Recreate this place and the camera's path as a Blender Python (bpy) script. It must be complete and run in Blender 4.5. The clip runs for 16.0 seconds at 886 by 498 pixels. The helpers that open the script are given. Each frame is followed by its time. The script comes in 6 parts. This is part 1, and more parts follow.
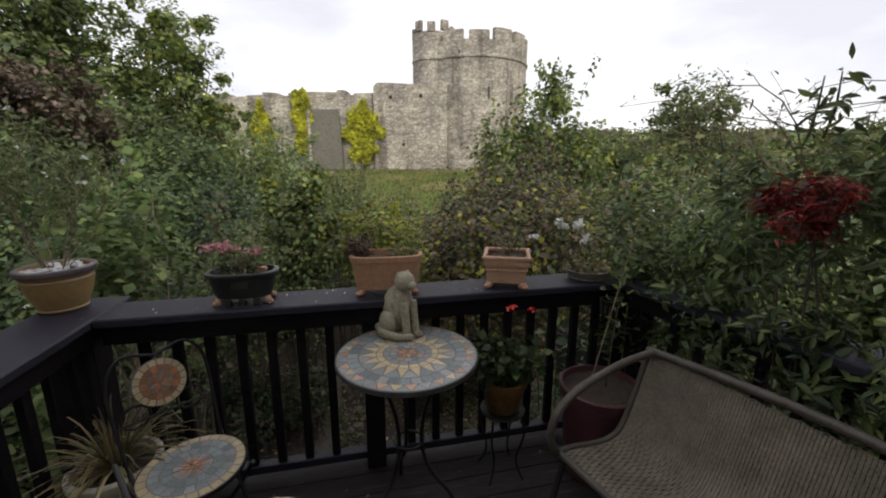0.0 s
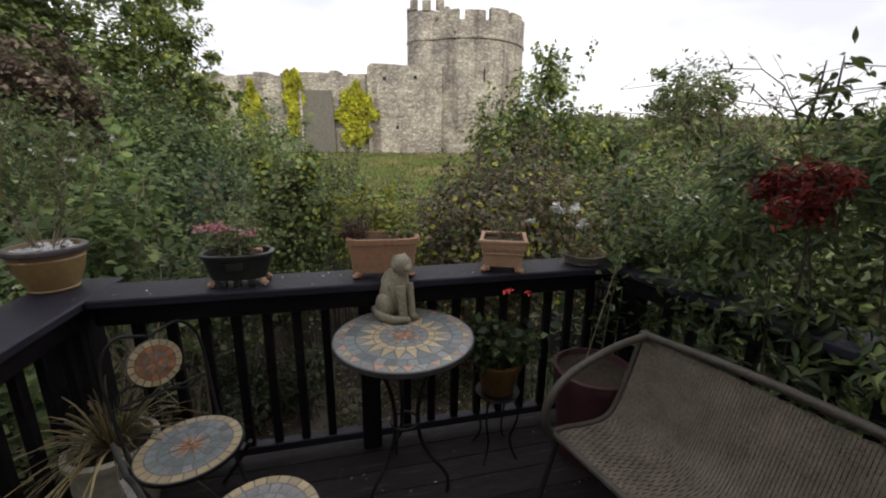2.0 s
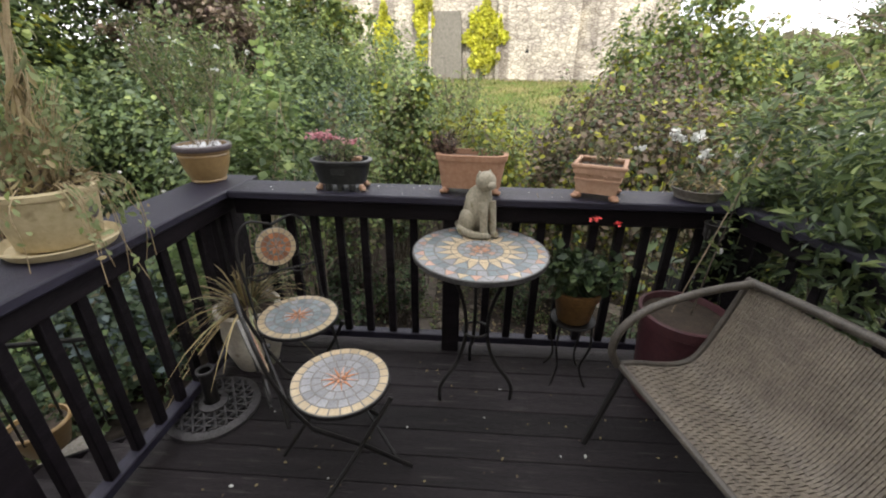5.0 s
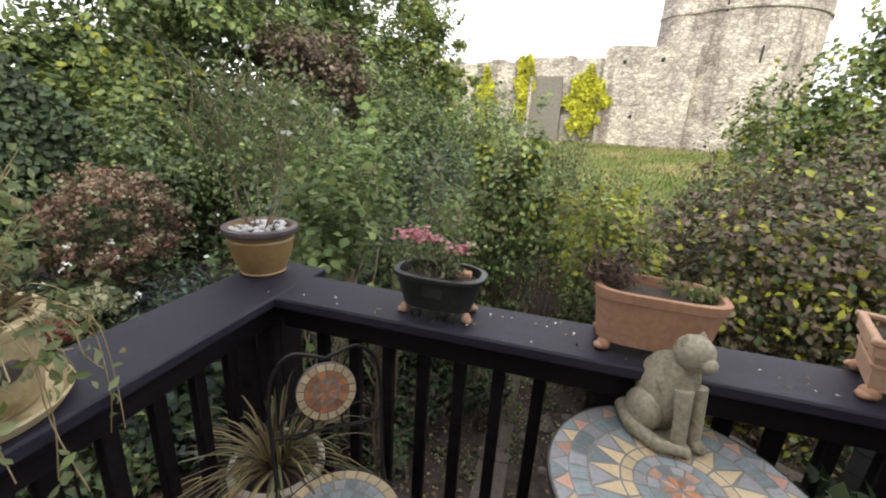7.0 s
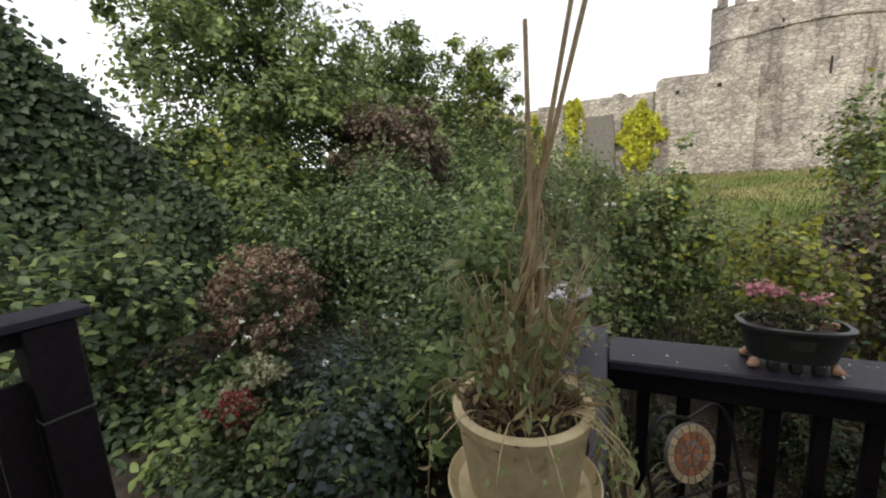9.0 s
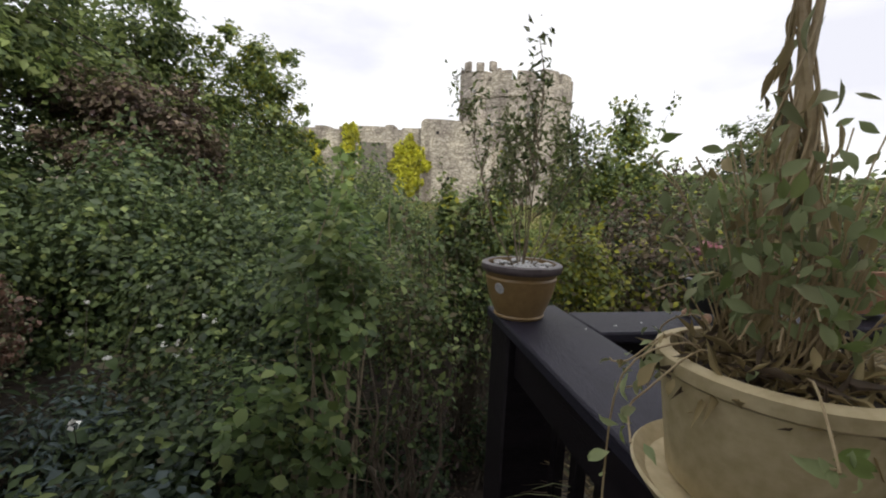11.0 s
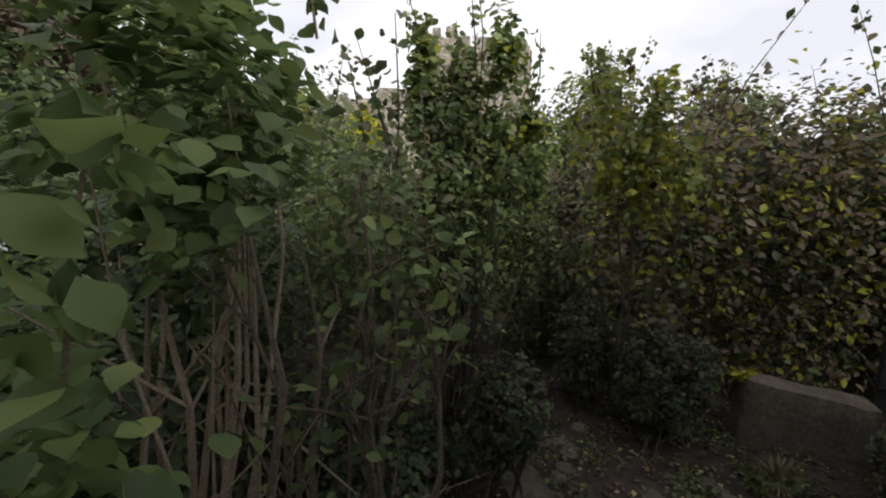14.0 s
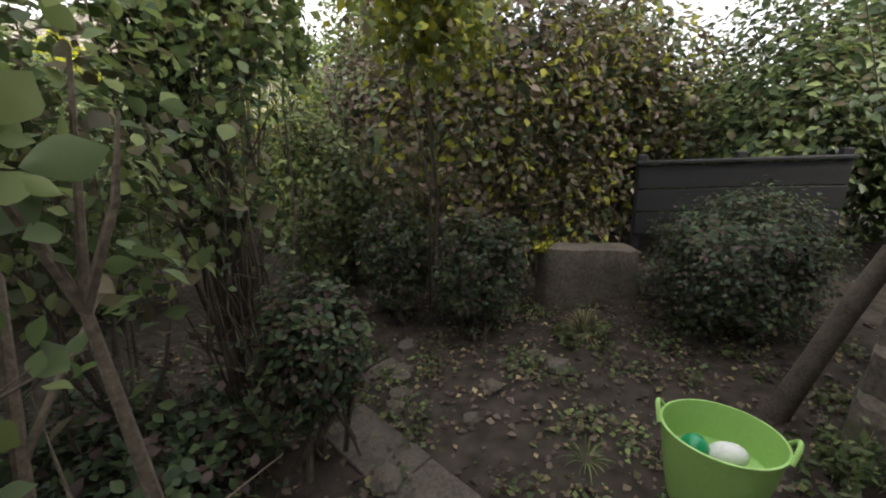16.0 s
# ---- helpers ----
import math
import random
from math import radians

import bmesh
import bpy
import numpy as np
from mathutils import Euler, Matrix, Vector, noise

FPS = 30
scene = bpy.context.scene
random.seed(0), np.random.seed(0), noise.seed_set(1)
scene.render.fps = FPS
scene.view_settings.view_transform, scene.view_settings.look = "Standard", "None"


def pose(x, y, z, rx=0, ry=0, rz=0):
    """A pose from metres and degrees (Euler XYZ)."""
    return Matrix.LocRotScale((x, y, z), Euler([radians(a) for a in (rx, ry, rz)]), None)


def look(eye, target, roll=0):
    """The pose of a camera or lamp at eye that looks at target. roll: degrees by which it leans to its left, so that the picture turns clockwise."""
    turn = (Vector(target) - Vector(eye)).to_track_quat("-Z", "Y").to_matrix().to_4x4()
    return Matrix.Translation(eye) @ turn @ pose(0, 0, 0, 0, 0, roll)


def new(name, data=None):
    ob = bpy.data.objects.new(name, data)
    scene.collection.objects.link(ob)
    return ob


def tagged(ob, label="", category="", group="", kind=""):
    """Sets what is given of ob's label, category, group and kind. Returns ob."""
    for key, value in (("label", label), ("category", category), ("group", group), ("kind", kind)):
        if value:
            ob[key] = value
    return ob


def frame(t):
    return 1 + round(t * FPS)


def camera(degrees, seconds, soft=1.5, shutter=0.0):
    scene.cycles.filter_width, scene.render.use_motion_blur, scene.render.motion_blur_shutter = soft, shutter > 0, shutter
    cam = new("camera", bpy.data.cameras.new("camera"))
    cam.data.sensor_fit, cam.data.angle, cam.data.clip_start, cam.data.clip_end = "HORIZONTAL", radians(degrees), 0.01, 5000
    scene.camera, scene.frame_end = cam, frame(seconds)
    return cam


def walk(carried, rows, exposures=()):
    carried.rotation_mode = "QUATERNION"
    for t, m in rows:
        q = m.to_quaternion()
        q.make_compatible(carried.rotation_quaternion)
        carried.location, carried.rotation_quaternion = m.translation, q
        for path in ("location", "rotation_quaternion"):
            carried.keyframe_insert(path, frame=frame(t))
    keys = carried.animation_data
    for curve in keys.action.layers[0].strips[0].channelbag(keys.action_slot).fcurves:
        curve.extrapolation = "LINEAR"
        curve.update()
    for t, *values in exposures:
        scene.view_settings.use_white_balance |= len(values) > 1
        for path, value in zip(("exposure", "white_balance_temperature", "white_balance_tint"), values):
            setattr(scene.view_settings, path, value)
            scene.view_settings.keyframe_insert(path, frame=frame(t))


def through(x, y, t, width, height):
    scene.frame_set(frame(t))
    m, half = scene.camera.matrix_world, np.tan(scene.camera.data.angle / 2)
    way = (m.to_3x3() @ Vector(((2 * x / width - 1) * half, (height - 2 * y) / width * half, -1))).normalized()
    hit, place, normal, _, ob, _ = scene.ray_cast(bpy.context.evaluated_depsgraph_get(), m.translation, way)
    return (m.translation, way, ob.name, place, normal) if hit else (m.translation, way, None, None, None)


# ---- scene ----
cam = camera(95.5, 16.0, soft=2.0)
PATH = [
    (0, (0.419, 0.503, 1.621), (0.276, 2.451, 1.192), 0.1),
    (0.5, (0.423, 0.49, 1.624), (0.291, 2.433, 1.166), -0.3),
    (1, (0.405, 0.509, 1.584), (0.273, 2.44, 1.079), 0.4),
    (1.5, (0.381, 0.493, 1.596), (0.281, 2.415, 1.052), 0.1),
    (2, (0.402, 0.507, 1.611), (0.293, 2.439, 1.109), 0.8),
    (2.5, (0.405, 0.572, 1.563), (0.003, 2.475, 1.098), 3.9),
    (3, (0.349, 0.577, 1.544), (-0.287, 2.411, 1.063), 4.7),
    (3.5, (0.443, 0.43, 1.561), (-0.225, 2.232, 1.007), 2.6),
    (3.7, (0.485, 0.374, 1.549), (-0.17, 2.163, 0.939), 1.3),
    (5.8, (0.564, 0.621, 1.545), (-0.066, 2.326, 0.711), 1.5),
    (6, (0.464, 0.671, 1.564), (-0.232, 2.356, 0.74), 2.1),
    (6.5, (0.243, 0.95, 1.593), (-0.574, 2.629, 0.878), 3.1),
    (7, (0.033, 1.161, 1.591), (-0.977, 2.782, 0.999), 3.6),
    (7.5, (-0.114, 1.213, 1.568), (-1.397, 2.674, 1.096), 2.2),
    (8, (-0.355, 0.898, 1.596), (-1.857, 2.156, 1.194), 3.2),
    (8.5, (-0.586, 0.675, 1.625), (-2.102, 1.937, 1.291), 0.6),
    (9, (-0.718, 0.518, 1.665), (-1.976, 2.031, 1.309), -3.0),
    (9.5, (-0.869, 0.283, 1.585), (-1.782, 2.024, 1.221), -2.2),
    (10, (-1.119, 0.2, 1.542), (-1.746, 2.071, 1.215), -2.2),
    (10.2, (-1.226, 0.261, 1.56), (-1.751, 2.164, 1.242), -1.1),
    (12.3, (-1.688, 1.317, 1.008), (-1.853, 3.303, 0.83), 3.2),
    (12.5, (-1.721, 1.426, 0.99), (-1.907, 3.409, 0.815), 3.1),
    (13, (-1.794, 1.598, 0.74), (-2.047, 3.572, 0.541), 2.6),
    (13.5, (-1.837, 1.94, 0.61), (-2.082, 3.906, 0.339), 2.4),
    (14, (-1.813, 2.211, 0.42), (-1.869, 4.182, 0.088), 1.3),
    (14.5, (-1.759, 2.351, 0.336), (-1.457, 4.283, -0.088), -0.7),
    (15, (-1.738, 2.541, 0.171), (-1.22, 4.411, -0.313), -1.6),
    (15.5, (-1.72, 2.72, 0.071), (-1.122, 4.541, -0.5), -2.1),
    (16, (-1.627, 2.841, -0.039), (-0.778, 4.549, -0.642), -3.0),
]
walk(cam, [(t, look(eye, target, roll)) for t, eye, target, roll in PATH],
     [(0.0, 0.05), (2.0, 0.12), (3.0, 0.14), (3.7, 0.25), (5.8, 1.75), (6.2, 1.7), (6.6, 1.4), (7.0, 1.1), (7.5, 0.8), (8.5, 0.5), (9.2, 0.4), (10.2, 0.2), (12.5, 0.05), (14.0, 0.05), (14.5, 0.1), (15.0, 0.28), (15.5, 0.76), (16.0, 1.14)])

# ---- world, sun ----
world = bpy.data.worlds.new("overcast_sky")
scene.world = world
world.use_nodes = True
wn, wl = world.node_tree.nodes, world.node_tree.links
bg = wn["Background"]
sky = wn.new("ShaderNodeTexSky")
sky.sky_type, sky.sun_disc = "NISHITA", False
sky.sun_elevation, sky.sun_rotation = radians(42), radians(150)
tc = wn.new("ShaderNodeTexCoord")
mp = wn.new("ShaderNodeMapping")
mp.inputs["Scale"].default_value = (1.0, 1.0, 2.6)
cl = wn.new("ShaderNodeTexNoise")
cl.inputs["Scale"].default_value, cl.inputs["Detail"].default_value = 2.2, 5.0
cr = wn.new("ShaderNodeValToRGB")
cr.color_ramp.elements[0].position, cr.color_ramp.elements[1].position = 0.36, 0.56
cr.color_ramp.elements[0].color = (8.8, 8.8, 9.6, 1)
cr.color_ramp.elements[1].color = (11.4, 11.3, 11.4, 1)
mx = wn.new("ShaderNodeMix")
mx.data_type = "RGBA"
mx.inputs["Factor"].default_value = 0.94
wl.new(tc.outputs["Generated"], mp.inputs["Vector"])
wl.new(mp.outputs["Vector"], cl.inputs["Vector"])
wl.new(cl.outputs["Fac"], cr.inputs["Fac"])
wl.new(sky.outputs["Color"], mx.inputs["A"])
wl.new(cr.outputs["Color"], mx.inputs["B"])
wl.new(mx.outputs["Result"], bg.inputs["Color"])
bg.inputs["Strength"].default_value = 0.1

sun_data = bpy.data.lights.new("sun", "SUN")
sun_data.energy, sun_data.angle, sun_data.color = 2.0, radians(14), (1.0, 0.95, 0.86)
sun = new("sun", sun_data)
sun.matrix_world = look((20, -30, 32), (0, 0, 0))


# ---- materials ----
def base_mat(name, rough=0.7, metal=0.0, spec=0.5):
    m = bpy.data.materials.new(name)
    m.use_nodes = True
    b = m.node_tree.nodes["Principled BSDF"]
    b.inputs["Roughness"].default_value = rough
    b.inputs["Metallic"].default_value = metal
    b.inputs["Specular IOR Level"].default_value = spec
    return m, m.node_tree.nodes, m.node_tree.links, b


def surface(name, c1, c2, scale=6.0, fine=60.0, rough=0.75, metal=0.0, bump=0.3, stretch=(1, 1, 1), spots=None, vary=0.0, spec=0.5):
    """Two-scale noise colour between c1 and c2, optional stain colour, fine bump; vary: brightness change piece by piece."""
    m, n, l, b = base_mat(name, rough, metal, spec)
    co = n.new("ShaderNodeTexCoord")
    ma = n.new("ShaderNodeMapping")
    ma.inputs["Scale"].default_value = stretch
    l.new(co.outputs["Object"], ma.inputs["Vector"])
    n1 = n.new("ShaderNodeTexNoise")
    n1.inputs["Scale"].default_value, n1.inputs["Detail"].default_value = scale, 6
    n2 = n.new("ShaderNodeTexNoise")
    n2.inputs["Scale"].default_value, n2.inputs["Detail"].default_value = fine, 4
    l.new(ma.outputs["Vector"], n1.inputs["Vector"])
    l.new(ma.outputs["Vector"], n2.inputs["Vector"])
    av = n.new("ShaderNodeMath")
    av.operation = "MULTIPLY_ADD"
    av.inputs[1].default_value = 0.55
    l.new(n2.outputs["Fac"], av.inputs[0])
    half = n.new("ShaderNodeMath")
    half.operation = "MULTIPLY"
    half.inputs[1].default_value = 0.45
    l.new(n1.outputs["Fac"], half.inputs[0])
    l.new(half.outputs[0], av.inputs[2])
    ra = n.new("ShaderNodeValToRGB")
    ra.color_ramp.elements[0].position, ra.color_ramp.elements[1].position = 0.36, 0.64
    ra.color_ramp.elements[0].color, ra.color_ramp.elements[1].color = (*c1, 1), (*c2, 1)
    l.new(av.outputs[0], ra.inputs["Fac"])
    col = ra.outputs["Color"]
    if spots:
        n3 = n.new("ShaderNodeTexNoise")
        n3.inputs["Scale"].default_value, n3.inputs["Detail"].default_value = scale * 1.7, 8
        l.new(ma.outputs["Vector"], n3.inputs["Vector"])
        r3 = n.new("ShaderNodeValToRGB")
        r3.color_ramp.elements[0].position, r3.color_ramp.elements[1].position = spots[1], spots[1] + 0.1
        l.new(n3.outputs["Fac"], r3.inputs["Fac"])
        m3 = n.new("ShaderNodeMix")
        m3.data_type = "RGBA"
        l.new(r3.outputs["Color"], m3.inputs["Factor"])
        l.new(col, m3.inputs["A"])
        m3.inputs["B"].default_value = (*spots[0], 1)
        col = m3.outputs["Result"]
    if vary:
        oi = n.new("ShaderNodeObjectInfo")
        mr = n.new("ShaderNodeMapRange")
        mr.inputs["To Min"].default_value, mr.inputs["To Max"].default_value = 1 - vary, 1 + vary
        l.new(oi.outputs["Random"], mr.inputs["Value"])
        hs = n.new("ShaderNodeHueSaturation")
        l.new(mr.outputs[0], hs.inputs["Value"])
        l.new(col, hs.inputs["Color"])
        col = hs.outputs["Color"]
    l.new(col, b.inputs["Base Color"])
    bu = n.new("ShaderNodeBump")
    bu.inputs["Strength"].default_value, bu.inputs["Distance"].default_value = bump, 0.01
    l.new(av.outputs[0], bu.inputs["Height"])
    l.new(bu.outputs["Normal"], b.inputs["Normal"])
    return m


def leaf_mat(name, dark, light, through=0.42, rough=0.5):
    m, n, l, b = base_mat(name, rough, 0.0, 0.35)
    ge = n.new("ShaderNodeNewGeometry")
    ra = n.new("ShaderNodeValToRGB")
    ra.color_ramp.elements[0].color, ra.color_ramp.elements[1].color = (*dark, 1), (*light, 1)
    l.new(ge.outputs["Random Per Island"], ra.inputs["Fac"])
    co = n.new("ShaderNodeTexCoord")
    no = n.new("ShaderNodeTexNoise")
    no.inputs["Scale"].default_value, no.inputs["Detail"].default_value = 1.1, 4
    l.new(co.outputs["Object"], no.inputs["Vector"])
    mr = n.new("ShaderNodeMapRange")
    mr.inputs["From Min"].default_value, mr.inputs["From Max"].default_value = 0.3, 0.7
    mr.inputs["To Min"].default_value, mr.inputs["To Max"].default_value = 0.5, 1.6
    l.new(no.outputs["Fac"], mr.inputs["Value"])
    hs = n.new("ShaderNodeHueSaturation")
    l.new(mr.outputs[0], hs.inputs["Value"])
    l.new(ra.outputs["Color"], hs.inputs["Color"])
    l.new(hs.outputs["Color"], b.inputs["Base Color"])
    tr = n.new("ShaderNodeBsdfTranslucent")
    l.new(hs.outputs["Color"], tr.inputs["Color"])
    ms = n.new("ShaderNodeMixShader")
    ms.inputs["Fac"].default_value = through
    l.new(b.outputs["BSDF"], ms.inputs[1])
    l.new(tr.outputs["BSDF"], ms.inputs[2])
    l.new(ms.outputs["Shader"], n["Material Output"].inputs["Surface"])
    return m


BLACK_WOOD = surface("black_stained_wood", (0.005, 0.004, 0.005), (0.016, 0.0125, 0.0155), 3, 40, 0.6, bump=0.5, stretch=(1, 9, 9), spots=((0.03, 0.028, 0.028), 0.68), vary=0.2, spec=0.12)
CAP_WOOD = surface("worn_black_cap_wood", (0.011, 0.010, 0.018), (0.028, 0.025, 0.042), 3, 45, 0.5, bump=0.5, stretch=(1, 8, 8), spots=((0.06, 0.06, 0.07), 0.68), spec=0.3)
DECK_WOOD = surface("dark_deck_boards", (0.0065, 0.005, 0.006), (0.027, 0.021, 0.0235), 3, 38, 0.5, bump=0.9, stretch=(1, 12, 12), spots=((0.055, 0.048, 0.046), 0.6), vary=0.4, spec=0.25)
IRON = surface("black_iron", (0.010, 0.010, 0.011), (0.028, 0.025, 0.023), 20, 120, 0.5, 0.4, 0.2)
GREY_IRON = surface("weathered_cast_iron", (0.035, 0.033, 0.034), (0.085, 0.08, 0.08), 12, 90, 0.6, 0.3, 0.3)
STONE_CAT = surface("lichened_stone", (0.20, 0.18, 0.13), (0.38, 0.34, 0.26), 14, 90, 0.9, bump=0.5, spots=((0.16, 0.14, 0.07), 0.6))
TERRACOTTA = surface("terracotta", (0.33, 0.175, 0.105), (0.43, 0.25, 0.16), 7, 60, 0.8, bump=0.25, spots=((0.40, 0.27, 0.19), 0.66))
TERRA_PINK = surface("pale_terracotta", (0.40, 0.235, 0.15), (0.50, 0.32, 0.22), 9, 60, 0.8, bump=0.3, spots=((0.44, 0.33, 0.24), 0.66))
GLAZE_OCHRE = surface("ochre_glaze", (0.235, 0.15, 0.062), (0.31, 0.205, 0.09), 8, 40, 0.34, bump=0.1)
GLAZE_RIM = surface("slate_glaze_rim", (0.07, 0.055, 0.06), (0.13, 0.105, 0.11), 8, 60, 0.36, bump=0.15)
GLAZE_DARK = surface("black_green_glaze", (0.012, 0.013, 0.013), (0.03, 0.031, 0.029), 9, 50, 0.38, bump=0.2)
CREAM_POT = surface("weathered_cream_pot", (0.42, 0.34, 0.19), (0.56, 0.47, 0.29), 7, 50, 0.7, bump=0.3, spots=((0.25, 0.19, 0.10), 0.62))
WHITE_POT = surface("crazed_cream_glaze", (0.44, 0.40, 0.33), (0.62, 0.57, 0.48), 8, 50, 0.5, bump=0.2, spots=((0.2, 0.15, 0.1), 0.63))
RED_PLASTIC = surface("dark_plum_plastic", (0.045, 0.013, 0.018), (0.08, 0.028, 0.032), 6, 50, 0.5, bump=0.1)
SOIL = surface("potting_soil", (0.02, 0.015, 0.01), (0.07, 0.05, 0.035), 30, 140, 0.95, bump=1.0)
PEBBLE = surface("white_pebbles", (0.42, 0.42, 0.44), (0.7, 0.69, 0.68), 20, 120, 0.7, bump=0.3)
WICKER = surface("grey_brown_wicker", (0.085, 0.070, 0.054), (0.20, 0.168, 0.128), 12, 120, 0.6, bump=0.4)
WICKER_FRAME = surface("wrapped_wicker_frame", (0.040, 0.034, 0.029), (0.095, 0.081, 0.066), 14, 150, 0.55, bump=0.5)
TILE_CREAM = surface("cream_tile", (0.38, 0.29, 0.17), (0.50, 0.40, 0.26), 20, 90, 0.3, bump=0.2, vary=0.16)
TILE_SAND = surface("sand_tile", (0.44, 0.34, 0.21), (0.55, 0.44, 0.29), 20, 90, 0.3, bump=0.2, vary=0.14)
TILE_BLUE = surface("slate_blue_tile", (0.13, 0.165, 0.18), (0.22, 0.255, 0.265), 20, 90, 0.3, bump=0.2, vary=0.28)
TILE_GREY = surface("grey_tile", (0.19, 0.195, 0.21), (0.29, 0.285, 0.29), 20, 90, 0.3, bump=0.2, vary=0.2)
TILE_ORANGE = surface("orange_tile", (0.33, 0.115, 0.045), (0.46, 0.20, 0.09), 20, 90, 0.3, bump=0.2, vary=0.25)
TILE_RUST = surface("rust_tile", (0.20, 0.085, 0.045), (0.30, 0.145, 0.08), 20, 90, 0.35, bump=0.2, vary=0.2)
TILE_PINK = surface("salmon_tile", (0.36, 0.20, 0.14), (0.46, 0.28, 0.21), 20, 90, 0.3, bump=0.2, vary=0.2)
GROUT = surface("grey_grout", (0.14, 0.135, 0.125), (0.24, 0.23, 0.21), 30, 150, 0.85, bump=0.3)
BARK = surface("grey_brown_bark", (0.035, 0.027, 0.02), (0.10, 0.08, 0.06), 9, 70, 0.9, bump=0.8)
TWIG = surface("dry_twig", (0.16, 0.125, 0.085), (0.33, 0.27, 0.19), 12, 90, 0.85, bump=0.5)
OLD_WOOD = surface("old_shrub_wood", (0.075, 0.058, 0.042), (0.17, 0.135, 0.098), 10, 80, 0.9, bump=0.7)
CANE = surface("bamboo_cane", (0.26, 0.19, 0.10), (0.42, 0.33, 0.19), 8, 80, 0.6, bump=0.3)
STONE_GREY = surface("grey_garden_stone", (0.10, 0.09, 0.075), (0.22, 0.20, 0.17), 6, 60, 0.9, bump=0.6, spots=((0.09, 0.09, 0.05), 0.6))
GABLE_STONE = surface("dark_gable_stone", (0.03, 0.028, 0.025), (0.085, 0.076, 0.066), 5, 40, 0.95, bump=0.9, spots=((0.03, 0.04, 0.02), 0.55))
FENCE_WOOD = surface("black_fence_boards", (0.006, 0.006, 0.007), (0.018, 0.017, 0.019), 4, 50, 0.7, bump=0.5, stretch=(1, 9, 9), vary=0.2)
TUB_GREEN = surface("lime_green_rubber", (0.30, 0.50, 0.13), (0.34, 0.56, 0.17), 5, 60, 0.42, bump=0.06)
BALL_GREEN = surface("green_ball", (0.01, 0.22, 0.09), (0.02, 0.28, 0.12), 8, 60, 0.3, bump=0.05)
BALL_WHITE = surface("white_ball", (0.62, 0.62, 0.60), (0.74, 0.74, 0.72), 8, 60, 0.4, bump=0.1)
RENDER_WALL = surface("house_render", (0.42, 0.40, 0.36), (0.55, 0.53, 0.48), 3, 60, 0.9, bump=0.3)

L_MID = leaf_mat("mid_green_leaf", (0.061, 0.092, 0.036), (0.131, 0.178, 0.075), 0.36)
L_DARK = leaf_mat("dark_green_leaf", (0.027, 0.046, 0.023), (0.064, 0.094, 0.045), 0.3)
L_BLUE = leaf_mat("blue_green_leaf", (0.047, 0.072, 0.068), (0.105, 0.144, 0.137), 0.3)
L_BRIGHT = leaf_mat("bright_green_leaf", (0.142, 0.192, 0.058), (0.252, 0.298, 0.111), 0.42)
L_YELLOW = leaf_mat("yellow_green_leaf", (0.20, 0.22, 0.03), (0.36, 0.35, 0.05))
L_LIME = leaf_mat("chartreuse_ivy_leaf", (0.36, 0.38, 0.03), (0.55, 0.52, 0.06))
L_OLIVE = leaf_mat("olive_leaf", (0.084, 0.077, 0.042), (0.173, 0.149, 0.086))
L_BROWN = leaf_mat("brown_leaf", (0.07, 0.05, 0.033), (0.17, 0.125, 0.09), 0.2)
L_PURPLE = leaf_mat("purple_brown_leaf", (0.04, 0.025, 0.024), (0.11, 0.07, 0.06), 0.25)
L_LILAC = leaf_mat("broad_heart_leaf", (0.10, 0.15, 0.055), (0.19, 0.26, 0.10), 0.55)
L_PALE = leaf_mat("pale_wilted_leaf", (0.18, 0.22, 0.10), (0.34, 0.39, 0.20), 0.4, 0.7)
L_STRAW = leaf_mat("straw_leaf", (0.22, 0.165, 0.075), (0.42, 0.34, 0.18), 0.25, 0.7)
L_SAGE = leaf_mat("pale_sage_leaf", (0.15, 0.17, 0.08), (0.30, 0.31, 0.17), 0.25, 0.7)
L_RED = leaf_mat("red_maple_leaf", (0.12, 0.012, 0.014), (0.33, 0.04, 0.032), 0.35)
L_PINK = leaf_mat("pink_petal", (0.5, 0.17, 0.22), (0.72, 0.40, 0.42), 0.3)
L_CRIMSON = leaf_mat("red_petal", (0.55, 0.03, 0.03), (0.75, 0.08, 0.07), 0.3)
L_WHITE = leaf_mat("white_petal", (0.62, 0.62, 0.58), (0.8, 0.8, 0.78), 0.3)
L_DUSTY = leaf_mat("dusty_pink_head", (0.13, 0.07, 0.05), (0.25, 0.15, 0.11), 0.2)
L_CREAM = leaf_mat("cream_green_head", (0.20, 0.21, 0.11), (0.36, 0.36, 0.23), 0.2)
L_GRASS = leaf_mat("grass_blade", (0.07, 0.11, 0.02), (0.16, 0.20, 0.045), 0.3)
L_DRYGRASS = leaf_mat("dry_grass_blade", (0.22, 0.18, 0.08), (0.36, 0.31, 0.16), 0.3)


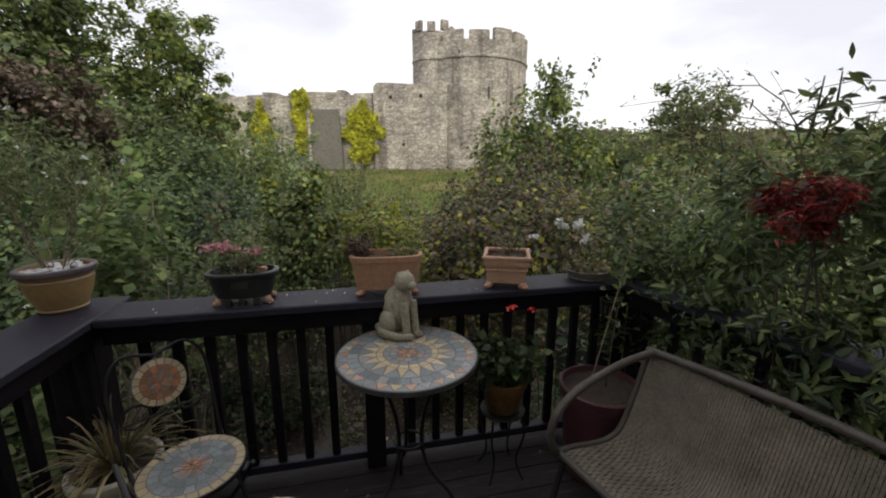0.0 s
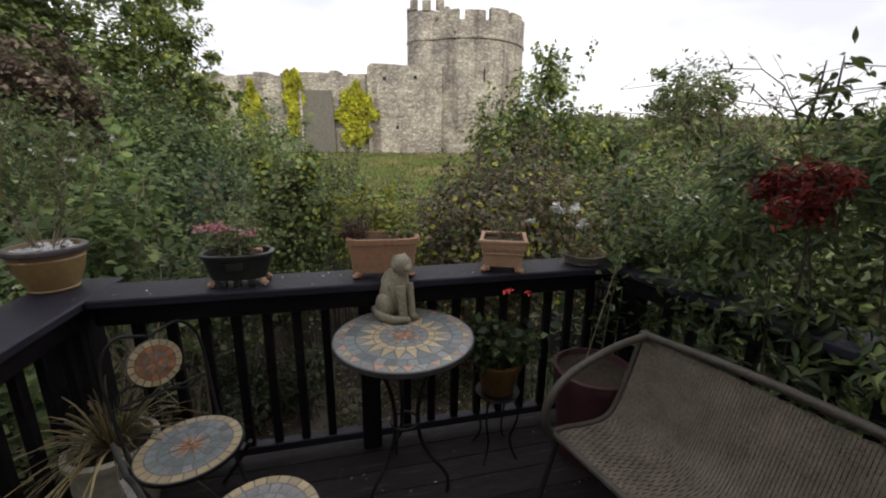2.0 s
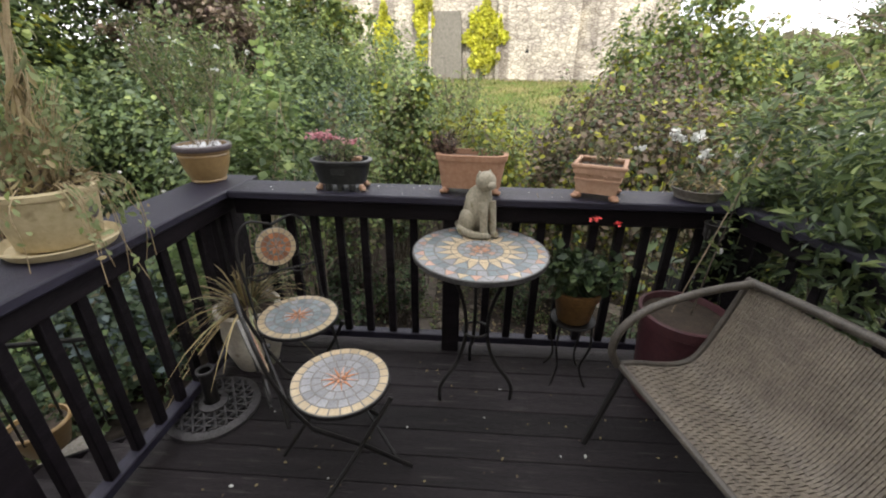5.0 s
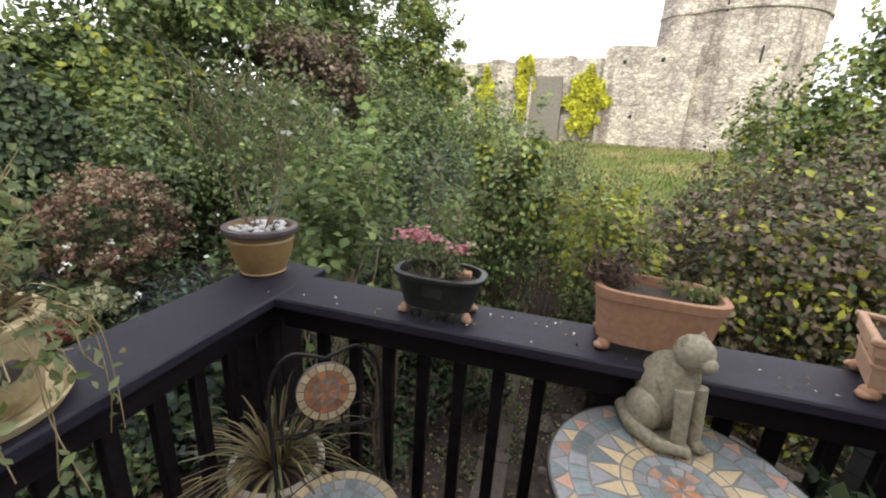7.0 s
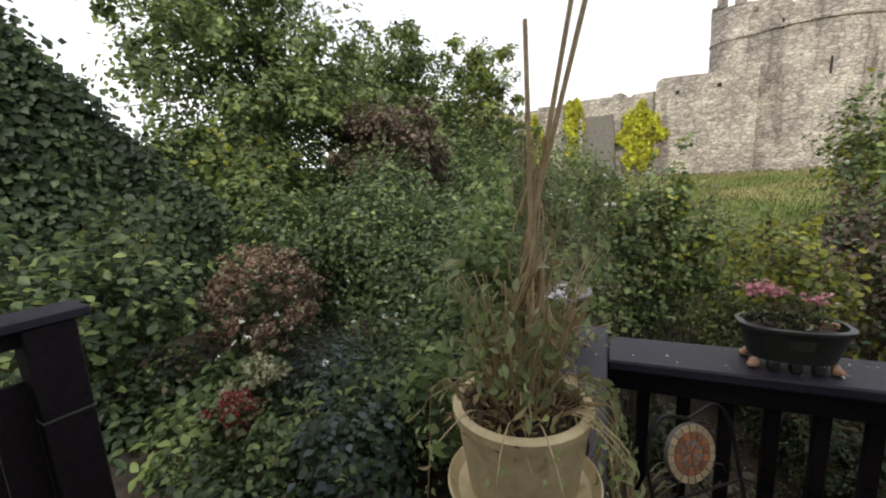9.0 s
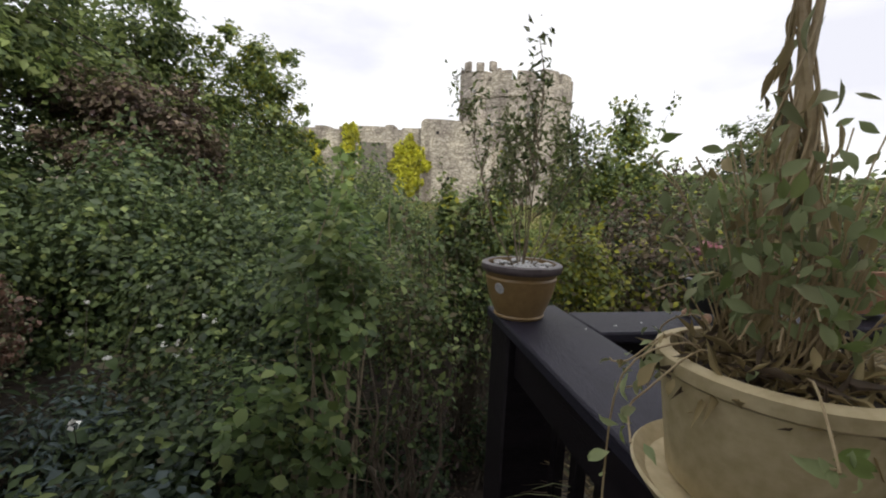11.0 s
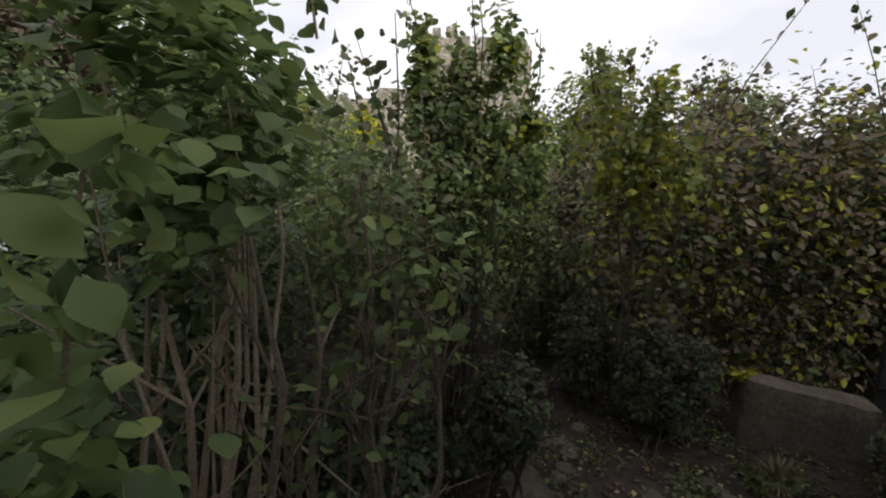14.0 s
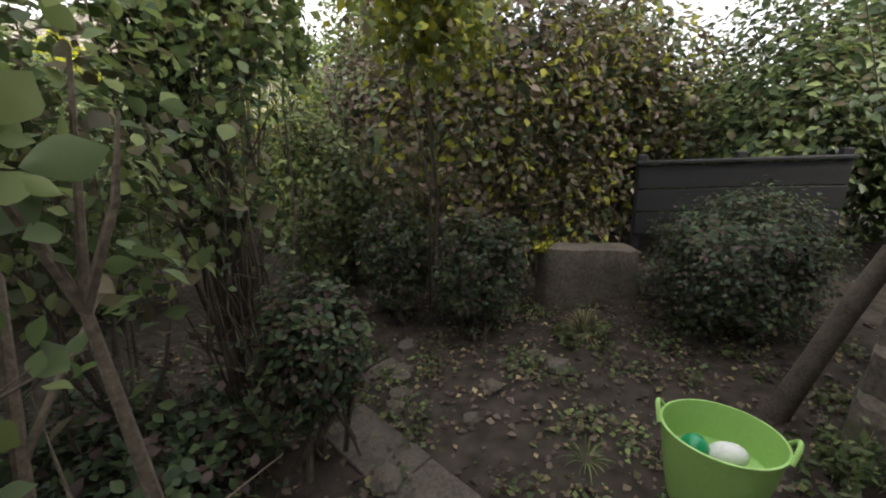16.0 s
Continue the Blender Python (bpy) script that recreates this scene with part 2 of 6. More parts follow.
def castle_mat():
    """Rubble masonry: uneven courses of pale limestone with dark joints and weather streaks."""
    m, n, l, b = base_mat("limestone_rubble", 0.95, 0.0, 0.2)
    co = n.new("ShaderNodeTexCoord")
    ma = n.new("ShaderNodeMapping")
    ma.inputs["Scale"].default_value = (2.1, 2.1, 4.4)
    l.new(co.outputs["Object"], ma.inputs["Vector"])
    vo = n.new("ShaderNodeTexVoronoi")
    vo.inputs["Scale"].default_value = 1.0
    l.new(ma.outputs["Vector"], vo.inputs["Vector"])
    ve = n.new("ShaderNodeTexVoronoi")
    ve.feature = "DISTANCE_TO_EDGE"
    ve.inputs["Scale"].default_value = 1.0
    l.new(ma.outputs["Vector"], ve.inputs["Vector"])
    ra = n.new("ShaderNodeValToRGB")
    ra.color_ramp.elements[0].color, ra.color_ramp.elements[1].color = (0.37, 0.34, 0.295, 1), (0.62, 0.575, 0.505, 1)
    sp = n.new("ShaderNodeSeparateColor")
    l.new(vo.outputs["Color"], sp.inputs["Color"])
    l.new(sp.outputs["Red"], ra.inputs["Fac"])
    jr = n.new("ShaderNodeValToRGB")
    jr.color_ramp.elements[0].position, jr.color_ramp.elements[1].position = 0.02, 0.12
    jr.color_ramp.elements[0].color, jr.color_ramp.elements[1].color = (0.54, 0.52, 0.50, 1), (1, 1, 1, 1)
    l.new(ve.outputs["Distance"], jr.inputs["Fac"])
    m1 = n.new("ShaderNodeMix")
    m1.data_type, m1.blend_type = "RGBA", "MULTIPLY"
    m1.inputs["Factor"].default_value = 1
    l.new(ra.outputs["Color"], m1.inputs["A"])
    l.new(jr.outputs["Color"], m1.inputs["B"])
    big = n.new("ShaderNodeTexNoise")
    big.inputs["Scale"].default_value, big.inputs["Detail"].default_value = 0.35, 7
    l.new(co.outputs["Object"], big.inputs["Vector"])
    br = n.new("ShaderNodeValToRGB")
    br.color_ramp.elements[0].position, br.color_ramp.elements[1].position = 0.35, 0.65
    br.color_ramp.elements[0].color, br.color_ramp.elements[1].color = (0.66, 0.64, 0.65, 1), (1.1, 1.08, 1.03, 1)
    l.new(big.outputs["Fac"], br.inputs["Fac"])
    m2 = n.new("ShaderNodeMix")
    m2.data_type, m2.blend_type = "RGBA", "MULTIPLY"
    m2.inputs["Factor"].default_value = 1
    l.new(m1.outputs["Result"], m2.inputs["A"])
    l.new(br.outputs["Color"], m2.inputs["B"])
    st = n.new("ShaderNodeMapping")
    st.inputs["Scale"].default_value = (0.9, 0.9, 0.07)
    l.new(co.outputs["Object"], st.inputs["Vector"])
    sn = n.new("ShaderNodeTexNoise")
    sn.inputs["Scale"].default_value, sn.inputs["Detail"].default_value = 1.0, 5
    l.new(st.outputs["Vector"], sn.inputs["Vector"])
    sr = n.new("ShaderNodeValToRGB")
    sr.color_ramp.elements[0].position, sr.color_ramp.elements[1].position = 0.33, 0.45
    sr.color_ramp.elements[0].color, sr.color_ramp.elements[1].color = (0.6, 0.58, 0.58, 1), (1, 1, 1, 1)
    l.new(sn.outputs["Fac"], sr.inputs["Fac"])
    m3 = n.new("ShaderNodeMix")
    m3.data_type, m3.blend_type = "RGBA", "MULTIPLY"
    m3.inputs["Factor"].default_value = 1
    l.new(m2.outputs["Result"], m3.inputs["A"])
    l.new(sr.outputs["Color"], m3.inputs["B"])
    l.new(m3.outputs["Result"], b.inputs["Base Color"])
    bu = n.new("ShaderNodeBump")
    bu.inputs["Strength"].default_value, bu.inputs["Distance"].default_value = 0.8, 0.06
    l.new(jr.outputs["Color"], bu.inputs["Height"])
    l.new(bu.outputs["Normal"], b.inputs["Normal"])
    return m


CASTLE = castle_mat()


def ground_mat():
    """Bare earth in the garden, mown and dry grass on the bank."""
    m, n, l, b = base_mat("ground_cover", 0.95, 0.0, 0.2)
    co = n.new("ShaderNodeTexCoord")
    n1 = n.new("ShaderNodeTexNoise")
    n1.inputs["Scale"].default_value, n1.inputs["Detail"].default_value = 0.22, 8
    n2 = n.new("ShaderNodeTexNoise")
    n2.inputs["Scale"].default_value, n2.inputs["Detail"].default_value = 9, 6
    l.new(co.outputs["Object"], n1.inputs["Vector"])
    l.new(co.outputs["Object"], n2.inputs["Vector"])
    r1 = n.new("ShaderNodeValToRGB")
    r1.color_ramp.elements[0].position, r1.color_ramp.elements[1].position = 0.42, 0.62
    r1.color_ramp.elements[0].color, r1.color_ramp.elements[1].color = (0.10, 0.14, 0.03, 1), (0.22, 0.19, 0.08, 1)
    l.new(n1.outputs["Fac"], r1.inputs["Fac"])
    r2 = n.new("ShaderNodeValToRGB")
    r2.color_ramp.elements[0].position, r2.color_ramp.elements[1].position = 0.3, 0.7
    r2.color_ramp.elements[0].color, r2.color_ramp.elements[1].color = (0.022, 0.018, 0.014, 1), (0.062, 0.050, 0.040, 1)
    l.new(n2.outputs["Fac"], r2.inputs["Fac"])
    sx = n.new("ShaderNodeSeparateXYZ")
    l.new(co.outputs["Object"], sx.inputs["Vector"])
    mr = n.new("ShaderNodeMapRange")
    mr.inputs["From Min"].default_value, mr.inputs["From Max"].default_value = 9, 14
    l.new(sx.outputs["Y"], mr.inputs["Value"])
    mm = n.new("ShaderNodeMix")
    mm.data_type = "RGBA"
    l.new(mr.outputs[0], mm.inputs["Factor"])
    l.new(r2.outputs["Color"], mm.inputs["A"])
    l.new(r1.outputs["Color"], mm.inputs["B"])
    l.new(mm.outputs["Result"], b.inputs["Base Color"])
    bu = n.new("ShaderNodeBump")
    bu.inputs["Strength"].default_value, bu.inputs["Distance"].default_value = 0.7, 0.03
    l.new(n2.outputs["Fac"], bu.inputs["Height"])
    l.new(bu.outputs["Normal"], b.inputs["Normal"])
    return m


GROUND = ground_mat()


# ---- mesh tools ----
class Geo:
    """Collects vertices and faces of one mesh."""

    def __init__(self):
        self.v, self.f, self.mi, self.cur = [], [], [], 0

    def add(self, verts, faces, m=None):
        k = len(self.v)
        self.v += [tuple(m @ Vector(p)) for p in verts] if m else [tuple(p) for p in verts]
        self.f += [tuple(i + k for i in f) for f in faces]
        self.mi += [self.cur] * len(faces)
        return self

    def box(self, cx, cy, cz, sx, sy, sz, bev=0.0, m=None):
        """A box by centre and size with chamfered edges."""
        bm = bmesh.new()
        bmesh.ops.create_cube(bm, size=1)
        for p in bm.verts:
            p.co = Vector((cx + p.co.x * sx, cy + p.co.y * sy, cz + p.co.z * sz))
        if bev:
            bmesh.ops.bevel(bm, geom=bm.edges[:], offset=bev, segments=1, affect="EDGES")
        bm.verts.index_update()
        self.add([p.co.copy() for p in bm.verts], [[p.index for p in f.verts] for f in bm.faces], m)
        bm.free()
        return self

    def lathe(self, prof, n=32, m=None, sx=1.0, sy=1.0, cap=True, power=2.0):
        """Turns (radius, z) pairs round z; sx, sy stretch it, power above 2 squares it off."""
        vs, fs = [], []
        for r, z in prof:
            for i in range(n):
                a = 2 * math.pi * i / n
                c, s = math.cos(a), math.sin(a)
                k = (abs(c) ** power + abs(s) ** power) ** (-1 / power)
                vs.append((r * c * k * sx, r * s * k * sy, z))
        for j in range(len(prof) - 1):
            for i in range(n):
                a, b = j * n + i, j * n + (i + 1) % n
                fs.append((a, b, b + n, a + n))
        if cap:
            fs.append(tuple(range(n - 1, -1, -1)))
            fs.append(tuple((len(prof) - 1) * n + i for i in range(n)))
        return self.add(vs, fs, m)

    def tube(self, pts, radii, n=6, m=None, close=False):
        """A round tube along points; radii: one or one each."""
        pts = [Vector(p) for p in pts]
        if not hasattr(radii, "__len__"):
            radii = [radii] * len(pts)
        vs, fs = [], []
        last = None
        for i, p in enumerate(pts):
            d = (pts[(i + 1) % len(pts)] - pts[i - 1]) if close or 0 < i < len(pts) - 1 else (pts[min(i + 1, len(pts) - 1)] - pts[max(i - 1, 0)])
            d = d.normalized() if d.length > 1e-9 else Vector((0, 0, 1))
            if last is None:
                side = d.cross(Vector((0, 0, 1)) if abs(d.z) < 0.9 else Vector((1, 0, 0))).normalized()
            else:
                side = (last - d * last.dot(d)).normalized()
            last = side
            up = d.cross(side)
            for k in range(n):
                a = 2 * math.pi * k / n
                vs.append(p + (side * math.cos(a) + up * math.sin(a)) * radii[i])
        rows = len(pts)
        for j in range(rows if close else rows - 1):
            for k in range(n):
                a, b = j * n + k, j * n + (k + 1) % n
                c, e = ((j + 1) % rows) * n + (k + 1) % n, ((j + 1) % rows) * n + k
                fs.append((a, b, c, e))
        if not close:
            fs.append(tuple(range(n - 1, -1, -1)))
            fs.append(tuple((rows - 1) * n + k for k in range(n)))
        return self.add(vs, fs, m)

    def prism(self, poly, z0, z1, m=None, inset=0.0):
        """A flat polygon raised from z0 to z1, its top pulled in by inset (share of its size)."""
        n = len(poly)
        cx, cy = sum(p[0] for p in poly) / n, sum(p[1] for p in poly) / n
        vs = [(x, y, z0) for x, y in poly] + [(x + (cx - x) * inset, y + (cy - y) * inset, z1) for x, y in poly]
        fs = [tuple(range(n - 1, -1, -1)), tuple(range(n, 2 * n))] + [(i, (i + 1) % n, (i + 1) % n + n, i + n) for i in range(n)]
        return self.add(vs, fs, m)

    def blob(self, c, r, m=None, n=10, rings=7, rough=0.0, seed=0):
        """A rounded, uneven lump."""
        vs, fs = [], []
        for j in range(rings + 1):
            th = math.pi * j / rings
            for i in range(n):
                a = 2 * math.pi * i / n
                d = Vector((math.sin(th) * math.cos(a), math.sin(th) * math.sin(a), math.cos(th)))
                k = 1 + rough * noise.noise(d * 1.6 + Vector((seed * 3.1, seed * 1.7, seed)))
                vs.append((c[0] + d.x * r[0] * k, c[1] + d.y * r[1] * k, c[2] + d.z * r[2] * k))
        for j in range(rings):
            for i in range(n):
                fs.append((j * n + i, (j + 1) * n + i, (j + 1) * n + (i + 1) % n, j * n + (i + 1) % n))
        return self.add(vs, fs, m)

    def mesh(self, name, mats, smooth=40):
        me = bpy.data.meshes.new(name)
        me.from_pydata(self.v, [], self.f)
        for x in mats if isinstance(mats, (list, tuple)) else [mats]:
            me.materials.append(x)
        if any(self.mi):
            me.polygons.foreach_set("material_index", self.mi)
        if smooth:
            me.shade_smooth()
            me.set_sharp_from_angle(angle=radians(smooth))
        me.update()
        return me


def curve(pts, k=5):
    """A smooth line through the given points, k steps between each pair."""
    q = [Vector(p) for p in pts]
    q = [q[0] * 2 - q[1]] + q + [q[-1] * 2 - q[-2]]
    out = []
    for i in range(1, len(q) - 2):
        a, b, c, d = q[i - 1:i + 3]
        for j in range(k):
            t = j / k
            out.append(0.5 * (2 * b + (c - a) * t + (2 * a - 5 * b + 4 * c - d) * t * t + (3 * b - a - 3 * c + d) * t ** 3))
    return out + [q[-2]]


def thing(name, label, category, m=None, group="", kind=""):
    ob = new(name)
    ob.empty_display_size = 0.05
    if m is not None:
        ob.matrix_world = m
    return tagged(ob, label, category, group, kind)


def part(name, geo, mats, parent, label="", smooth=40):
    ob = new(name, geo if isinstance(geo, bpy.types.Mesh) else geo.mesh(name, mats, smooth))
    ob.parent = parent
    return tagged(ob, label)


def solid(name, geo, mats, label, category, m=None, kind="", smooth=40, group=""):
    ob = new(name, geo.mesh(name, mats, smooth))
    if m is not None:
        ob.matrix_world = m
    return tagged(ob, label, category, group, kind)


# ---- foliage tools ----
def leaf_mesh(name, pts, nrm, size, mats, weights, rng, wide=0.3, big=False, tip=None, droop=0.15):
    """One mesh of many single leaves, folded along the midrib. tip: preferred way of the tips."""
    n = len(pts)
    nrm = nrm / np.linalg.norm(nrm, axis=1, keepdims=True)
    ref = rng.normal(size=(n, 3)) if tip is None else tip + 0.35 * rng.normal(size=(n, 3))
    al = ref - nrm * np.sum(ref * nrm, axis=1, keepdims=True)
    al /= np.linalg.norm(al, axis=1, keepdims=True) + 1e-9
    si = np.cross(al, nrm)
    L = (size * (0.55 + 0.8 * rng.random(n)))[:, None]
    if big:
        side = [(0.5, 0.09, 0.03), (0.93, 0.27, 0.08), (1.0, 0.46, 0.09), (0.74, 0.68, 0.05), (0.34, 0.87, -0.03)]
        tpl = np.array([(0, -0.12, 0.02)] + [(wide * a, b, c) for a, b, c in side] + [(0, 1, -droop)] + [(-wide * a, b, c) for a, b, c in side[::-1]] + [(0, 0.27, 0.0), (0, 0.68, -0.02)])
        tri = np.array([(0, 1, 12), (1, 2, 12), (2, 3, 12), (3, 13, 12), (3, 4, 13), (4, 5, 13), (5, 6, 13), (6, 7, 13), (7, 8, 13), (8, 9, 13), (9, 12, 13), (9, 10, 12), (10, 11, 12), (11, 0, 12)])
    else:
        tpl = np.array([(0, 0, 0), (wide, 0.45, 0.10), (0, 1, -droop), (-wide, 0.45, 0.10)])
        tri = np.array([(0, 1, 2), (0, 2, 3)])
    V = pts[:, None, :] + L[:, None] * (tpl[None, :, 0, None] * si[:, None] + tpl[None, :, 1, None] * al[:, None] + tpl[None, :, 2, None] * nrm[:, None])
    k = len(tpl)
    F = (tri[None] + (np.arange(n) * k)[:, None, None]).reshape(-1, 3)
    me = bpy.data.meshes.new(name)
    me.vertices.add(n * k)
    me.vertices.foreach_set("co", V.reshape(-1))
    me.loops.add(F.size)
    me.loops.foreach_set("vertex_index", F.reshape(-1).astype(np.int32))
    me.polygons.add(len(F))
    me.polygons.foreach_set("loop_start", (np.arange(len(F)) * 3).astype(np.int32))
    for x in mats:
        me.materials.append(x)
    w = np.array(weights, float)
    mi = rng.choice(len(mats), size=n, p=w / w.sum())
    me.polygons.foreach_set("material_index", np.repeat(mi, len(tri)).astype(np.int32))
    me.update(calc_edges=True)
    return me


def lobes_points(lobes, n, rng, depth=0.5, clump=0.35, up=0.75):
    """Points in the outer shells of several uneven lobes, gathered in clumps, with their outward ways."""
    lo = np.array(lobes, float)
    w = (lo[:, 3] * lo[:, 4] + lo[:, 4] * lo[:, 5] + lo[:, 3] * lo[:, 5])
    nc = max(12, n // 26)
    pick = rng.choice(len(lo), size=nc, p=w / w.sum())
    d = rng.normal(size=(nc, 3))
    d /= np.linalg.norm(d, axis=1, keepdims=True)
    r = (1 - depth * rng.random(nc) ** 1.4) * (0.86 + 0.3 * rng.random(nc))
    c = lo[pick, :3] + d * lo[pick, 3:] * r[:, None]
    k = rng.integers(0, nc, n)
    spread = clump * lo[pick[k], 3:].mean(axis=1)
    p = c[k] + rng.normal(size=(n, 3)) * spread[:, None] * 0.55
    out = 0.8 * d[k] + 0.5 * rng.normal(size=(n, 3)) + np.array([0, 0, up])
    return p, out


def shrub(name, label, category, lobes, n, size, mats, weights, seed, wide=0.3, big=False, stems=9, base=None, stem_mat=None, group="", depth=0.5, clump=0.35, kind="", shoots=0, stem_r=0.012, minz=None, up=0.75):
    """A bush: branching stems under a crown of single leaves."""
    rng = np.random.default_rng(seed)
    lo = np.array(lobes, float)
    if base is None:
        cx, cy = lo[:, 0].mean(), lo[:, 1].mean()
        base = (cx, cy, ground_z(cx, cy))
    ob = thing(name, label, category, pose(*base), group, kind)
    p, out = lobes_points(lobes, n, rng, depth, clump, up)
    g = Geo()
    for i in range(stems):
        k = rng.integers(0, len(lo))
        t = lo[k, :3] + rng.normal(size=3) * lo[k, 3:] * 0.38
        a = rng.normal(size=3) * [0.1, 0.1, 0]
        q = [Vector(a), Vector((t - base) * 0.5 + rng.normal(size=3) * 0.08), Vector(t - base)]
        r0 = stem_r * (0.7 + 0.8 * rng.random())
        g.tube([q[0], q[0].lerp(q[1], 0.5) + Vector(rng.normal(size=3) * 0.03), q[1], q[1].lerp(q[2], 0.5) + Vector(rng.normal(size=3) * 0.04), q[2]], [r0, r0 * 0.85, r0 * 0.7, r0 * 0.5, r0 * 0.25], 5)
        for j in range(2):
            e = q[1] + Vector(rng.normal(size=3) * lo[k, 3:] * 0.45) + Vector((0, 0, 0.1))
            g.tube([q[1], q[1].lerp(e, 0.5) + Vector(rng.normal(size=3) * 0.03), e], [r0 * 0.5, r0 * 0.4, r0 * 0.2], 4)
    ps, os_ = [p], [out]
    for i in range(shoots):
        k = rng.integers(0, len(lo))
        s = lo[k, :3] + np.array([rng.normal() * lo[k, 3] * 0.5, rng.normal() * lo[k, 4] * 0.5, lo[k, 5] * 0.6])
        h = lo[k, 5] * (0.5 + 0.5 * rng.random())
        lean = np.array([rng.normal() * 0.25, rng.normal() * 0.25, 1.0])
        e = s + lean * h
        g.tube([Vector(s - base), Vector((s + e) / 2 - base + rng.normal(size=3) * 0.02), Vector(e - base)], [0.006, 0.005, 0.002], 4)
        m = 26
        f = rng.random(m)
        ps.append(s + (e - s) * f[:, None] + rng.normal(size=(m, 3)) * size * 0.5)
        os_.append(rng.normal(size=(m, 3)) + [0, 0, 0.6])
    p, out = np.concatenate(ps), np.concatenate(os_)
    if minz is not None:
        keep = p[:, 2] > minz
        p, out = p[keep], out[keep]
    tagged(part("branchwork", g, stem_mat or BARK, ob, "brown woody stems"), kind="stuff")
    tagged(part("foliage", leaf_mesh("foliage", p - np.array(base), out, size, mats, weights, rng, wide, big), None, ob), kind="stuff")
    return ob


def tree(name, label, x, y, height, lobes, n, size, mats, weights, seed, wide=0.32, trunk=0.16, group="", depth=0.6, clump=0.3):
    """A tree: tapered trunk with limbs that reach into the lobes of its crown."""
    rng = np.random.default_rng(seed)
    z0 = ground_z(x, y) - 0.05
    ob = thing(name, label, "tree", pose(x, y, z0), group)
    lo = np.array(lobes, float)
    base = np.array((x, y, z0))
    top = Vector((lo[:, 0].mean() - x, lo[:, 1].mean() - y, height * 0.82))
    g = Geo()
    mid = top * 0.45 + Vector((rng.normal() * 0.15, rng.normal() * 0.15, 0))
    g.tube([(0, 0, 0), mid * 0.5, mid, mid.lerp(top, 0.5), top], [trunk * 1.3, trunk, trunk * 0.75, trunk * 0.5, trunk * 0.15], 9)
    for k in range(len(lo)):
        for j in range(3):
            s = mid.lerp(top, rng.random() * 0.7)
            e = Vector(lo[k, :3] - base + rng.normal(size=3) * lo[k, 3:] * 0.45)
            h = s.lerp(e, 0.5) + Vector((0, 0, 0.25))
            g.tube([s, h, e], [trunk * 0.4, trunk * 0.25, trunk * 0.06], 5)
    part("trunk", g, BARK, ob, "grey-brown trunk and limbs")
    # smaller boughs that break the outline of each lobe
    sat = []
    for q in lo:
        for j in range(6):
            d = rng.normal(size=3)
            d[2] = abs(d[2]) * 0.8 - 0.2
            d /= np.linalg.norm(d)
            sat.append([*(q[:3] + d * q[3:] * (0.9 + 0.3 * rng.random())), *(q[3:] * (0.26 + 0.16 * rng.random()) * [1.15, 1.15, 0.7])])
    p, out = lobes_points(list(lobes) + sat, n, rng, depth, clump)
    part("crown", leaf_mesh("crown", p - base, out, size, mats, weights, rng, wide), None, ob)
    return ob


# ---- ground ----
def smooth(a, b, x):
    t = min(1.0, max(0.0, (x - a) / (b - a)))
    return t * t * (3 - 2 * t)


def ground_z(x, y):
    z = -1.65
    z += 2.35 * (max(0.0, min(1.0, (y - 9) / 36))) ** 1.15
    z += 0.55 * smooth(2.6, 5.5, -x) * (1 - smooth(9, 16, y))
    z -= 1.6 * smooth(6, 18, x) * smooth(6, 14, y) * (1 - smooth(40, 70, y))
    z += 9 * smooth(75, 190, y)
    z += 0.12 * noise.noise(Vector((x * 0.3, y * 0.3, 0.4))) * smooth(3, 9, abs(x + 1) + abs(y - 4))
    return z


def build_ground():
    ax = sorted({round(math.sinh(i / 10) * 3.2, 3) for i in range(-52, 53)})
    ay = sorted({round(math.sinh(i / 10) * 3.2 + 4, 3) for i in range(-48, 53)})
    g = Geo()
    vs = [(x, y, ground_z(x, y)) for y in ay for x in ax]
    w = len(ax)
    fs = [(j * w + i, j * w + i + 1, (j + 1) * w + i + 1, (j + 1) * w + i) for j in range(len(ay) - 1) for i in range(w - 1)]
    g.add(vs, fs)
    solid("ground", g, GROUND, "earth garden rising to a rough grass bank", "ground", kind="structure", smooth=80)


build_ground()

# ---- deck frame: u along the back rail, v away from the house ----
TURN_D = 17.0
DECK = pose(-1.15, 1.95, 0, 0, 0, TURN_D)


def dk(u, v, z=0.0, rz=0.0):
    return DECK @ pose(u, v, z, 0, 0, rz)


RAIL_Z = 0.97

plank_mesh = {}


def build_deck():
    deck = thing("floor_deck", "black-stained timber deck floor of narrow boards", "floor", DECK, kind="structure")
    v = 0.17
    while v > -3.1:
        u0, u1 = (-0.2, 3.0) if v > -1.35 else (-1.5, 3.0)
        key = (u0, u1)
        if key not in plank_mesh:
            plank_mesh[key] = Geo().box(0, 0, 0, u1 - u0, 0.1396, 0.034, 0.005).mesh("plank", DECK_WOOD)
        o = part("plank", plank_mesh[key], None, deck)
        o.location = ((u0 + u1) / 2, v - 0.07, -0.017 - 0.002 * random.random())
        v -= 0.14
    g = Geo()
    for u in (0.0, 0.9, 1.8, 2.7):
        g.box(u, -1.45, -0.12, 0.05, 3.2, 0.16, 0.004)
    g.box(1.35, 0.16, -0.12, 3.1, 0.04, 0.16, 0.004)
    part("joist", g, BLACK_WOOD, deck)
    g = Geo()
    for u in (-0.1, 1.3, 2.7):
        for v in (0.08, -1.4, -2.8):
            g.box(u, v, -0.95, 0.1, 0.1, 1.5, 0.006)
    part("support_post", g, BLACK_WOOD, deck)


build_deck()


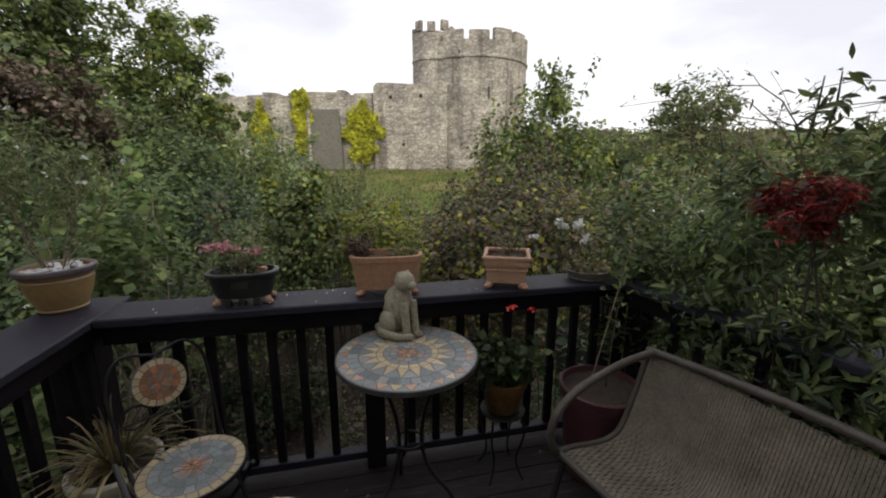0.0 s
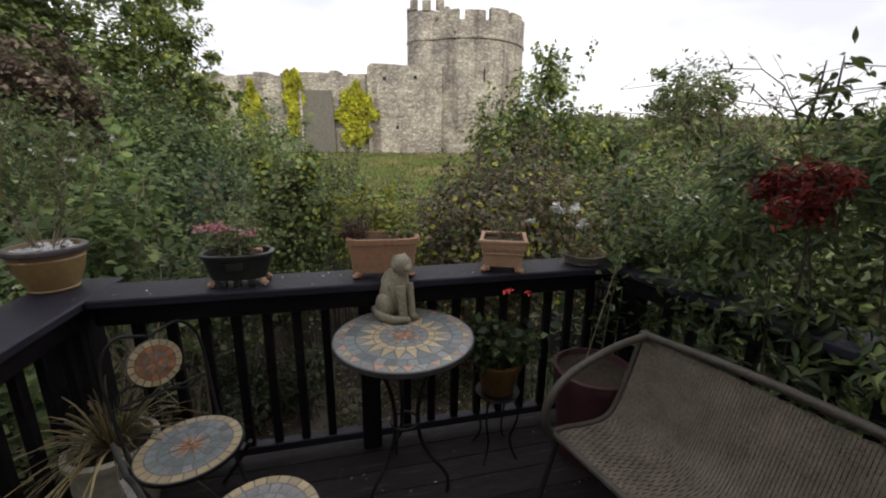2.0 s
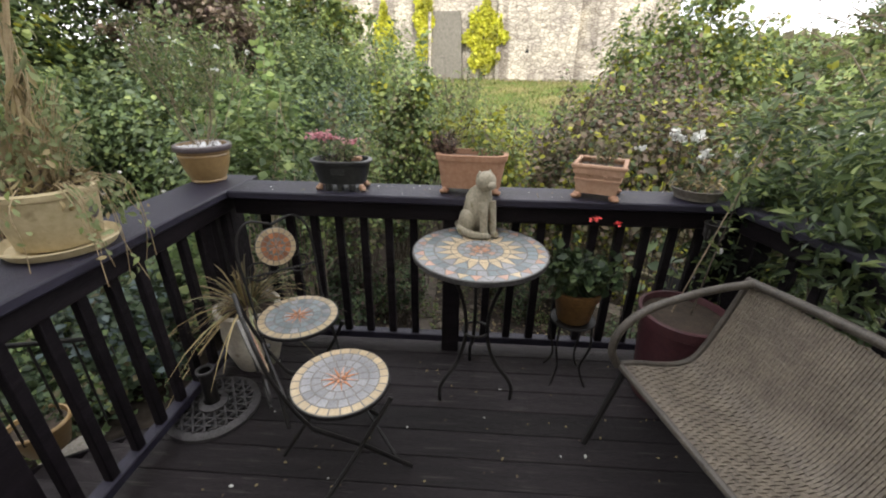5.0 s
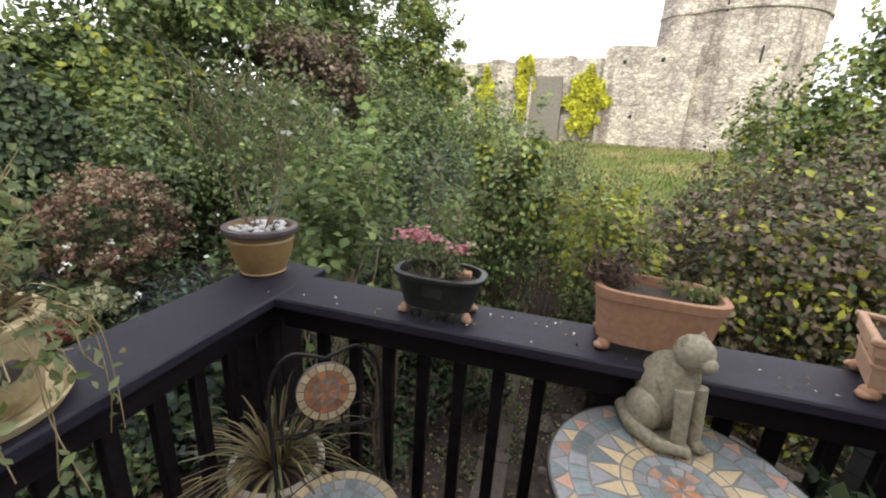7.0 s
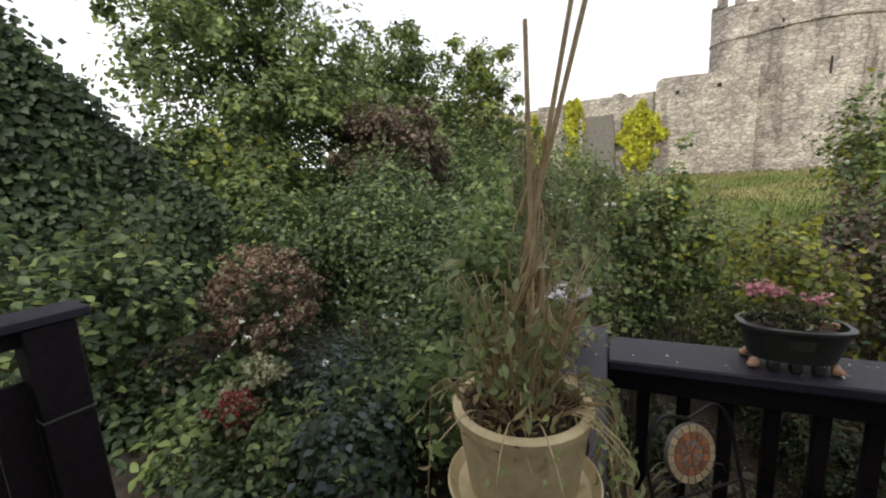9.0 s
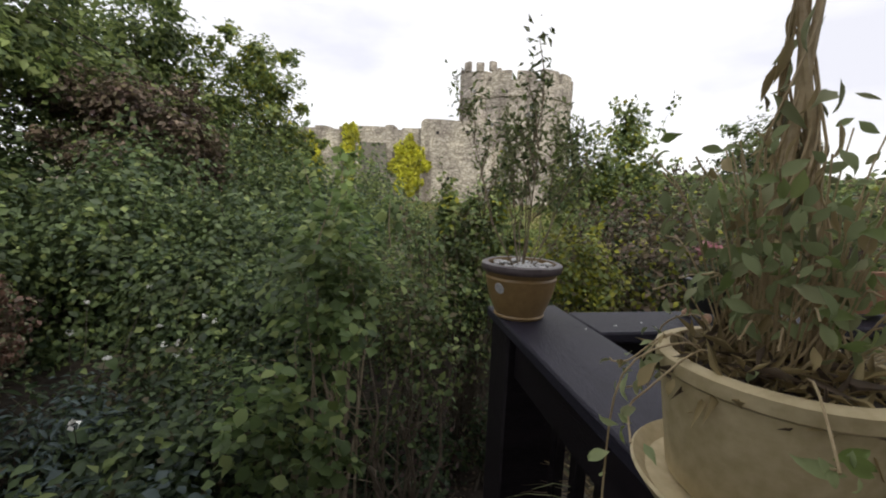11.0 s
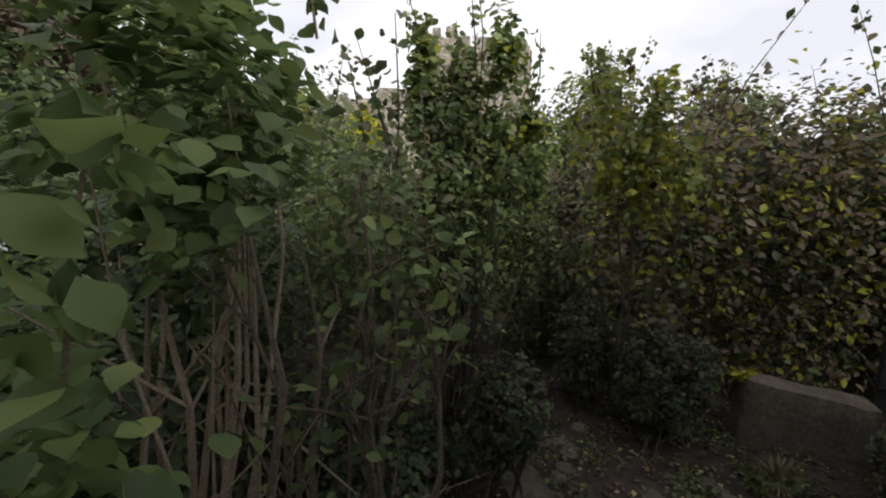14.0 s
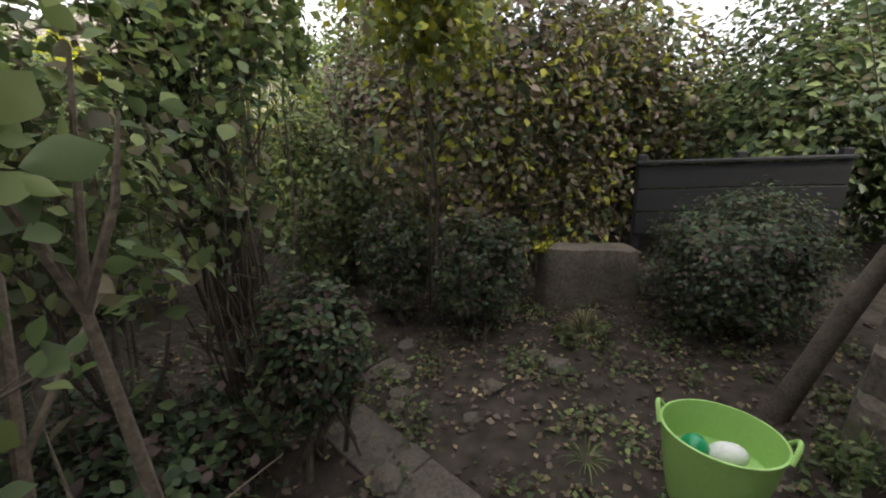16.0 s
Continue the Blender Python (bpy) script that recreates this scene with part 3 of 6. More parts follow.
def railing(name, label, m, length, posts, flip=1, wide=0.225, over=0.0):
    """A guard rail along its x: wide flat cap over y 0 to 0.22, apron, square balusters, bottom rail and posts."""
    r = thing(name, label, "railing", m, kind="structure")
    part("cap", Geo().box((length - over) / 2, flip * wide / 2, RAIL_Z - 0.02, length + over, wide, 0.04, 0.007), CAP_WOOD, r, "wide flat black cap board")
    part("apron", Geo().box(length / 2, flip * 0.065, RAIL_Z - 0.09, length, 0.035, 0.09, 0.004), BLACK_WOOD, r)
    # paler cap wood here paints in the light glinting along the bottom rail
    part("bottom_rail", Geo().box(length / 2, flip * 0.105, 0.075, length, 0.06, 0.045, 0.005), CAP_WOOD, r)
    part("outer_apron", Geo().box(length / 2, flip * (wide - 0.05), RAIL_Z - 0.115, length, 0.03, 0.14, 0.004), BLACK_WOOD, r)
    bal = Geo().box(0, 0, 0, 0.042, 0.036, 0.76, 0.004).mesh("baluster", BLACK_WOOD)
    x = 0.13
    while x < length - 0.05:
        if all(abs(x - p) > 0.08 for p in posts):
            o = part("baluster", bal, None, r)
            o.location = (x, flip * 0.105, 0.475)
        x += 0.135
    pm = Geo().box(0, 0, 0, 0.1, 0.1, 1.05, 0.006).mesh("post", BLACK_WOOD)
    for p in posts:
        o = part("post", pm, None, r)
        o.location = (p, flip * 0.11, 0.4)
    return r


railing("railing_back", "black wooden guard rail with wide cap at deck edge", dk(0.0, 0.0), 2.72, (1.15, 2.55), 1, 0.24)
solid("corner_post", Geo().box(0, 0, -0.36, 0.19, 0.19, 2.6, 0.008), BLACK_WOOD, "thick black corner post of the deck railing", "post", dk(-0.185, 0.185), "structure")
railing("railing_left", "black wooden guard rail with wide cap beside the steps", dk(0.0, 0.285, 0, -90), 1.56, (1.48,), -1, 0.285, 0.055)
railing("railing_right", "black wooden guard rail overgrown by climbing plants", dk(2.5, 0.0, 0, -80), 2.6, (0.05, 1.3, 2.5), 1)

# ---- steps down into the garden ----
def build_steps():
    st = thing("steps", "dark timber steps down from the deck to the garden", "stairs", DECK, kind="structure")
    tread = Geo().box(0, 0, 0, 1.06, 0.31, 0.04, 0.006).mesh("tread", DECK_WOOD)
    for i in range(8):
        o = part("tread", tread, None, st)
        o.location = (-0.82, -1.22 + 0.27 * i, -0.183 * (i + 1) - 0.02)
    for u in (-0.28, -1.36):
        g = Geo()
        g.add([(u - 0.02, -1.4, 0.0), (u - 0.02, 0.95, -1.6), (u - 0.02, 0.7, -1.72), (u - 0.02, -1.4, -0.28),
               (u + 0.02, -1.4, 0.0), (u + 0.02, 0.95, -1.6), (u + 0.02, 0.7, -1.72), (u + 0.02, -1.4, -0.28)],
              [(0, 1, 2, 3), (7, 6, 5, 4), (0, 4, 5, 1), (1, 5, 6, 2), (2, 6, 7, 3), (3, 7, 4, 0)])
        part("stringer", g, BLACK_WOOD, st)
    hr = thing("stair_handrail", "thin black iron handrail with slim bars beside the steps", "handrail", DECK, kind="structure")
    top = [(-1.36, -1.35, 0.80), (-1.36, -0.55, 0.30), (-1.36, 0.35, -0.26)]
    part("rail", Geo().tube(top, 0.016, 8), IRON, hr)
    bar = Geo().tube([(0, 0, 0), (0, 0, -0.72)], 0.008, 6).mesh("bar", IRON)
    for i in range(14):
        v = -1.3 + i * 0.12
        o = part("bar", bar, None, hr)
        o.location = (-1.36, v, 0.80 - (v + 1.35) * 0.623)


build_steps()

# ---- assumed house wall behind, unseen: closes the place and shades the deck ----
solid("wall_house_unseen", Geo().box(1.3, -3.4, 2.2, 8.0, 0.3, 8.0, 0.01), RENDER_WALL, "assumed plain house wall behind the deck, unseen, added to shade it", "wall", DECK, "structure")


# ---- neighbouring landing with trellis ----
def build_landing():
    m = pose(-3.3, 0.70, 0, 0, 0, 8)
    r = thing("railing_landing", "black timber end panel and post of a raised landing", "railing", m, kind="structure")
    part("post", Geo().box(0, 0, -0.2, 0.19, 0.19, 2.6, 0.008), BLACK_WOOD, r)
    part("cap", Geo().box(0.0, -0.9, 1.125, 0.22, 2.1, 0.05, 0.008), CAP_WOOD, r)
    part("bracket", Geo().box(0.0, 0.0, 0.655, 0.2, 0.2, 0.012, 0.002), GREY_IRON, r, "grey metal band")
    part("apron", Geo().box(0.02, -0.95, 1.05, 0.04, 1.8, 0.07, 0.004), BLACK_WOOD, r)
    bd = Geo().box(0, 0, 0, 0.024, 0.131, 1.6, 0.004).mesh("board", BLACK_WOOD)
    for i in range(13):
        o = part("board", bd, None, r)
        o.location = (0.0, -0.165 - i * 0.135, 0.05)
    t = thing("trellis", "dark wooden diamond trellis panel above the landing rail", "trellis", pose(-3.3, 0.49, 1.15, 0, 0, 8), kind="structure")
    for y in (0.0, -1.2):
        part("upright", Geo().box(0, y, 0.33, 0.04, 0.045, 0.7, 0.003), BLACK_WOOD, t)
    part("top_bar", Geo().box(0, -0.6, 0.66, 0.035, 1.2, 0.04, 0.003), BLACK_WOOD, t)
    for i in range(9):
        for s in (1, -1):
            y0 = -0.05 - i * 0.15 + (0.15 if s < 0 else 0)
            g = Geo()
            a, b = Vector((0.012 * s, y0 if s > 0 else y0 - 0.5, 0.02)), Vector((0.012 * s, y0 - 0.5 if s > 0 else y0, 0.62))
            a.y, b.y = max(a.y, -1.2), max(b.y, -1.2)
            a.y, b.y = min(a.y, 0.0), min(b.y, 0.0)
            g.tube([a, b], 0.011, 4)
            part("lath", g, BLACK_WOOD, t)


build_landing()


# ---- castle ----
def profile_wall(g, x0, x1, y0, y1, z0, tops):
    """A thick wall with a stepped, broken top line: tops are (x, z) from x0 to x1."""
    poly = [(x0, z0)] + tops + [(x1, z0)]
    n = len(poly)
    vs = [(x, y0, z) for x, z in poly] + [(x, y1, z) for x, z in poly]
    fs = [tuple(range(n)), tuple(range(2 * n - 1, n - 1, -1))] + [(i, i + n, (i + 1) % n + n, (i + 1) % n) for i in range(n)]
    g.add(vs, fs)


def build_castle():
    c = thing("castle", "ruined pale limestone castle with round tower and curtain wall", "castle", pose(-0.45, 45, 0))
    rng = random.Random(4)
    g = Geo()
    tops, x = [], -60.0
    while x < -9.7:
        z = 8.55 + 0.18 * rng.uniform(-1, 1) + (0.35 if rng.random() < 0.25 else 0)
        w = rng.uniform(0.8, 2.4)
        tops += [(x, z), (min(x + w, -9.7), z + rng.uniform(-0.08, 0.08))]
        x += w + 0.02
    profile_wall(g, -60, -9.7, 0.2, 2.2, -0.5, tops)
    part("curtain_wall", g, CASTLE, c, "grey rubble curtain wall with broken top", smooth=0)
    g = Geo()
    tops = [(-9.7, 9.2), (-9.3, 9.55), (-7.5, 9.5), (-5.5, 9.35), (-2.0, 9.3)]
    profile_wall(g, -9.7, -2.0, -0.5, 3.0, -0.5, tops)
    part("near_wall", g, CASTLE, c, "rough rubble wall block beside the tower", smooth=0)
    g = Geo()
    g.add([(-17.6, -0.6, -0.5), (-13.3, -0.6, -0.5), (-13.5, -0.25, 5.0), (-13.8, -0.1, 7.0), (-17.0, -0.1, 7.0), (-17.4, -0.25, 5.0),
           (-17.6, 0.4, -0.5), (-13.3, 0.4, -0.5), (-13.5, 0.4, 5.0), (-13.8, 0.4, 7.0), (-17.0, 0.4, 7.0), (-17.4, 0.4, 5.0)],
          [(0, 1, 2, 5), (5, 2, 3, 4), (6, 11, 8, 7), (11, 10, 9, 8), (0, 6, 7, 1), (1, 7, 8, 2), (2, 8, 9, 3), (3, 9, 10, 4), (4, 10, 11, 5), (5, 11, 6, 0)])
    part("buttress", g, STONE_GREY, c, "smooth grey masonry pier", smooth=0)
    part("wall_stub", Geo().box(-16.9, -0.35, 3.2, 0.3, 0.5, 7.4, 0.05), CASTLE, c)
    tw = part("tower", Geo().lathe([(6.9, -0.8), (6.7, 1.5), (6.5, 6), (6.45, 12.0), (6.6, 12.1), (6.6, 12.3), (6.5, 12.4), (6.5, 13.75), (5.6, 13.75), (5.6, 12.8)], 56, pose(0.35, 6.6, 0)), CASTLE, c, "round limestone tower with string course")
    tu = part("turret", Geo().lathe([(2.45, -0.5), (2.35, 6), (2.3, 12.0), (2.4, 12.1), (2.4, 12.3), (2.32, 12.4), (2.32, 14.85), (1.9, 14.85), (1.9, 14.2)], 10, pose(-3.75, 3.3, 0)), CASTLE, c, "taller stair turret on the tower's corner")
    for i in range(15):
        a = radians(-178 + i * 24)
        g = Geo()
        w = 0.072 * 2.3
        poly = [(6.5 * math.cos(a + s * w), 6.5 * math.sin(a + s * w)) for s in (-1, -0.5, 0, 0.5, 1)] + [(5.9 * math.cos(a + s * w), 5.9 * math.sin(a + s * w)) for s in (1, 0.5, 0, -0.5, -1)]
        g.prism(poly, 13.7, 14.75 + 0.25 * rng.uniform(-1, 1), pose(0.35, 6.6, 0))
        part("merlon", g, CASTLE, tw, smooth=0)
    for i in range(9):
        a = -170 + i * 40
        part("merlon", Geo().box(2.1, 0, 15.2 + 0.3 * rng.uniform(-1, 1), 0.42, 0.85, 1.0, 0.05, pose(-3.75, 3.3, 0, 0, 0, a)), CASTLE, tu, smooth=0)
    # solid dark blocks on the face stand for the shade inside the slits
    for a, z, h in ((-118, 6.9, 1.6), (-72, 8.6, 1.3), (-100, 12.3, 0.8)):
        r = radians(a)
        g = Geo().box(0, 0, 0, 0.16, 0.1, h, 0.02, pose(0.35 + 6.48 * math.cos(r), 6.6 + 6.48 * math.sin(r), z, 0, 0, a + 90))
        part("arrow_slit", g, IRON, tw, "narrow arrow slit, its inner shade a dark block")
    # likewise dark plates for the shaded holes, nothing is cut into the wall
    for x, z in ((-7.9, 8.1), (-4.7, 8.2), (-6.6, 3.3)):
        part("putlog_hole", Geo().box(x, -0.5, z, 0.32, 0.04, 0.34, 0.01), IRON, c)
    for i, (x, z, rx, rz) in enumerate(((-18.1, 5.6, 1.2, 3.0), (-11.4, 4.6, 2.4, 2.8), (-22.8, 5.0, 1.3, 2.6))):
        iv = thing("wall_ivy", "bright yellow-green ivy clinging to the castle wall", "ivy", pose(x, 45, 0.7), "ivy on the castle wall")
        rg = np.random.default_rng(50 + i)
        n = 3600
        q = rg.uniform(-1, 1, size=(n, 2))
        edge = 0.72 + 0.22 * np.sin(q[:, 1] * 3.1 + i) + 0.16 * np.sin(q[:, 1] * 9 + 2 * i) - 0.35 * np.maximum(0, q[:, 1])
        px, pz = q[:, 0] * rx * edge, z + q[:, 1] * rz + 0.5 * np.sin(q[:, 0] * 5 + i) * q[:, 1]
        p = np.stack([px, -0.05 - 0.35 * rg.random(n), pz - 0.7], 1)
        if i == 1:
            p[:, 1] -= 0.45 * (p[:, 0] > 1.4)
        nr = rg.normal(size=(n, 3)) * 0.5 + [0, -1, 0.3]
        part("foliage", leaf_mesh("foliage", p, nr, 0.34, [L_LIME, L_YELLOW], [0.9, 0.1], rg, 0.45), None, iv)
        part("stem", Geo().tube([(0, -0.06, -0.2), (0.1, -0.06, 2.0), (0.0, -0.06, z)], [0.08, 0.06, 0.03], 6), BARK, iv)


build_castle()


# ---- ivy-clad gable of the neighbouring house ----
def build_gable():
    m = pose(-9.3, 0, 0)
    ob = thing("house_gable", "neighbouring stone gable overgrown with dark ivy", "house", m)
    g = Geo()
    pts = [(-5.5, -1.2), (3.4, -1.2), (3.4, 1.5), (2.6, 2.4), (1.0, 4.6), (-0.6, 6.4), (-5.5, 6.6)]
    n = len(pts)
    vs = [(0, y, z) for y, z in pts] + [(-4, y, z) for y, z in pts]
    g.add(vs, [tuple(range(n)), tuple(range(2 * n - 1, n - 1, -1))] + [(i, i + n, (i + 1) % n + n, (i + 1) % n) for i in range(n)])
    part("wall", g, GABLE_STONE, ob, "rough dark stone gable wall", smooth=0)
    rg = np.random.default_rng(71)
    n = 34000
    y = rg.uniform(-4.5, 3.9, n)
    topz = np.interp(y, [-5, -0.6, 1.0, 2.6, 3.4, 4.2], [6.5, 6.4, 4.6, 2.45, 1.6, 0.9])
    f = rg.random(n) ** 0.55
    z = -1.1 + (topz + 1.15) * f
    hang = np.sin(y * 2.1 + 1) * 0.5 + np.sin(y * 4.7) * 0.35
    keep = (f > 0.45 + 0.2 * hang) | (y > 1.4 + 0.3 * hang) | (f < 0.22) | (rg.random(n) < 0.16)
    y, z = y[keep], z[keep]
    k = len(y)
    p = np.stack([0.05 + 0.28 * rg.random(k), y + 0.1 * rg.normal(size=k), z + 0.08 * rg.normal(size=k)], 1)
    nr = rg.normal(size=(k, 3)) * 0.45 + [1, 0.1, 0.45]
    part("ivy", leaf_mesh("ivy", p, nr, 0.125, [L_DARK, L_MID], [0.85, 0.15], rg, 0.45), None, ob, "dark green ivy leaves")


build_gable()

# ---- trees ----
tree("ash_tree", "tall airy ash tree with light green leaves", -11.2, 17.5, 8.3,
     [(-12.4, 17.5, 6.8, 1.8, 1.7, 1.2), (-10.9, 17.2, 5.3, 1.3, 1.4, 1.3), (-13.6, 17.6, 4.8, 1.7, 1.7, 1.7), (-11.3, 17.2, 3.4, 1.6, 1.6, 1.3), (-10.0, 17.0, 3.4, 0.9, 1.0, 1.1), (-10.2, 17.0, 1.8, 1.2, 1.2, 1.2)], 12500, 0.2, [L_BRIGHT, L_MID, L_YELLOW], [0.6, 0.25, 0.15], 11, group="trees round the garden", depth=0.95, clump=0.22)
tree("broad_tree", "large dark green broadleaf tree behind the shrubs", -15.5, 8.6, 11.5,
     [(-15.6, 8.6, 8.4, 2.4, 2.4, 2.2), (-16.5, 7.2, 6.0, 2.2, 2.0, 2.0), (-14.3, 9.8, 6.0, 2.3, 2.2, 2.2), (-15.6, 8.6, 4.0, 3.2, 2.8, 2.0), (-13.6, 11.2, 3.6, 2.2, 2.2, 2.0), (-15.8, 5.4, 5.2, 2.0, 1.6, 2.4), (-16.2, 6.4, 8.6, 2.0, 1.9, 2.4), (-15.8, 9.4, 10.0, 1.7, 1.7, 2.0)], 26000, 0.23, [L_MID, L_DARK, L_BRIGHT], [0.4, 0.05, 0.55], 12, group="trees round the garden", depth=0.65)
tree("broad_tree", "dense mid green tree beyond the bank of shrubs", -15.5, 15.5, 9.5,
     [(-15.5, 15.5, 6.6, 2.2, 2.2, 2.0), (-16.8, 14.0, 5.0, 2.3, 2.2, 2.0), (-14.4, 16.4, 4.0, 2.2, 2.2, 2.2), (-17.5, 16.5, 6.0, 2.2, 2.0, 2.0), (-13.8, 14.0, 2.6, 2.0, 2.0, 1.8)], 17000, 0.24, [L_MID, L_DARK, L_BRIGHT], [0.4, 0.05, 0.55], 13, group="trees round the garden", depth=0.65)
tree("broad_tree", "low rounded green tree beside the ivy gable", -14.8, 5.4, 5.0,
     [(-14.7, 5.2, 1.9, 1.5, 1.3, 1.5), (-14.6, 6.8, 2.2, 1.8, 1.6, 1.7), (-15.3, 4.0, 1.7, 1.3, 1.1, 1.5), (-14.0, 6.0, 0.6, 1.6, 1.5, 1.2)], 14000, 0.2, [L_MID, L_BRIGHT, L_DARK], [0.45, 0.45, 0.1], 15, group="trees round the garden", depth=0.6)
tree("smoke_tree", "brown-leaved shrubby tree turning with autumn", -10.9, 10.4, 5.6,
     [(-10.6, 10.4, 3.0, 1.2, 1.1, 1.0), (-11.6, 10.0, 3.4, 1.1, 1.0, 0.9), (-10.0, 10.8, 2.0, 1.2, 1.2, 1.1), (-11.2, 9.8, 1.8, 1.3, 1.2, 1.2)], 15000, 0.13, [L_BROWN, L_OLIVE, L_PURPLE], [0.6, 0.25, 0.15], 14)
for i, (x, y, h, r) in enumerate(((13.0, 25, 8.0, 3.0), (16.8, 24, 5.0, 2.6), (10.0, 30, 3.6, 2.2), (20.5, 22, 5.6, 2.8), (24, 26, 6.0, 3.0), (-19.5, 28, 6, 2.6))):
    z = ground_z(x, y)
    tree("round_tree", "rounded leafy tree beyond the garden", x, y, h, [(x, y, z + h * 0.72, r * 0.7, r * 0.7, h * 0.28), (x - r * 0.4, y, z + h * 0.45, r * 0.75, r * 0.7, h * 0.33), (x + r * 0.45, y + 0.3, z + h * 0.42, r * 0.75, r * 0.7, h * 0.32)],
         8000, 0.24, [L_MID, L_OLIVE, L_BRIGHT], [0.35, 0.25, 0.4], 20 + i, group="distant trees")


def far_woods():
    rg = np.random.default_rng(33)
    n = 9000
    c = np.stack([rg.uniform(10, 260, 150), rg.uniform(120, 190, 150)], 1)
    k = rg.integers(0, 150, n)
    x, y = c[k, 0] + rg.normal(size=n) * 3.0, c[k, 1] + rg.normal(size=n) * 3.0
    z = np.array([ground_z(a, b) for a, b in c])[k] + 3.6 * rg.random(n) ** 0.8
    p = np.stack([x, y, z], 1)
    ob = new("far_woods", leaf_mesh("far_woods", p, rg.normal(size=(n, 3)) + [0, -0.4, 0.8], 2.2, [L_BRIGHT, L_OLIVE, L_MID], [0.4, 0.4, 0.2], rg, 0.5))
    tagged(ob, "distant wooded ridge under the pale sky", "woods", kind="stuff")


far_woods()

# ---- shrubs of the garden bank ----
GREEN = [L_MID, L_BRIGHT, L_DARK]
bank = [
    ((-8.3, 4.6, 0.5, 1.0, 1.1, 1.2), 0.10), ((-7.7, 6.3, 0.5, 1.1, 1.1, 1.25), 0.10), ((-8.7, 8.2, 1.0, 1.2, 1.2, 1.4), 0.12),
    ((-6.3, 7.6, 0.2, 1.2, 1.1, 1.2), 0.10), ((-6.5, 9.6, 0.8, 1.3, 1.2, 1.5), 0.12), ((-4.8, 8.6, 0.1, 1.1, 1.0, 1.2), 0.10),
    ((-4.9, 11.0, 0.6, 1.3, 1.2, 1.6), 0.12), ((-3.6, 9.6, -0.2, 0.9, 0.9, 1.1), 0.09), ((-6.6, 13.6, 0.9, 1.5, 1.4, 1.9), 0.14),
    ((-12.4, 6.4, 1.1, 1.5, 1.5, 1.7), 0.14), ((-13.2, 9.0, 1.4, 1.8, 1.7, 1.9), 0.15), ((-12.2, 12.6, 1.5, 1.8, 1.6, 1.9), 0.15), ((-12.8, 4.3, 0.9, 1.3, 1.2, 1.5), 0.14), ((-13.6, 15.4, 1.6, 2.0, 1.8, 2.1), 0.16),
    ((-4.2, 5.6, -0.5, 0.8, 0.9, 0.9), 0.09), ((-5.6, 5.6, -0.3, 0.8, 0.8, 0.9), 0.09), ((-9.0, 12.4, 1.4, 1.5, 1.4, 1.8), 0.14),
]
for i, (l, s) in enumerate(bank):
    x, y, z, rx, ry, rz = l
    w = ([0.45, 0.45, 0.1], [0.45, 0.3, 0.25], [0.3, 0.65, 0.05])[i % 3] if not -6 < x < -3.4 or y > 6 else [0.45, 0.1, 0.45]
    kinds = ((GREEN, w, 1.0, 0.32, False), ([L_BLUE, L_DARK, L_MID], [0.5, 0.1, 0.4], 0.8, 0.16, False), ([L_BRIGHT, L_MID, L_YELLOW], [0.5, 0.35, 0.15], 1.25, 0.4, True), (GREEN, [0.6, 0.15, 0.25], 1.1, 0.36, False))
    leaf, w, grow, broad, cut = kinds[3 if i < 5 else (0, 2, 3, 0, 2, 1, 0, 3)[i % 8]]
    shrub("shrub", "dense green garden shrub on the bank", "shrub", [l, (x + 0.4 * rx, y - 0.3 * ry, z - 0.35 * rz, rx * 0.8, ry * 0.8, rz * 0.7), (x - 0.5 * rx, y + 0.2 * ry, z - 0.3 * rz, rx * 0.75, ry * 0.8, rz * 0.7), (x, y, -1.0, rx, ry, 0.7)], 5200 if cut else 9000, s * grow, leaf, w, 100 + i, broad, cut, stems=7, depth=0.4, clump=0.26, group="shrubs on the garden bank", shoots=7)


# ---- mosaic furniture ----
def ring_tiles(parent, n, r0, r1, z, mats, gap=0.004, phase=0.0, pointed=0):
    """A ring of n flat tiles. pointed 1: triangles pointing outwards, -1: inwards."""
    h = math.pi / n
    me = {}
    for i in range(n):
        mat = mats[i % len(mats)]
        if mat not in me:
            a0, a1 = -h + gap / (2 * max(r0, 0.01)), h - gap / (2 * max(r0, 0.01))
            b0, b1 = -h + gap / (2 * r1), h - gap / (2 * r1)
            if pointed == 1:
                poly = [(r0 * math.cos(a0), r0 * math.sin(a0)), (r1, 0.0), (r0 * math.cos(a1), r0 * math.sin(a1))]
            elif pointed == -1:
                poly = [(r0, 0.0), (r1 * math.cos(b0), r1 * math.sin(b0)), (r1 * math.cos(b1), r1 * math.sin(b1))]
            elif r0 < 0.012:
                poly = [(0.004, 0), (r1 * 0.6, r1 * 0.6 * math.sin(b0)), (r1, 0), (r1 * 0.6, r1 * 0.6 * math.sin(b1))]
            else:
                poly = [(r0 * math.cos(a0), r0 * math.sin(a0)), (r1 * math.cos(b0), r1 * math.sin(b0)), (r1, 0), (r1 * math.cos(b1), r1 * math.sin(b1)), (r0 * math.cos(a1), r0 * math.sin(a1))]
            me[mat] = Geo().prism(poly, -0.003, 0.002, inset=0.05).mesh("tile", mat, 0)
        o = part("tile", me[mat], None, parent)
        o.matrix_basis = pose(0, 0, z, 0, 0, math.degrees(phase + 2 * h * i))


def disc_part(name, parent, r, z, thick, label, m=None):
    return part(name, Geo().lathe([(r * 0.93, z - thick), (r, z - thick * 0.8), (r, z), (r * 0.97, z + 0.0015)], 48, m), [GROUT], parent, label)


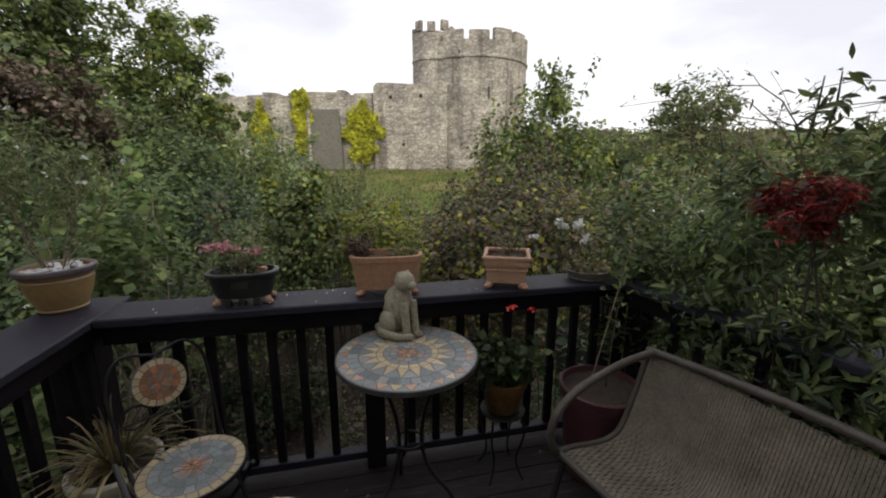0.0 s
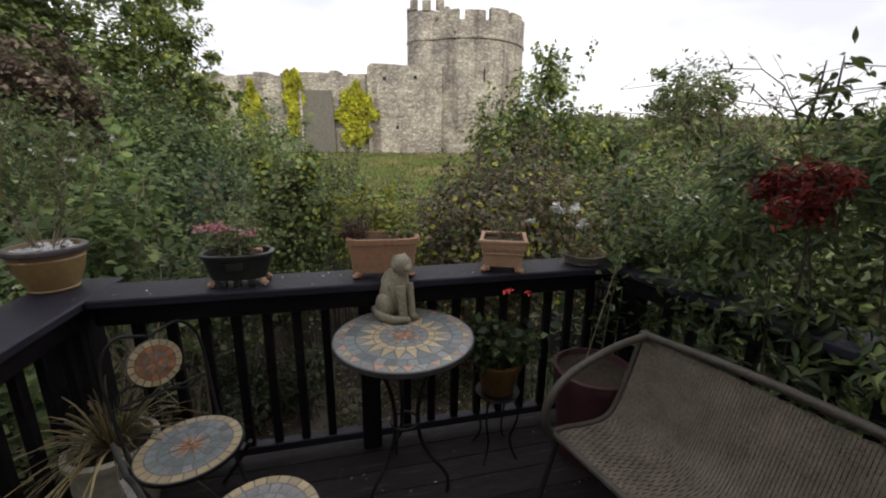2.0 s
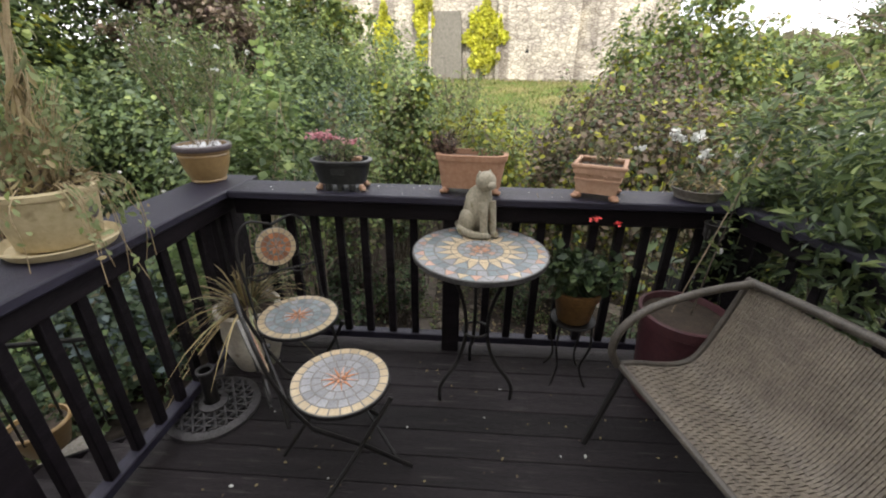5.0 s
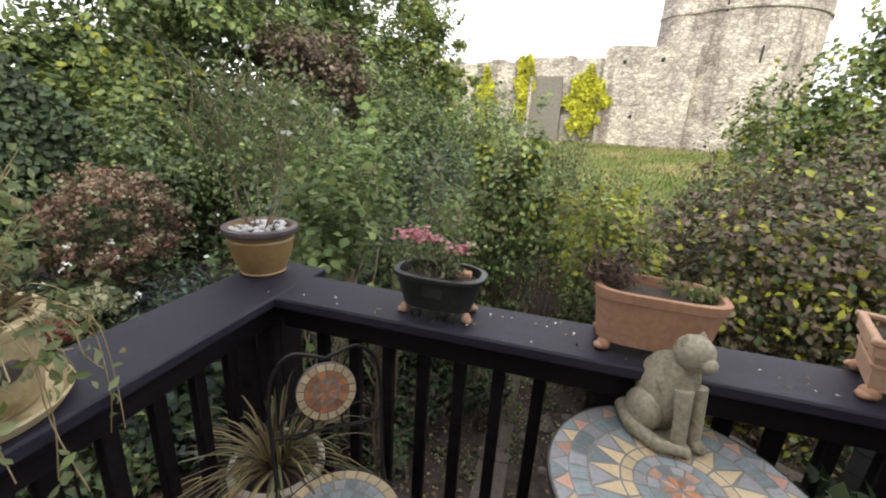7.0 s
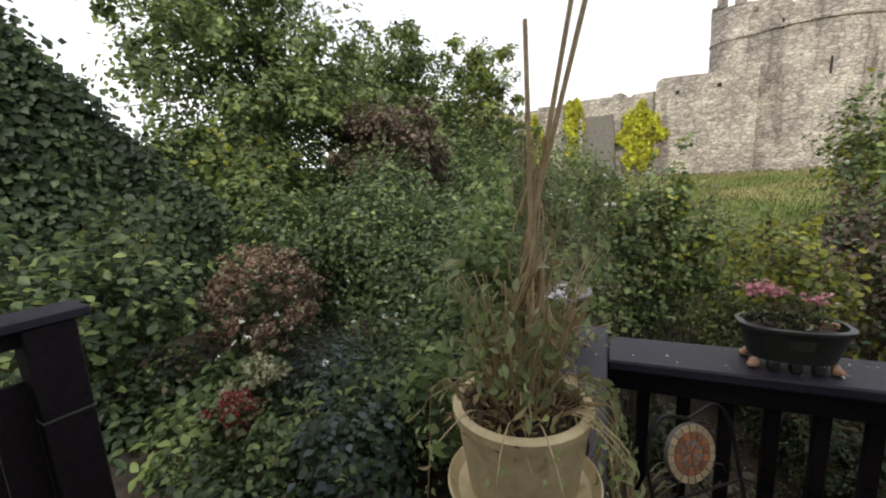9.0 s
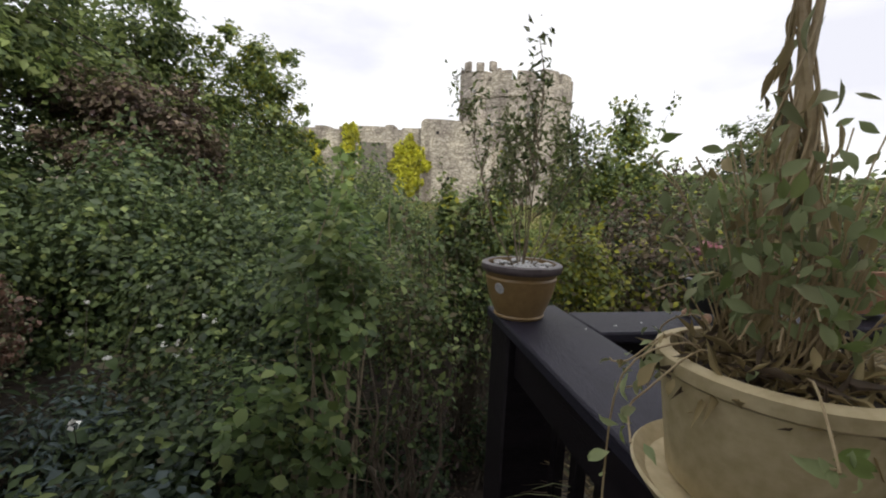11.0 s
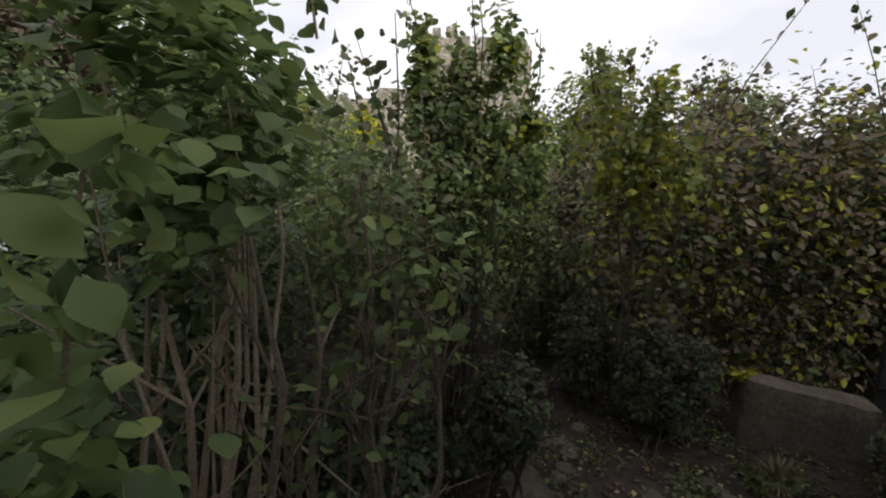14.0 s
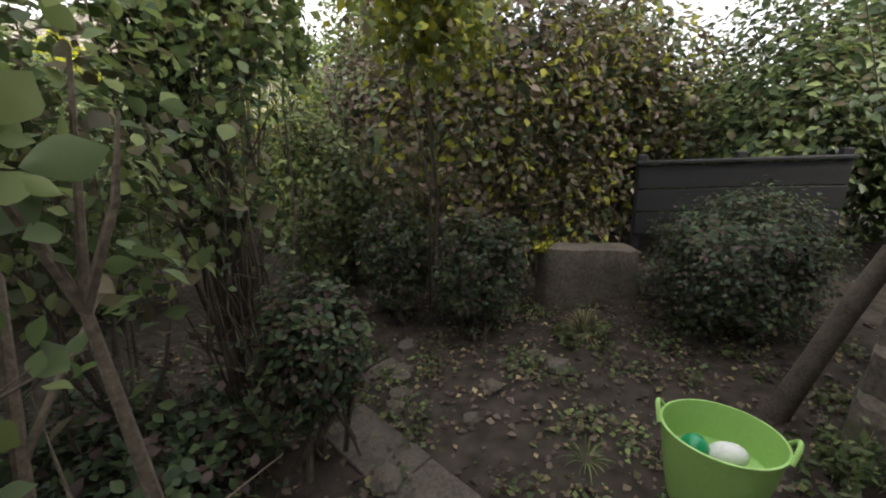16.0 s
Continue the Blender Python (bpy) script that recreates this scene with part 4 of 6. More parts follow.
def table():
    t = thing("bistro_table", "round mosaic bistro table with sun pattern and iron legs", "table", pose(0.145, 2.115, 0, 0, 0, 12))
    z = 0.795
    top = disc_part("tabletop", t, 0.305, z, 0.022, "sun mosaic tabletop in blue, sand and orange")
    part("rim", Geo().lathe([(0.306, z - 0.024), (0.310, z - 0.02), (0.310, z), (0.306, z + 0.001)], 48, cap=False), GREY_IRON, t)
    ring_tiles(top, 30, 0.262, 0.303, z, [TILE_GREY, TILE_BLUE, TILE_GREY], pointed=-1)
    ring_tiles(top, 30, 0.260, 0.300, z, [TILE_PINK, TILE_CREAM, TILE_PINK, TILE_GREY], phase=math.pi / 30, pointed=1)
    ring_tiles(top, 34, 0.214, 0.257, z, [TILE_BLUE, TILE_BLUE, TILE_GREY])
    ring_tiles(top, 18, 0.138, 0.208, z, [TILE_SAND], pointed=1)
    ring_tiles(top, 18, 0.150, 0.211, z, [TILE_BLUE, TILE_GREY], phase=math.pi / 18, pointed=-1)
    ring_tiles(top, 18, 0.108, 0.134, z, [TILE_SAND])
    ring_tiles(top, 14, 0.078, 0.104, z, [TILE_BLUE, TILE_GREY])
    ring_tiles(top, 12, 0.050, 0.074, z, [TILE_GREY, TILE_BLUE, TILE_PINK])
    ring_tiles(top, 9, 0.006, 0.047, z, [TILE_ORANGE, TILE_PINK, TILE_RUST])
    for i in range(3):
        a = 100 + 120 * i
        pts = [(0.24, 0, 0.772), (0.15, 0, 0.70), (0.085, 0, 0.55), (0.06, 0, 0.40), (0.075, 0, 0.28), (0.12, 0, 0.19), (0.175, 0, 0.135), (0.205, 0, 0.09), (0.21, 0, 0.04), (0.205, 0, 0.0)]
        part("leg", Geo().tube(curve(pts, 4), 0.0095, 8, pose(0, 0, 0, 0, 0, a)), IRON, t, "curved black iron leg")
    part("hoop", Geo().tube([(0.066 * math.cos(a * 0.3927), 0.066 * math.sin(a * 0.3927), 0.36) for a in range(16)], 0.007, 6, close=True), IRON, t)
    part("support_ring", Geo().tube([(0.235 * math.cos(a * 0.2618), 0.235 * math.sin(a * 0.2618), 0.769) for a in range(24)], 0.007, 6, close=True), IRON, t)


table()


def bistro_chair(x, y, rz, seat_mat, label):
    c = thing("bistro_chair", label, "chair", pose(x, y, 0, 0, 0, rz), "mosaic bistro chairs")
    z = 0.45
    seat = disc_part("seat", c, 0.185, z, 0.018, "round mosaic seat with orange flower")
    ring_tiles(seat, 26, 0.152, 0.183, z, [TILE_CREAM])
    ring_tiles(seat, 22, 0.112, 0.148, z, [seat_mat, TILE_GREY] if seat_mat is TILE_BLUE else [seat_mat])
    ring_tiles(seat, 16, 0.072, 0.108, z, [seat_mat])
    ring_tiles(seat, 12, 0.036, 0.068, z, [seat_mat, TILE_GREY])
    ring_tiles(seat, 11, 0.026, 0.074, z + 0.002, [TILE_ORANGE, TILE_PINK, TILE_ORANGE], pointed=1)
    ring_tiles(seat, 8, 0.004, 0.030, z + 0.003, [TILE_ORANGE, TILE_PINK, TILE_RUST])
    part("seat_rim", Geo().lathe([(0.184, z - 0.02), (0.190, z - 0.016), (0.190, z - 0.001), (0.186, z)], 40, cap=False), IRON, c)
    for s in (-1, 1):
        part("front_leg", Geo().tube([(s * 0.165, -0.21, 0), (s * 0.165, -0.02, 0.24), (s * 0.168, 0.16, 0.44)], 0.009, 7), IRON, c)
        part("rear_leg", Geo().tube([(s * 0.178, 0.23, 0), (s * 0.178, 0.04, 0.22), (s * 0.172, -0.13, 0.43)], 0.009, 7), IRON, c)
        part("back_post", Geo().tube(curve([(s * 0.168, 0.16, 0.44), (s * 0.175, 0.21, 0.56), (s * 0.18, 0.255, 0.70), (s * 0.165, 0.275, 0.80), (s * 0.11, 0.285, 0.86), (s * 0.04, 0.285, 0.845), (0, 0.285, 0.83)], 4), 0.0065, 7), IRON, c, "curved black iron back post")
        sc = [(s * (0.10 + 0.055 * math.cos(k * 0.7)), 0.265, 0.60 + 0.05 * math.sin(k * 0.7)) for k in range(9)]
        part("scroll", Geo().tube(sc, 0.005, 5), IRON, c)
    part("stretcher", Geo().tube([(-0.165, -0.15, 0.075), (0.165, -0.15, 0.075)], 0.007, 6), IRON, c)
    part("back_bar", Geo().tube([(-0.175, 0.225, 0.60), (0.175, 0.225, 0.60)], 0.005, 6), IRON, c)
    m = pose(0, 0.268, 0.715, 78, 0, 0)
    d = part("back_disc", Geo().lathe([(0.09, -0.012), (0.098, -0.009), (0.098, 0.004), (0.095, 0.006)], 36), GROUT, c, "round mosaic medallion in the backrest")
    d.matrix_basis = m
    ring_tiles(d, 18, 0.074, 0.096, 0.007, [TILE_CREAM])
    ring_tiles(d, 14, 0.046, 0.071, 0.007, [TILE_RUST, TILE_ORANGE, TILE_RUST])
    ring_tiles(d, 9, 0.006, 0.044, 0.007, [TILE_ORANGE, TILE_RUST, TILE_PINK])


bistro_chair(-0.655, 1.785, 55, TILE_BLUE, "black iron bistro chair with blue mosaic seat by the railing")
bistro_chair(-0.22, 1.485, 144, TILE_GREY, "black iron bistro chair with grey mosaic seat seen from behind")


def cat_statue():
    g = Geo()
    g.blob((0, 0.01, 0.10), (0.062, 0.072, 0.105), n=16, rings=10)
    g.blob((0, -0.028, 0.15), (0.046, 0.045, 0.075), n=14, rings=9)
    g.blob((0, -0.045, 0.232), (0.047, 0.046, 0.042), n=16, rings=10)
    g.blob((0, -0.085, 0.222), (0.024, 0.02, 0.018), n=10, rings=7)
    for s in (-1, 1):
        g.lathe([(0.018, 0.252), (0.012, 0.266), (0.003, 0.276)], 8, pose(s * 0.028, -0.035, 0), 1.0, 0.6)
        g.tube([(s * 0.024, -0.062, 0.15), (s * 0.025, -0.075, 0.08), (s * 0.025, -0.082, 0.02)], [0.022, 0.018, 0.018], 9)
        g.blob((s * 0.025, -0.095, 0.014), (0.02, 0.028, 0.015), n=9, rings=6)
        g.blob((s * 0.055, 0.01, 0.055), (0.034, 0.055, 0.055), n=10, rings=7)
    g.tube([(0.03, 0.085, 0.025), (-0.06, 0.07, 0.022), (-0.09, 0.0, 0.02), (-0.075, -0.07, 0.018), (-0.03, -0.105, 0.016)], [0.022, 0.022, 0.02, 0.017, 0.012], 9)
    g.lathe([(0.085, 0.0), (0.09, 0.004), (0.088, 0.012)], 24, sx=1.0, sy=1.1)
    solid("cat_statue", g, STONE_CAT, "weathered stone cat figure sitting on the mosaic table", "statue", pose(0.07, 2.325, 0.798, 0, 0, 52) @ Matrix.Diagonal((1.06, 1.06, 1.16, 1)), smooth=60)


cat_statue()


def bench():
    b = thing("wicker_bench", "grey-brown woven wicker bench with curved metal frame", "bench", pose(0.80, 2.01, -0.0, 0, 0, -60))
    W = 1.28
    prof = [(0.0, 0.425), (0.08, 0.418), (0.18, 0.398), (0.28, 0.388), (0.35, 0.41), (0.395, 0.48), (0.43, 0.57), (0.465, 0.67), (0.50, 0.775)]
    fine = [(p.x, p.y) for p in curve([(y, z, 0) for y, z in prof], 3)]
    g = Geo()
    n = 108
    for i in range(n):
        x = 0.02 + (W - 0.04) * i / (n - 1)
        w = 0.0047
        wob = 0.0035 if i % 2 else -0.0015
        vs = []
        for k, (y, z) in enumerate(fine):
            o = wob * (1 if k % 2 else -1)
            vs += [(x - w, y, z + o), (x + w, y, z + o), (x + w, y + 0.003, z + o - 0.006), (x - w, y + 0.003, z + o - 0.006)]
        fs = []
        for k in range(len(fine) - 1):
            for j in range(4):
                fs.append((k * 4 + j, k * 4 + (j + 1) % 4, (k + 1) * 4 + (j + 1) % 4, (k + 1) * 4 + j))
        g.add(vs, fs)
    tagged(part("weave", g, WICKER, b, "closely woven wicker strands"), kind="stuff")
    g = Geo()
    for i in range(24):
        f = i / 23 * (len(fine) - 1.001)
        k, u = int(f), f - int(f)
        y, z = fine[k][0] * (1 - u) + fine[k + 1][0] * u, fine[k][1] * (1 - u) + fine[k + 1][1] * u
        pts = [(0.015 + (W - 0.03) * j / 36, y, z + (0.004 if (j + i) % 2 else -0.006)) for j in range(37)]
        g.tube(pts, 0.0022, 4)
    tagged(part("cross_weave", g, WICKER, b), kind="stuff")
    for x in (0.0, W):
        arm = [(x, -0.01, 0.42), (x, -0.05, 0.50), (x, -0.03, 0.60), (x, 0.06, 0.68), (x, 0.20, 0.725), (x, 0.36, 0.755), (x + (0.03 if x == 0 else -0.03), 0.48, 0.785)]
        part("armrest", Geo().tube(curve(arm), 0.017, 10), WICKER_FRAME, b, "curved wrapped armrest")
        part("side_frame", Geo().tube(curve([(x, y, z) for y, z in prof], 4), 0.013, 8), WICKER_FRAME, b)
        part("front_leg", Geo().tube([(x + (0.02 if x == 0 else -0.02), 0.02, 0.41), (x + (0.02 if x == 0 else -0.02), -0.10, 0.0)], 0.012, 8), IRON, b)
        part("rear_leg", Geo().tube([(x + (0.02 if x == 0 else -0.02), 0.36, 0.40), (x + (0.02 if x == 0 else -0.02), 0.46, 0.0)], 0.012, 8), IRON, b)
    part("top_rail", Geo().tube([(0.0 + W * j / 12, 0.49 + 0.012 * math.sin(math.pi * j / 12), 0.782 + 0.035 * math.sin(math.pi * j / 12)) for j in range(13)], 0.018, 10), WICKER_FRAME, b)
    part("front_rail", Geo().tube([(0, 0, 0.42), (W, 0, 0.42)], 0.014, 8), WICKER_FRAME, b)


bench()


def parasol_base():
    p = thing("parasol_base", "round perforated cast-iron parasol base on the deck", "parasol base", pose(-1.0, 1.50, 0, 0, 0, 20) @ Matrix.Diagonal((1.13, 1.13, 1.13, 1)))
    part("outer_ring", Geo().lathe([(0.155, 0.004), (0.185, 0.0), (0.185, 0.014), (0.175, 0.022), (0.155, 0.026)], 40, cap=False), GREY_IRON, p)
    part("inner_ring", Geo().lathe([(0.035, 0.005), (0.06, 0.005), (0.06, 0.04), (0.035, 0.05)], 24, cap=False), GREY_IRON, p)
    bar = Geo().box(0, 0, 0.022, 0.30, 0.009, 0.014, 0.002).mesh("lattice_bar", GREY_IRON)
    for a in (0, 60, 120):
        for k in range(-3, 4):
            d = k * 0.04
            L = 2 * math.sqrt(max(0.01, 0.158 ** 2 - d * d))
            o = part("lattice_bar", bar, None, p)
            o.matrix_basis = pose(0, 0, 0.001 * (a // 60), 0, 0, a) @ pose(0, d, 0) @ Matrix.Diagonal((L / 0.30, 1, 1, 1))
    part("tube", Geo().lathe([(0.027, 0.02), (0.027, 0.19), (0.032, 0.192), (0.032, 0.205), (0.024, 0.206), (0.024, 0.16)], 20, cap=False), IRON, p, "black upright tube")
    part("collar", Geo().lathe([(0.034, 0.203), (0.036, 0.206), (0.034, 0.212), (0.026, 0.212)], 20, cap=False), GREY_IRON, p, "pale worn collar")


parasol_base()


# ---- pots ----
def pot(name, label, m, prof, mat, bands=(), soil=None, n=36, sx=1.0, sy=1.0, power=2.0, soil_mat=None):
    """A hollow pot turned from its outer profile, with coloured bands as parts and soil inside."""
    t = thing(name, label, "plant pot", m)
    rt, zt = prof[-1]
    inner = prof + [(rt - 0.012, zt), (rt - 0.018, zt - 0.02), (rt - 0.024, zt - 0.05)]
    part("body", Geo().lathe(inner, n, None, sx, sy, True, power), mat, t)
    for bp, bm, lb in bands:
        part("rim", Geo().lathe(bp, n, None, sx, sy, False, power), bm, t, lb)
    g = Geo().lathe([(rt - 0.02, zt - 0.03), (rt * 0.5, zt - 0.022), (0.01, zt - 0.018)], n, None, sx, sy, True, power)
    part("soil", g, soil_mat or SOIL, t, "dark soil" if soil_mat is None else "")
    return t


def pot_feet(parent, spots, mat, h=0.03, w=0.03):
    me = Geo().blob((0, 0, h * 0.45), (w, w * 0.8, h * 0.55), n=10, rings=7).blob((0, -w * 0.7, h * 0.3), (w * 0.75, w * 0.6, h * 0.32), n=8, rings=6).mesh("foot", mat, 60)
    for x, y in spots:
        o = part("foot", me, None, parent)
        o.location = (x, y, 0)
        o.rotation_euler = (0, 0, math.atan2(y, x) + math.pi / 2)


RZ = RAIL_Z + 0.002


def sprig_leaves(parent, pts, nrm, size, mats, weights, seed, wide=0.3, big=False, name="foliage", label="", tip=None, droop=0.15):
    rng = np.random.default_rng(seed)
    return tagged(part(name, leaf_mesh(name, np.array(pts, float), np.array(nrm, float), size, mats, weights, rng, wide, big, tip, droop), None, parent, label), kind="stuff")


# corner pot with a bare-stemmed flowering shrub
cp = pot("glazed_pot", "ochre glazed pot with dark rim at the railing corner", dk(-0.205, 0.205, RZ, 15) @ Matrix.Diagonal((0.87, 0.87, 1.0, 1)),
         [(0.098, 0.0), (0.104, 0.008), (0.100, 0.014), (0.122, 0.06), (0.136, 0.10), (0.142, 0.13), (0.146, 0.142), (0.142, 0.150), (0.146, 0.158), (0.158, 0.166), (0.163, 0.178), (0.160, 0.190), (0.150, 0.194)], GLAZE_OCHRE,
         [([(0.157, 0.1655), (0.1625, 0.170), (0.1655, 0.180), (0.1625, 0.192), (0.150, 0.197), (0.138, 0.195)], GLAZE_RIM, "dark slate glazed rim")])
gp = Geo()
rngp = random.Random(5)
for i in range(60):
    a, r = rngp.uniform(0, 6.28), 0.125 * math.sqrt(rngp.random())
    gp.blob((r * math.cos(a), r * math.sin(a), 0.178 + rngp.uniform(0, 0.01)), (rngp.uniform(0.010, 0.02), rngp.uniform(0.010, 0.02), 0.008), n=7, rings=5, rough=0.3, seed=i)
tagged(part("pebbles", gp, PEBBLE, cp, "white pebbles on the soil"), kind="stuff")
part("sticker", Geo().lathe([(0.002, 0.0), (0.021, 0.0), (0.021, 0.0015), (0.002, 0.002)], 18, pose(-0.1335, -0.051, 0.116, 0, 0, 21) @ pose(0, 0, 0, 0, -109, 0)), PEBBLE, cp, "torn white label on the side")


def pot_shrub(m, seed):
    s = thing("potted_shrub", "airy shrub with bare stems and small white flowers", "plant", m)
    rng = random.Random(seed)
    g, pts, nr, fl, fn = Geo(), [], [], [], []
    for i in range(12):
        a = rng.uniform(0, 6.28)
        sp, h = rng.uniform(0.10, 0.34), rng.uniform(0.30, 0.58)
        p0 = Vector((0.02 * math.cos(a), 0.02 * math.sin(a), 0))
        p3 = Vector((sp * math.cos(a), sp * math.sin(a), h))
        p1, p2 = p0.lerp(p3, 0.33) + Vector((0.02 * math.cos(a), 0.02 * math.sin(a), -0.02)), p0.lerp(p3, 0.66) + Vector((rng.uniform(-0.02, 0.02), rng.uniform(-0.02, 0.02), 0))
        g.tube([p0, p1, p2, p3], [0.0026, 0.0022, 0.0016, 0.0009], 6)
        for k in range(4):
            q = p1.lerp(p3, rng.uniform(0.2, 1.0))
            e = q + Vector((rng.uniform(-0.10, 0.10), rng.uniform(-0.10, 0.10), rng.uniform(0.06, 0.22)))
            g.tube([q, q.lerp(e, 0.5) + Vector((0.01, 0, 0.01)), e], [0.0025, 0.002, 0.001], 5)
            for j in range(42):
                pts.append(q.lerp(e, rng.uniform(0.2, 1.15)) + Vector((rng.gauss(0, 0.016), rng.gauss(0, 0.016), rng.gauss(0, 0.016))))
                nr.append((rng.gauss(0, 1), rng.gauss(0, 1), rng.gauss(0.5, 1)))
            if rng.random() < 0.16:
                for j in range(5):
                    fl.append(e + Vector((rng.gauss(0, 0.006), rng.gauss(0, 0.006), rng.gauss(0, 0.005))))
                    fn.append((rng.gauss(0, 1), rng.gauss(0, 1), 1))
    part("stem_tangle", g, TWIG, s, "thin pale woody stems")
    sprig_leaves(s, pts, nr, 0.026, [L_SAGE, L_MID, L_BRIGHT], [0.45, 0.25, 0.3], seed, 0.2)
    sprig_leaves(s, fl, fn, 0.02, [L_WHITE], [1], seed, 0.4, name="bloom", label="small white flowers")


pot_shrub(dk(-0.205, 0.205, RZ + 0.158), 3)

# dark oval trough with pink flowers
bt = pot("bonsai_trough", "black glazed oval trough on clay feet along the railing", dk(0.57, 0.125, RZ),
         [(0.105, 0.032), (0.118, 0.034), (0.132, 0.08), (0.142, 0.12), (0.150, 0.135), (0.157, 0.140), (0.157, 0.150), (0.150, 0.153)], GLAZE_DARK, sx=1.0, sy=0.62, power=2.8)
pot_feet(bt, [(-0.108, -0.045), (0.108, -0.045), (-0.108, 0.045), (0.108, 0.045)], TERRA_PINK, 0.034, 0.018)
for sx_ in (-0.06, 0.0, 0.06):
    part("leg_block", Geo().box(sx_, -0.055, 0.017, 0.03, 0.03, 0.036, 0.004), GLAZE_DARK, bt)
part("relief", Geo().box(0, -0.0845, 0.10, 0.07, 0.006, 0.035, 0.002), GLAZE_DARK, bt, "raised moulded panel")
part("clay_label", Geo().box(0.085, -0.02, 0.158, 0.05, 0.03, 0.02, 0.004), TERRA_PINK, bt, "small terracotta block on the rim")


def low_plant(name, label, m, n, w, d, h, mats, weights, size, seed, flower=None, fsize=0.02, wide=0.25, fpts=()):
    s = thing(name, label, "plant", m)
    rng = random.Random(seed)
    g, pts, nr = Geo(), [], []
    for i in range(max(6, n // 22)):
        x, y = rng.uniform(-w, w), rng.uniform(-d, d)
        e = Vector((x * 1.15 + rng.gauss(0, 0.02), y * 1.15 + rng.gauss(0, 0.02), h * rng.uniform(0.5, 1.0)))
        p = Vector((x * 0.6, y * 0.6, 0))
        g.tube([p, p.lerp(e, 0.5) + Vector((rng.gauss(0, 0.01), rng.gauss(0, 0.01), 0)), e], [0.002, 0.0017, 0.001], 5)
        for j in range(22):
            q = p.lerp(e, rng.uniform(0.2, 1.05)) + Vector((rng.gauss(0, 0.012), rng.gauss(0, 0.012), rng.gauss(0, 0.01)))
            pts.append(q)
            nr.append((rng.gauss(0, 1), rng.gauss(0, 1), rng.gauss(0.6, 1)))
    part("stem_tangle", g, TWIG if flower is None else BARK, s)
    sprig_leaves(s, pts, nr, size, mats, weights, seed, wide)
    if flower:
        fl, fn = [], []
        for cx, cy, cz, r, k in fpts:
            for j in range(k):
                fl.append((cx + rng.gauss(0, r), cy + rng.gauss(0, r), cz + rng.gauss(0, r * 0.35)))
                fn.append((rng.gauss(0, 0.5), rng.gauss(0, 0.5), 1))
        sprig_leaves(s, fl, fn, fsize, flower, [1] * len(flower), seed + 1, 0.42, name="bloom")
    return s


low_plant("sedum_plant", "pink flowering sedum with fine grey-green leaves", dk(0.56, 0.125, RZ + 0.13), 420, 0.10, 0.05, 0.12, [L_MID, L_SAGE, L_BROWN], [0.5, 0.3, 0.2], 0.022, 31,
          [L_PINK, L_PINK], 0.017, 0.2, [(-0.085, 0.0, 0.135, 0.026, 150), (-0.03, 0.02, 0.12, 0.018, 60), (0.075, 0.0, 0.105, 0.018, 80)])

# long terracotta planter
tp = pot("terracotta_planter", "oblong terracotta planter on clay feet along the railing", dk(1.235, 0.14, RZ, -3),
         [(0.130, 0.028), (0.150, 0.03), (0.160, 0.10), (0.170, 0.165), (0.179, 0.169), (0.181, 0.195), (0.173, 0.198)], TERRACOTTA, sx=1.0, sy=0.56, power=4.0)
pot_feet(tp, [(-0.125, -0.062), (0.125, -0.062), (-0.125, 0.06), (0.125, 0.06)], TERRACOTTA, 0.034, 0.024)
low_plant("heather_plant", "dry reddish-brown heather tuft in the terracotta planter", dk(1.10, 0.14, RZ + 0.168), 700, 0.055, 0.045, 0.13, [L_PURPLE, L_BROWN, L_DUSTY], [0.5, 0.25, 0.25], 0.02, 41, wide=0.2)
low_plant("creeping_plant", "small green seedlings on the planter soil", dk(1.33, 0.14, RZ + 0.173), 180, 0.07, 0.04, 0.05, [L_BRIGHT, L_MID], [0.6, 0.4], 0.024, 43)

# square terracotta box
def square_box():
    t = thing("terracotta_box", "square moulded terracotta box on clay feet", "plant pot", dk(1.875, 0.125, RZ, -22))
    g = Geo()
    s0, s1, h = 0.094, 0.112, 0.155
    for (r0, z0), (r1, z1) in (((s0, 0.028), (s1 - 0.006, h - 0.03)), ((s1 + 0.003, h - 0.03), (s1 + 0.005, h))):
        vs = [(-r0, -r0, z0), (r0, -r0, z0), (r0, r0, z0), (-r0, r0, z0), (-r1, -r1, z1), (r1, -r1, z1), (r1, r1, z1), (-r1, r1, z1)]
        g.add(vs, [(3, 2, 1, 0), (0, 1, 5, 4), (1, 2, 6, 5), (2, 3, 7, 6), (3, 0, 4, 7)])
    part("body", g, TERRA_PINK, t, smooth=0)
    for x, y, a in ((0, -s1, 0), (0, s1, 0), (-s1, 0, 90), (s1, 0, 90)):
        part("rim", Geo().box(0, 0, 0, 2 * s1 + 0.028 if a == 0 else 2 * s1, 0.02, 0.018, 0.004, pose(x, y, h + 0.008, 0, 0, a)), TERRA_PINK, t)
        part("band", Geo().box(0, 0, 0, 2 * s0 + 0.022, 0.006, 0.008, 0.002, pose(x * 0.945, y * 0.945, 0.098, 0, 0, a)), TERRA_PINK, t)
        for k in (-0.035, 0.035):
            part("rosette", Geo().blob((0, 0, 0), (0.009, 0.005, 0.009), pose(x * 0.975, y * 0.975, 0.120, 0, 0, a) @ pose(k, 0, 0), 8, 6), TERRA_PINK, t)
    part("soil", Geo().box(0, 0, h - 0.02, 0.196, 0.196, 0.02, 0.002), SOIL, t)
    pot_feet(t, [(-0.085, -0.085), (0.085, -0.085), (-0.085, 0.085), (0.085, 0.085)], TERRACOTTA, 0.034, 0.026)


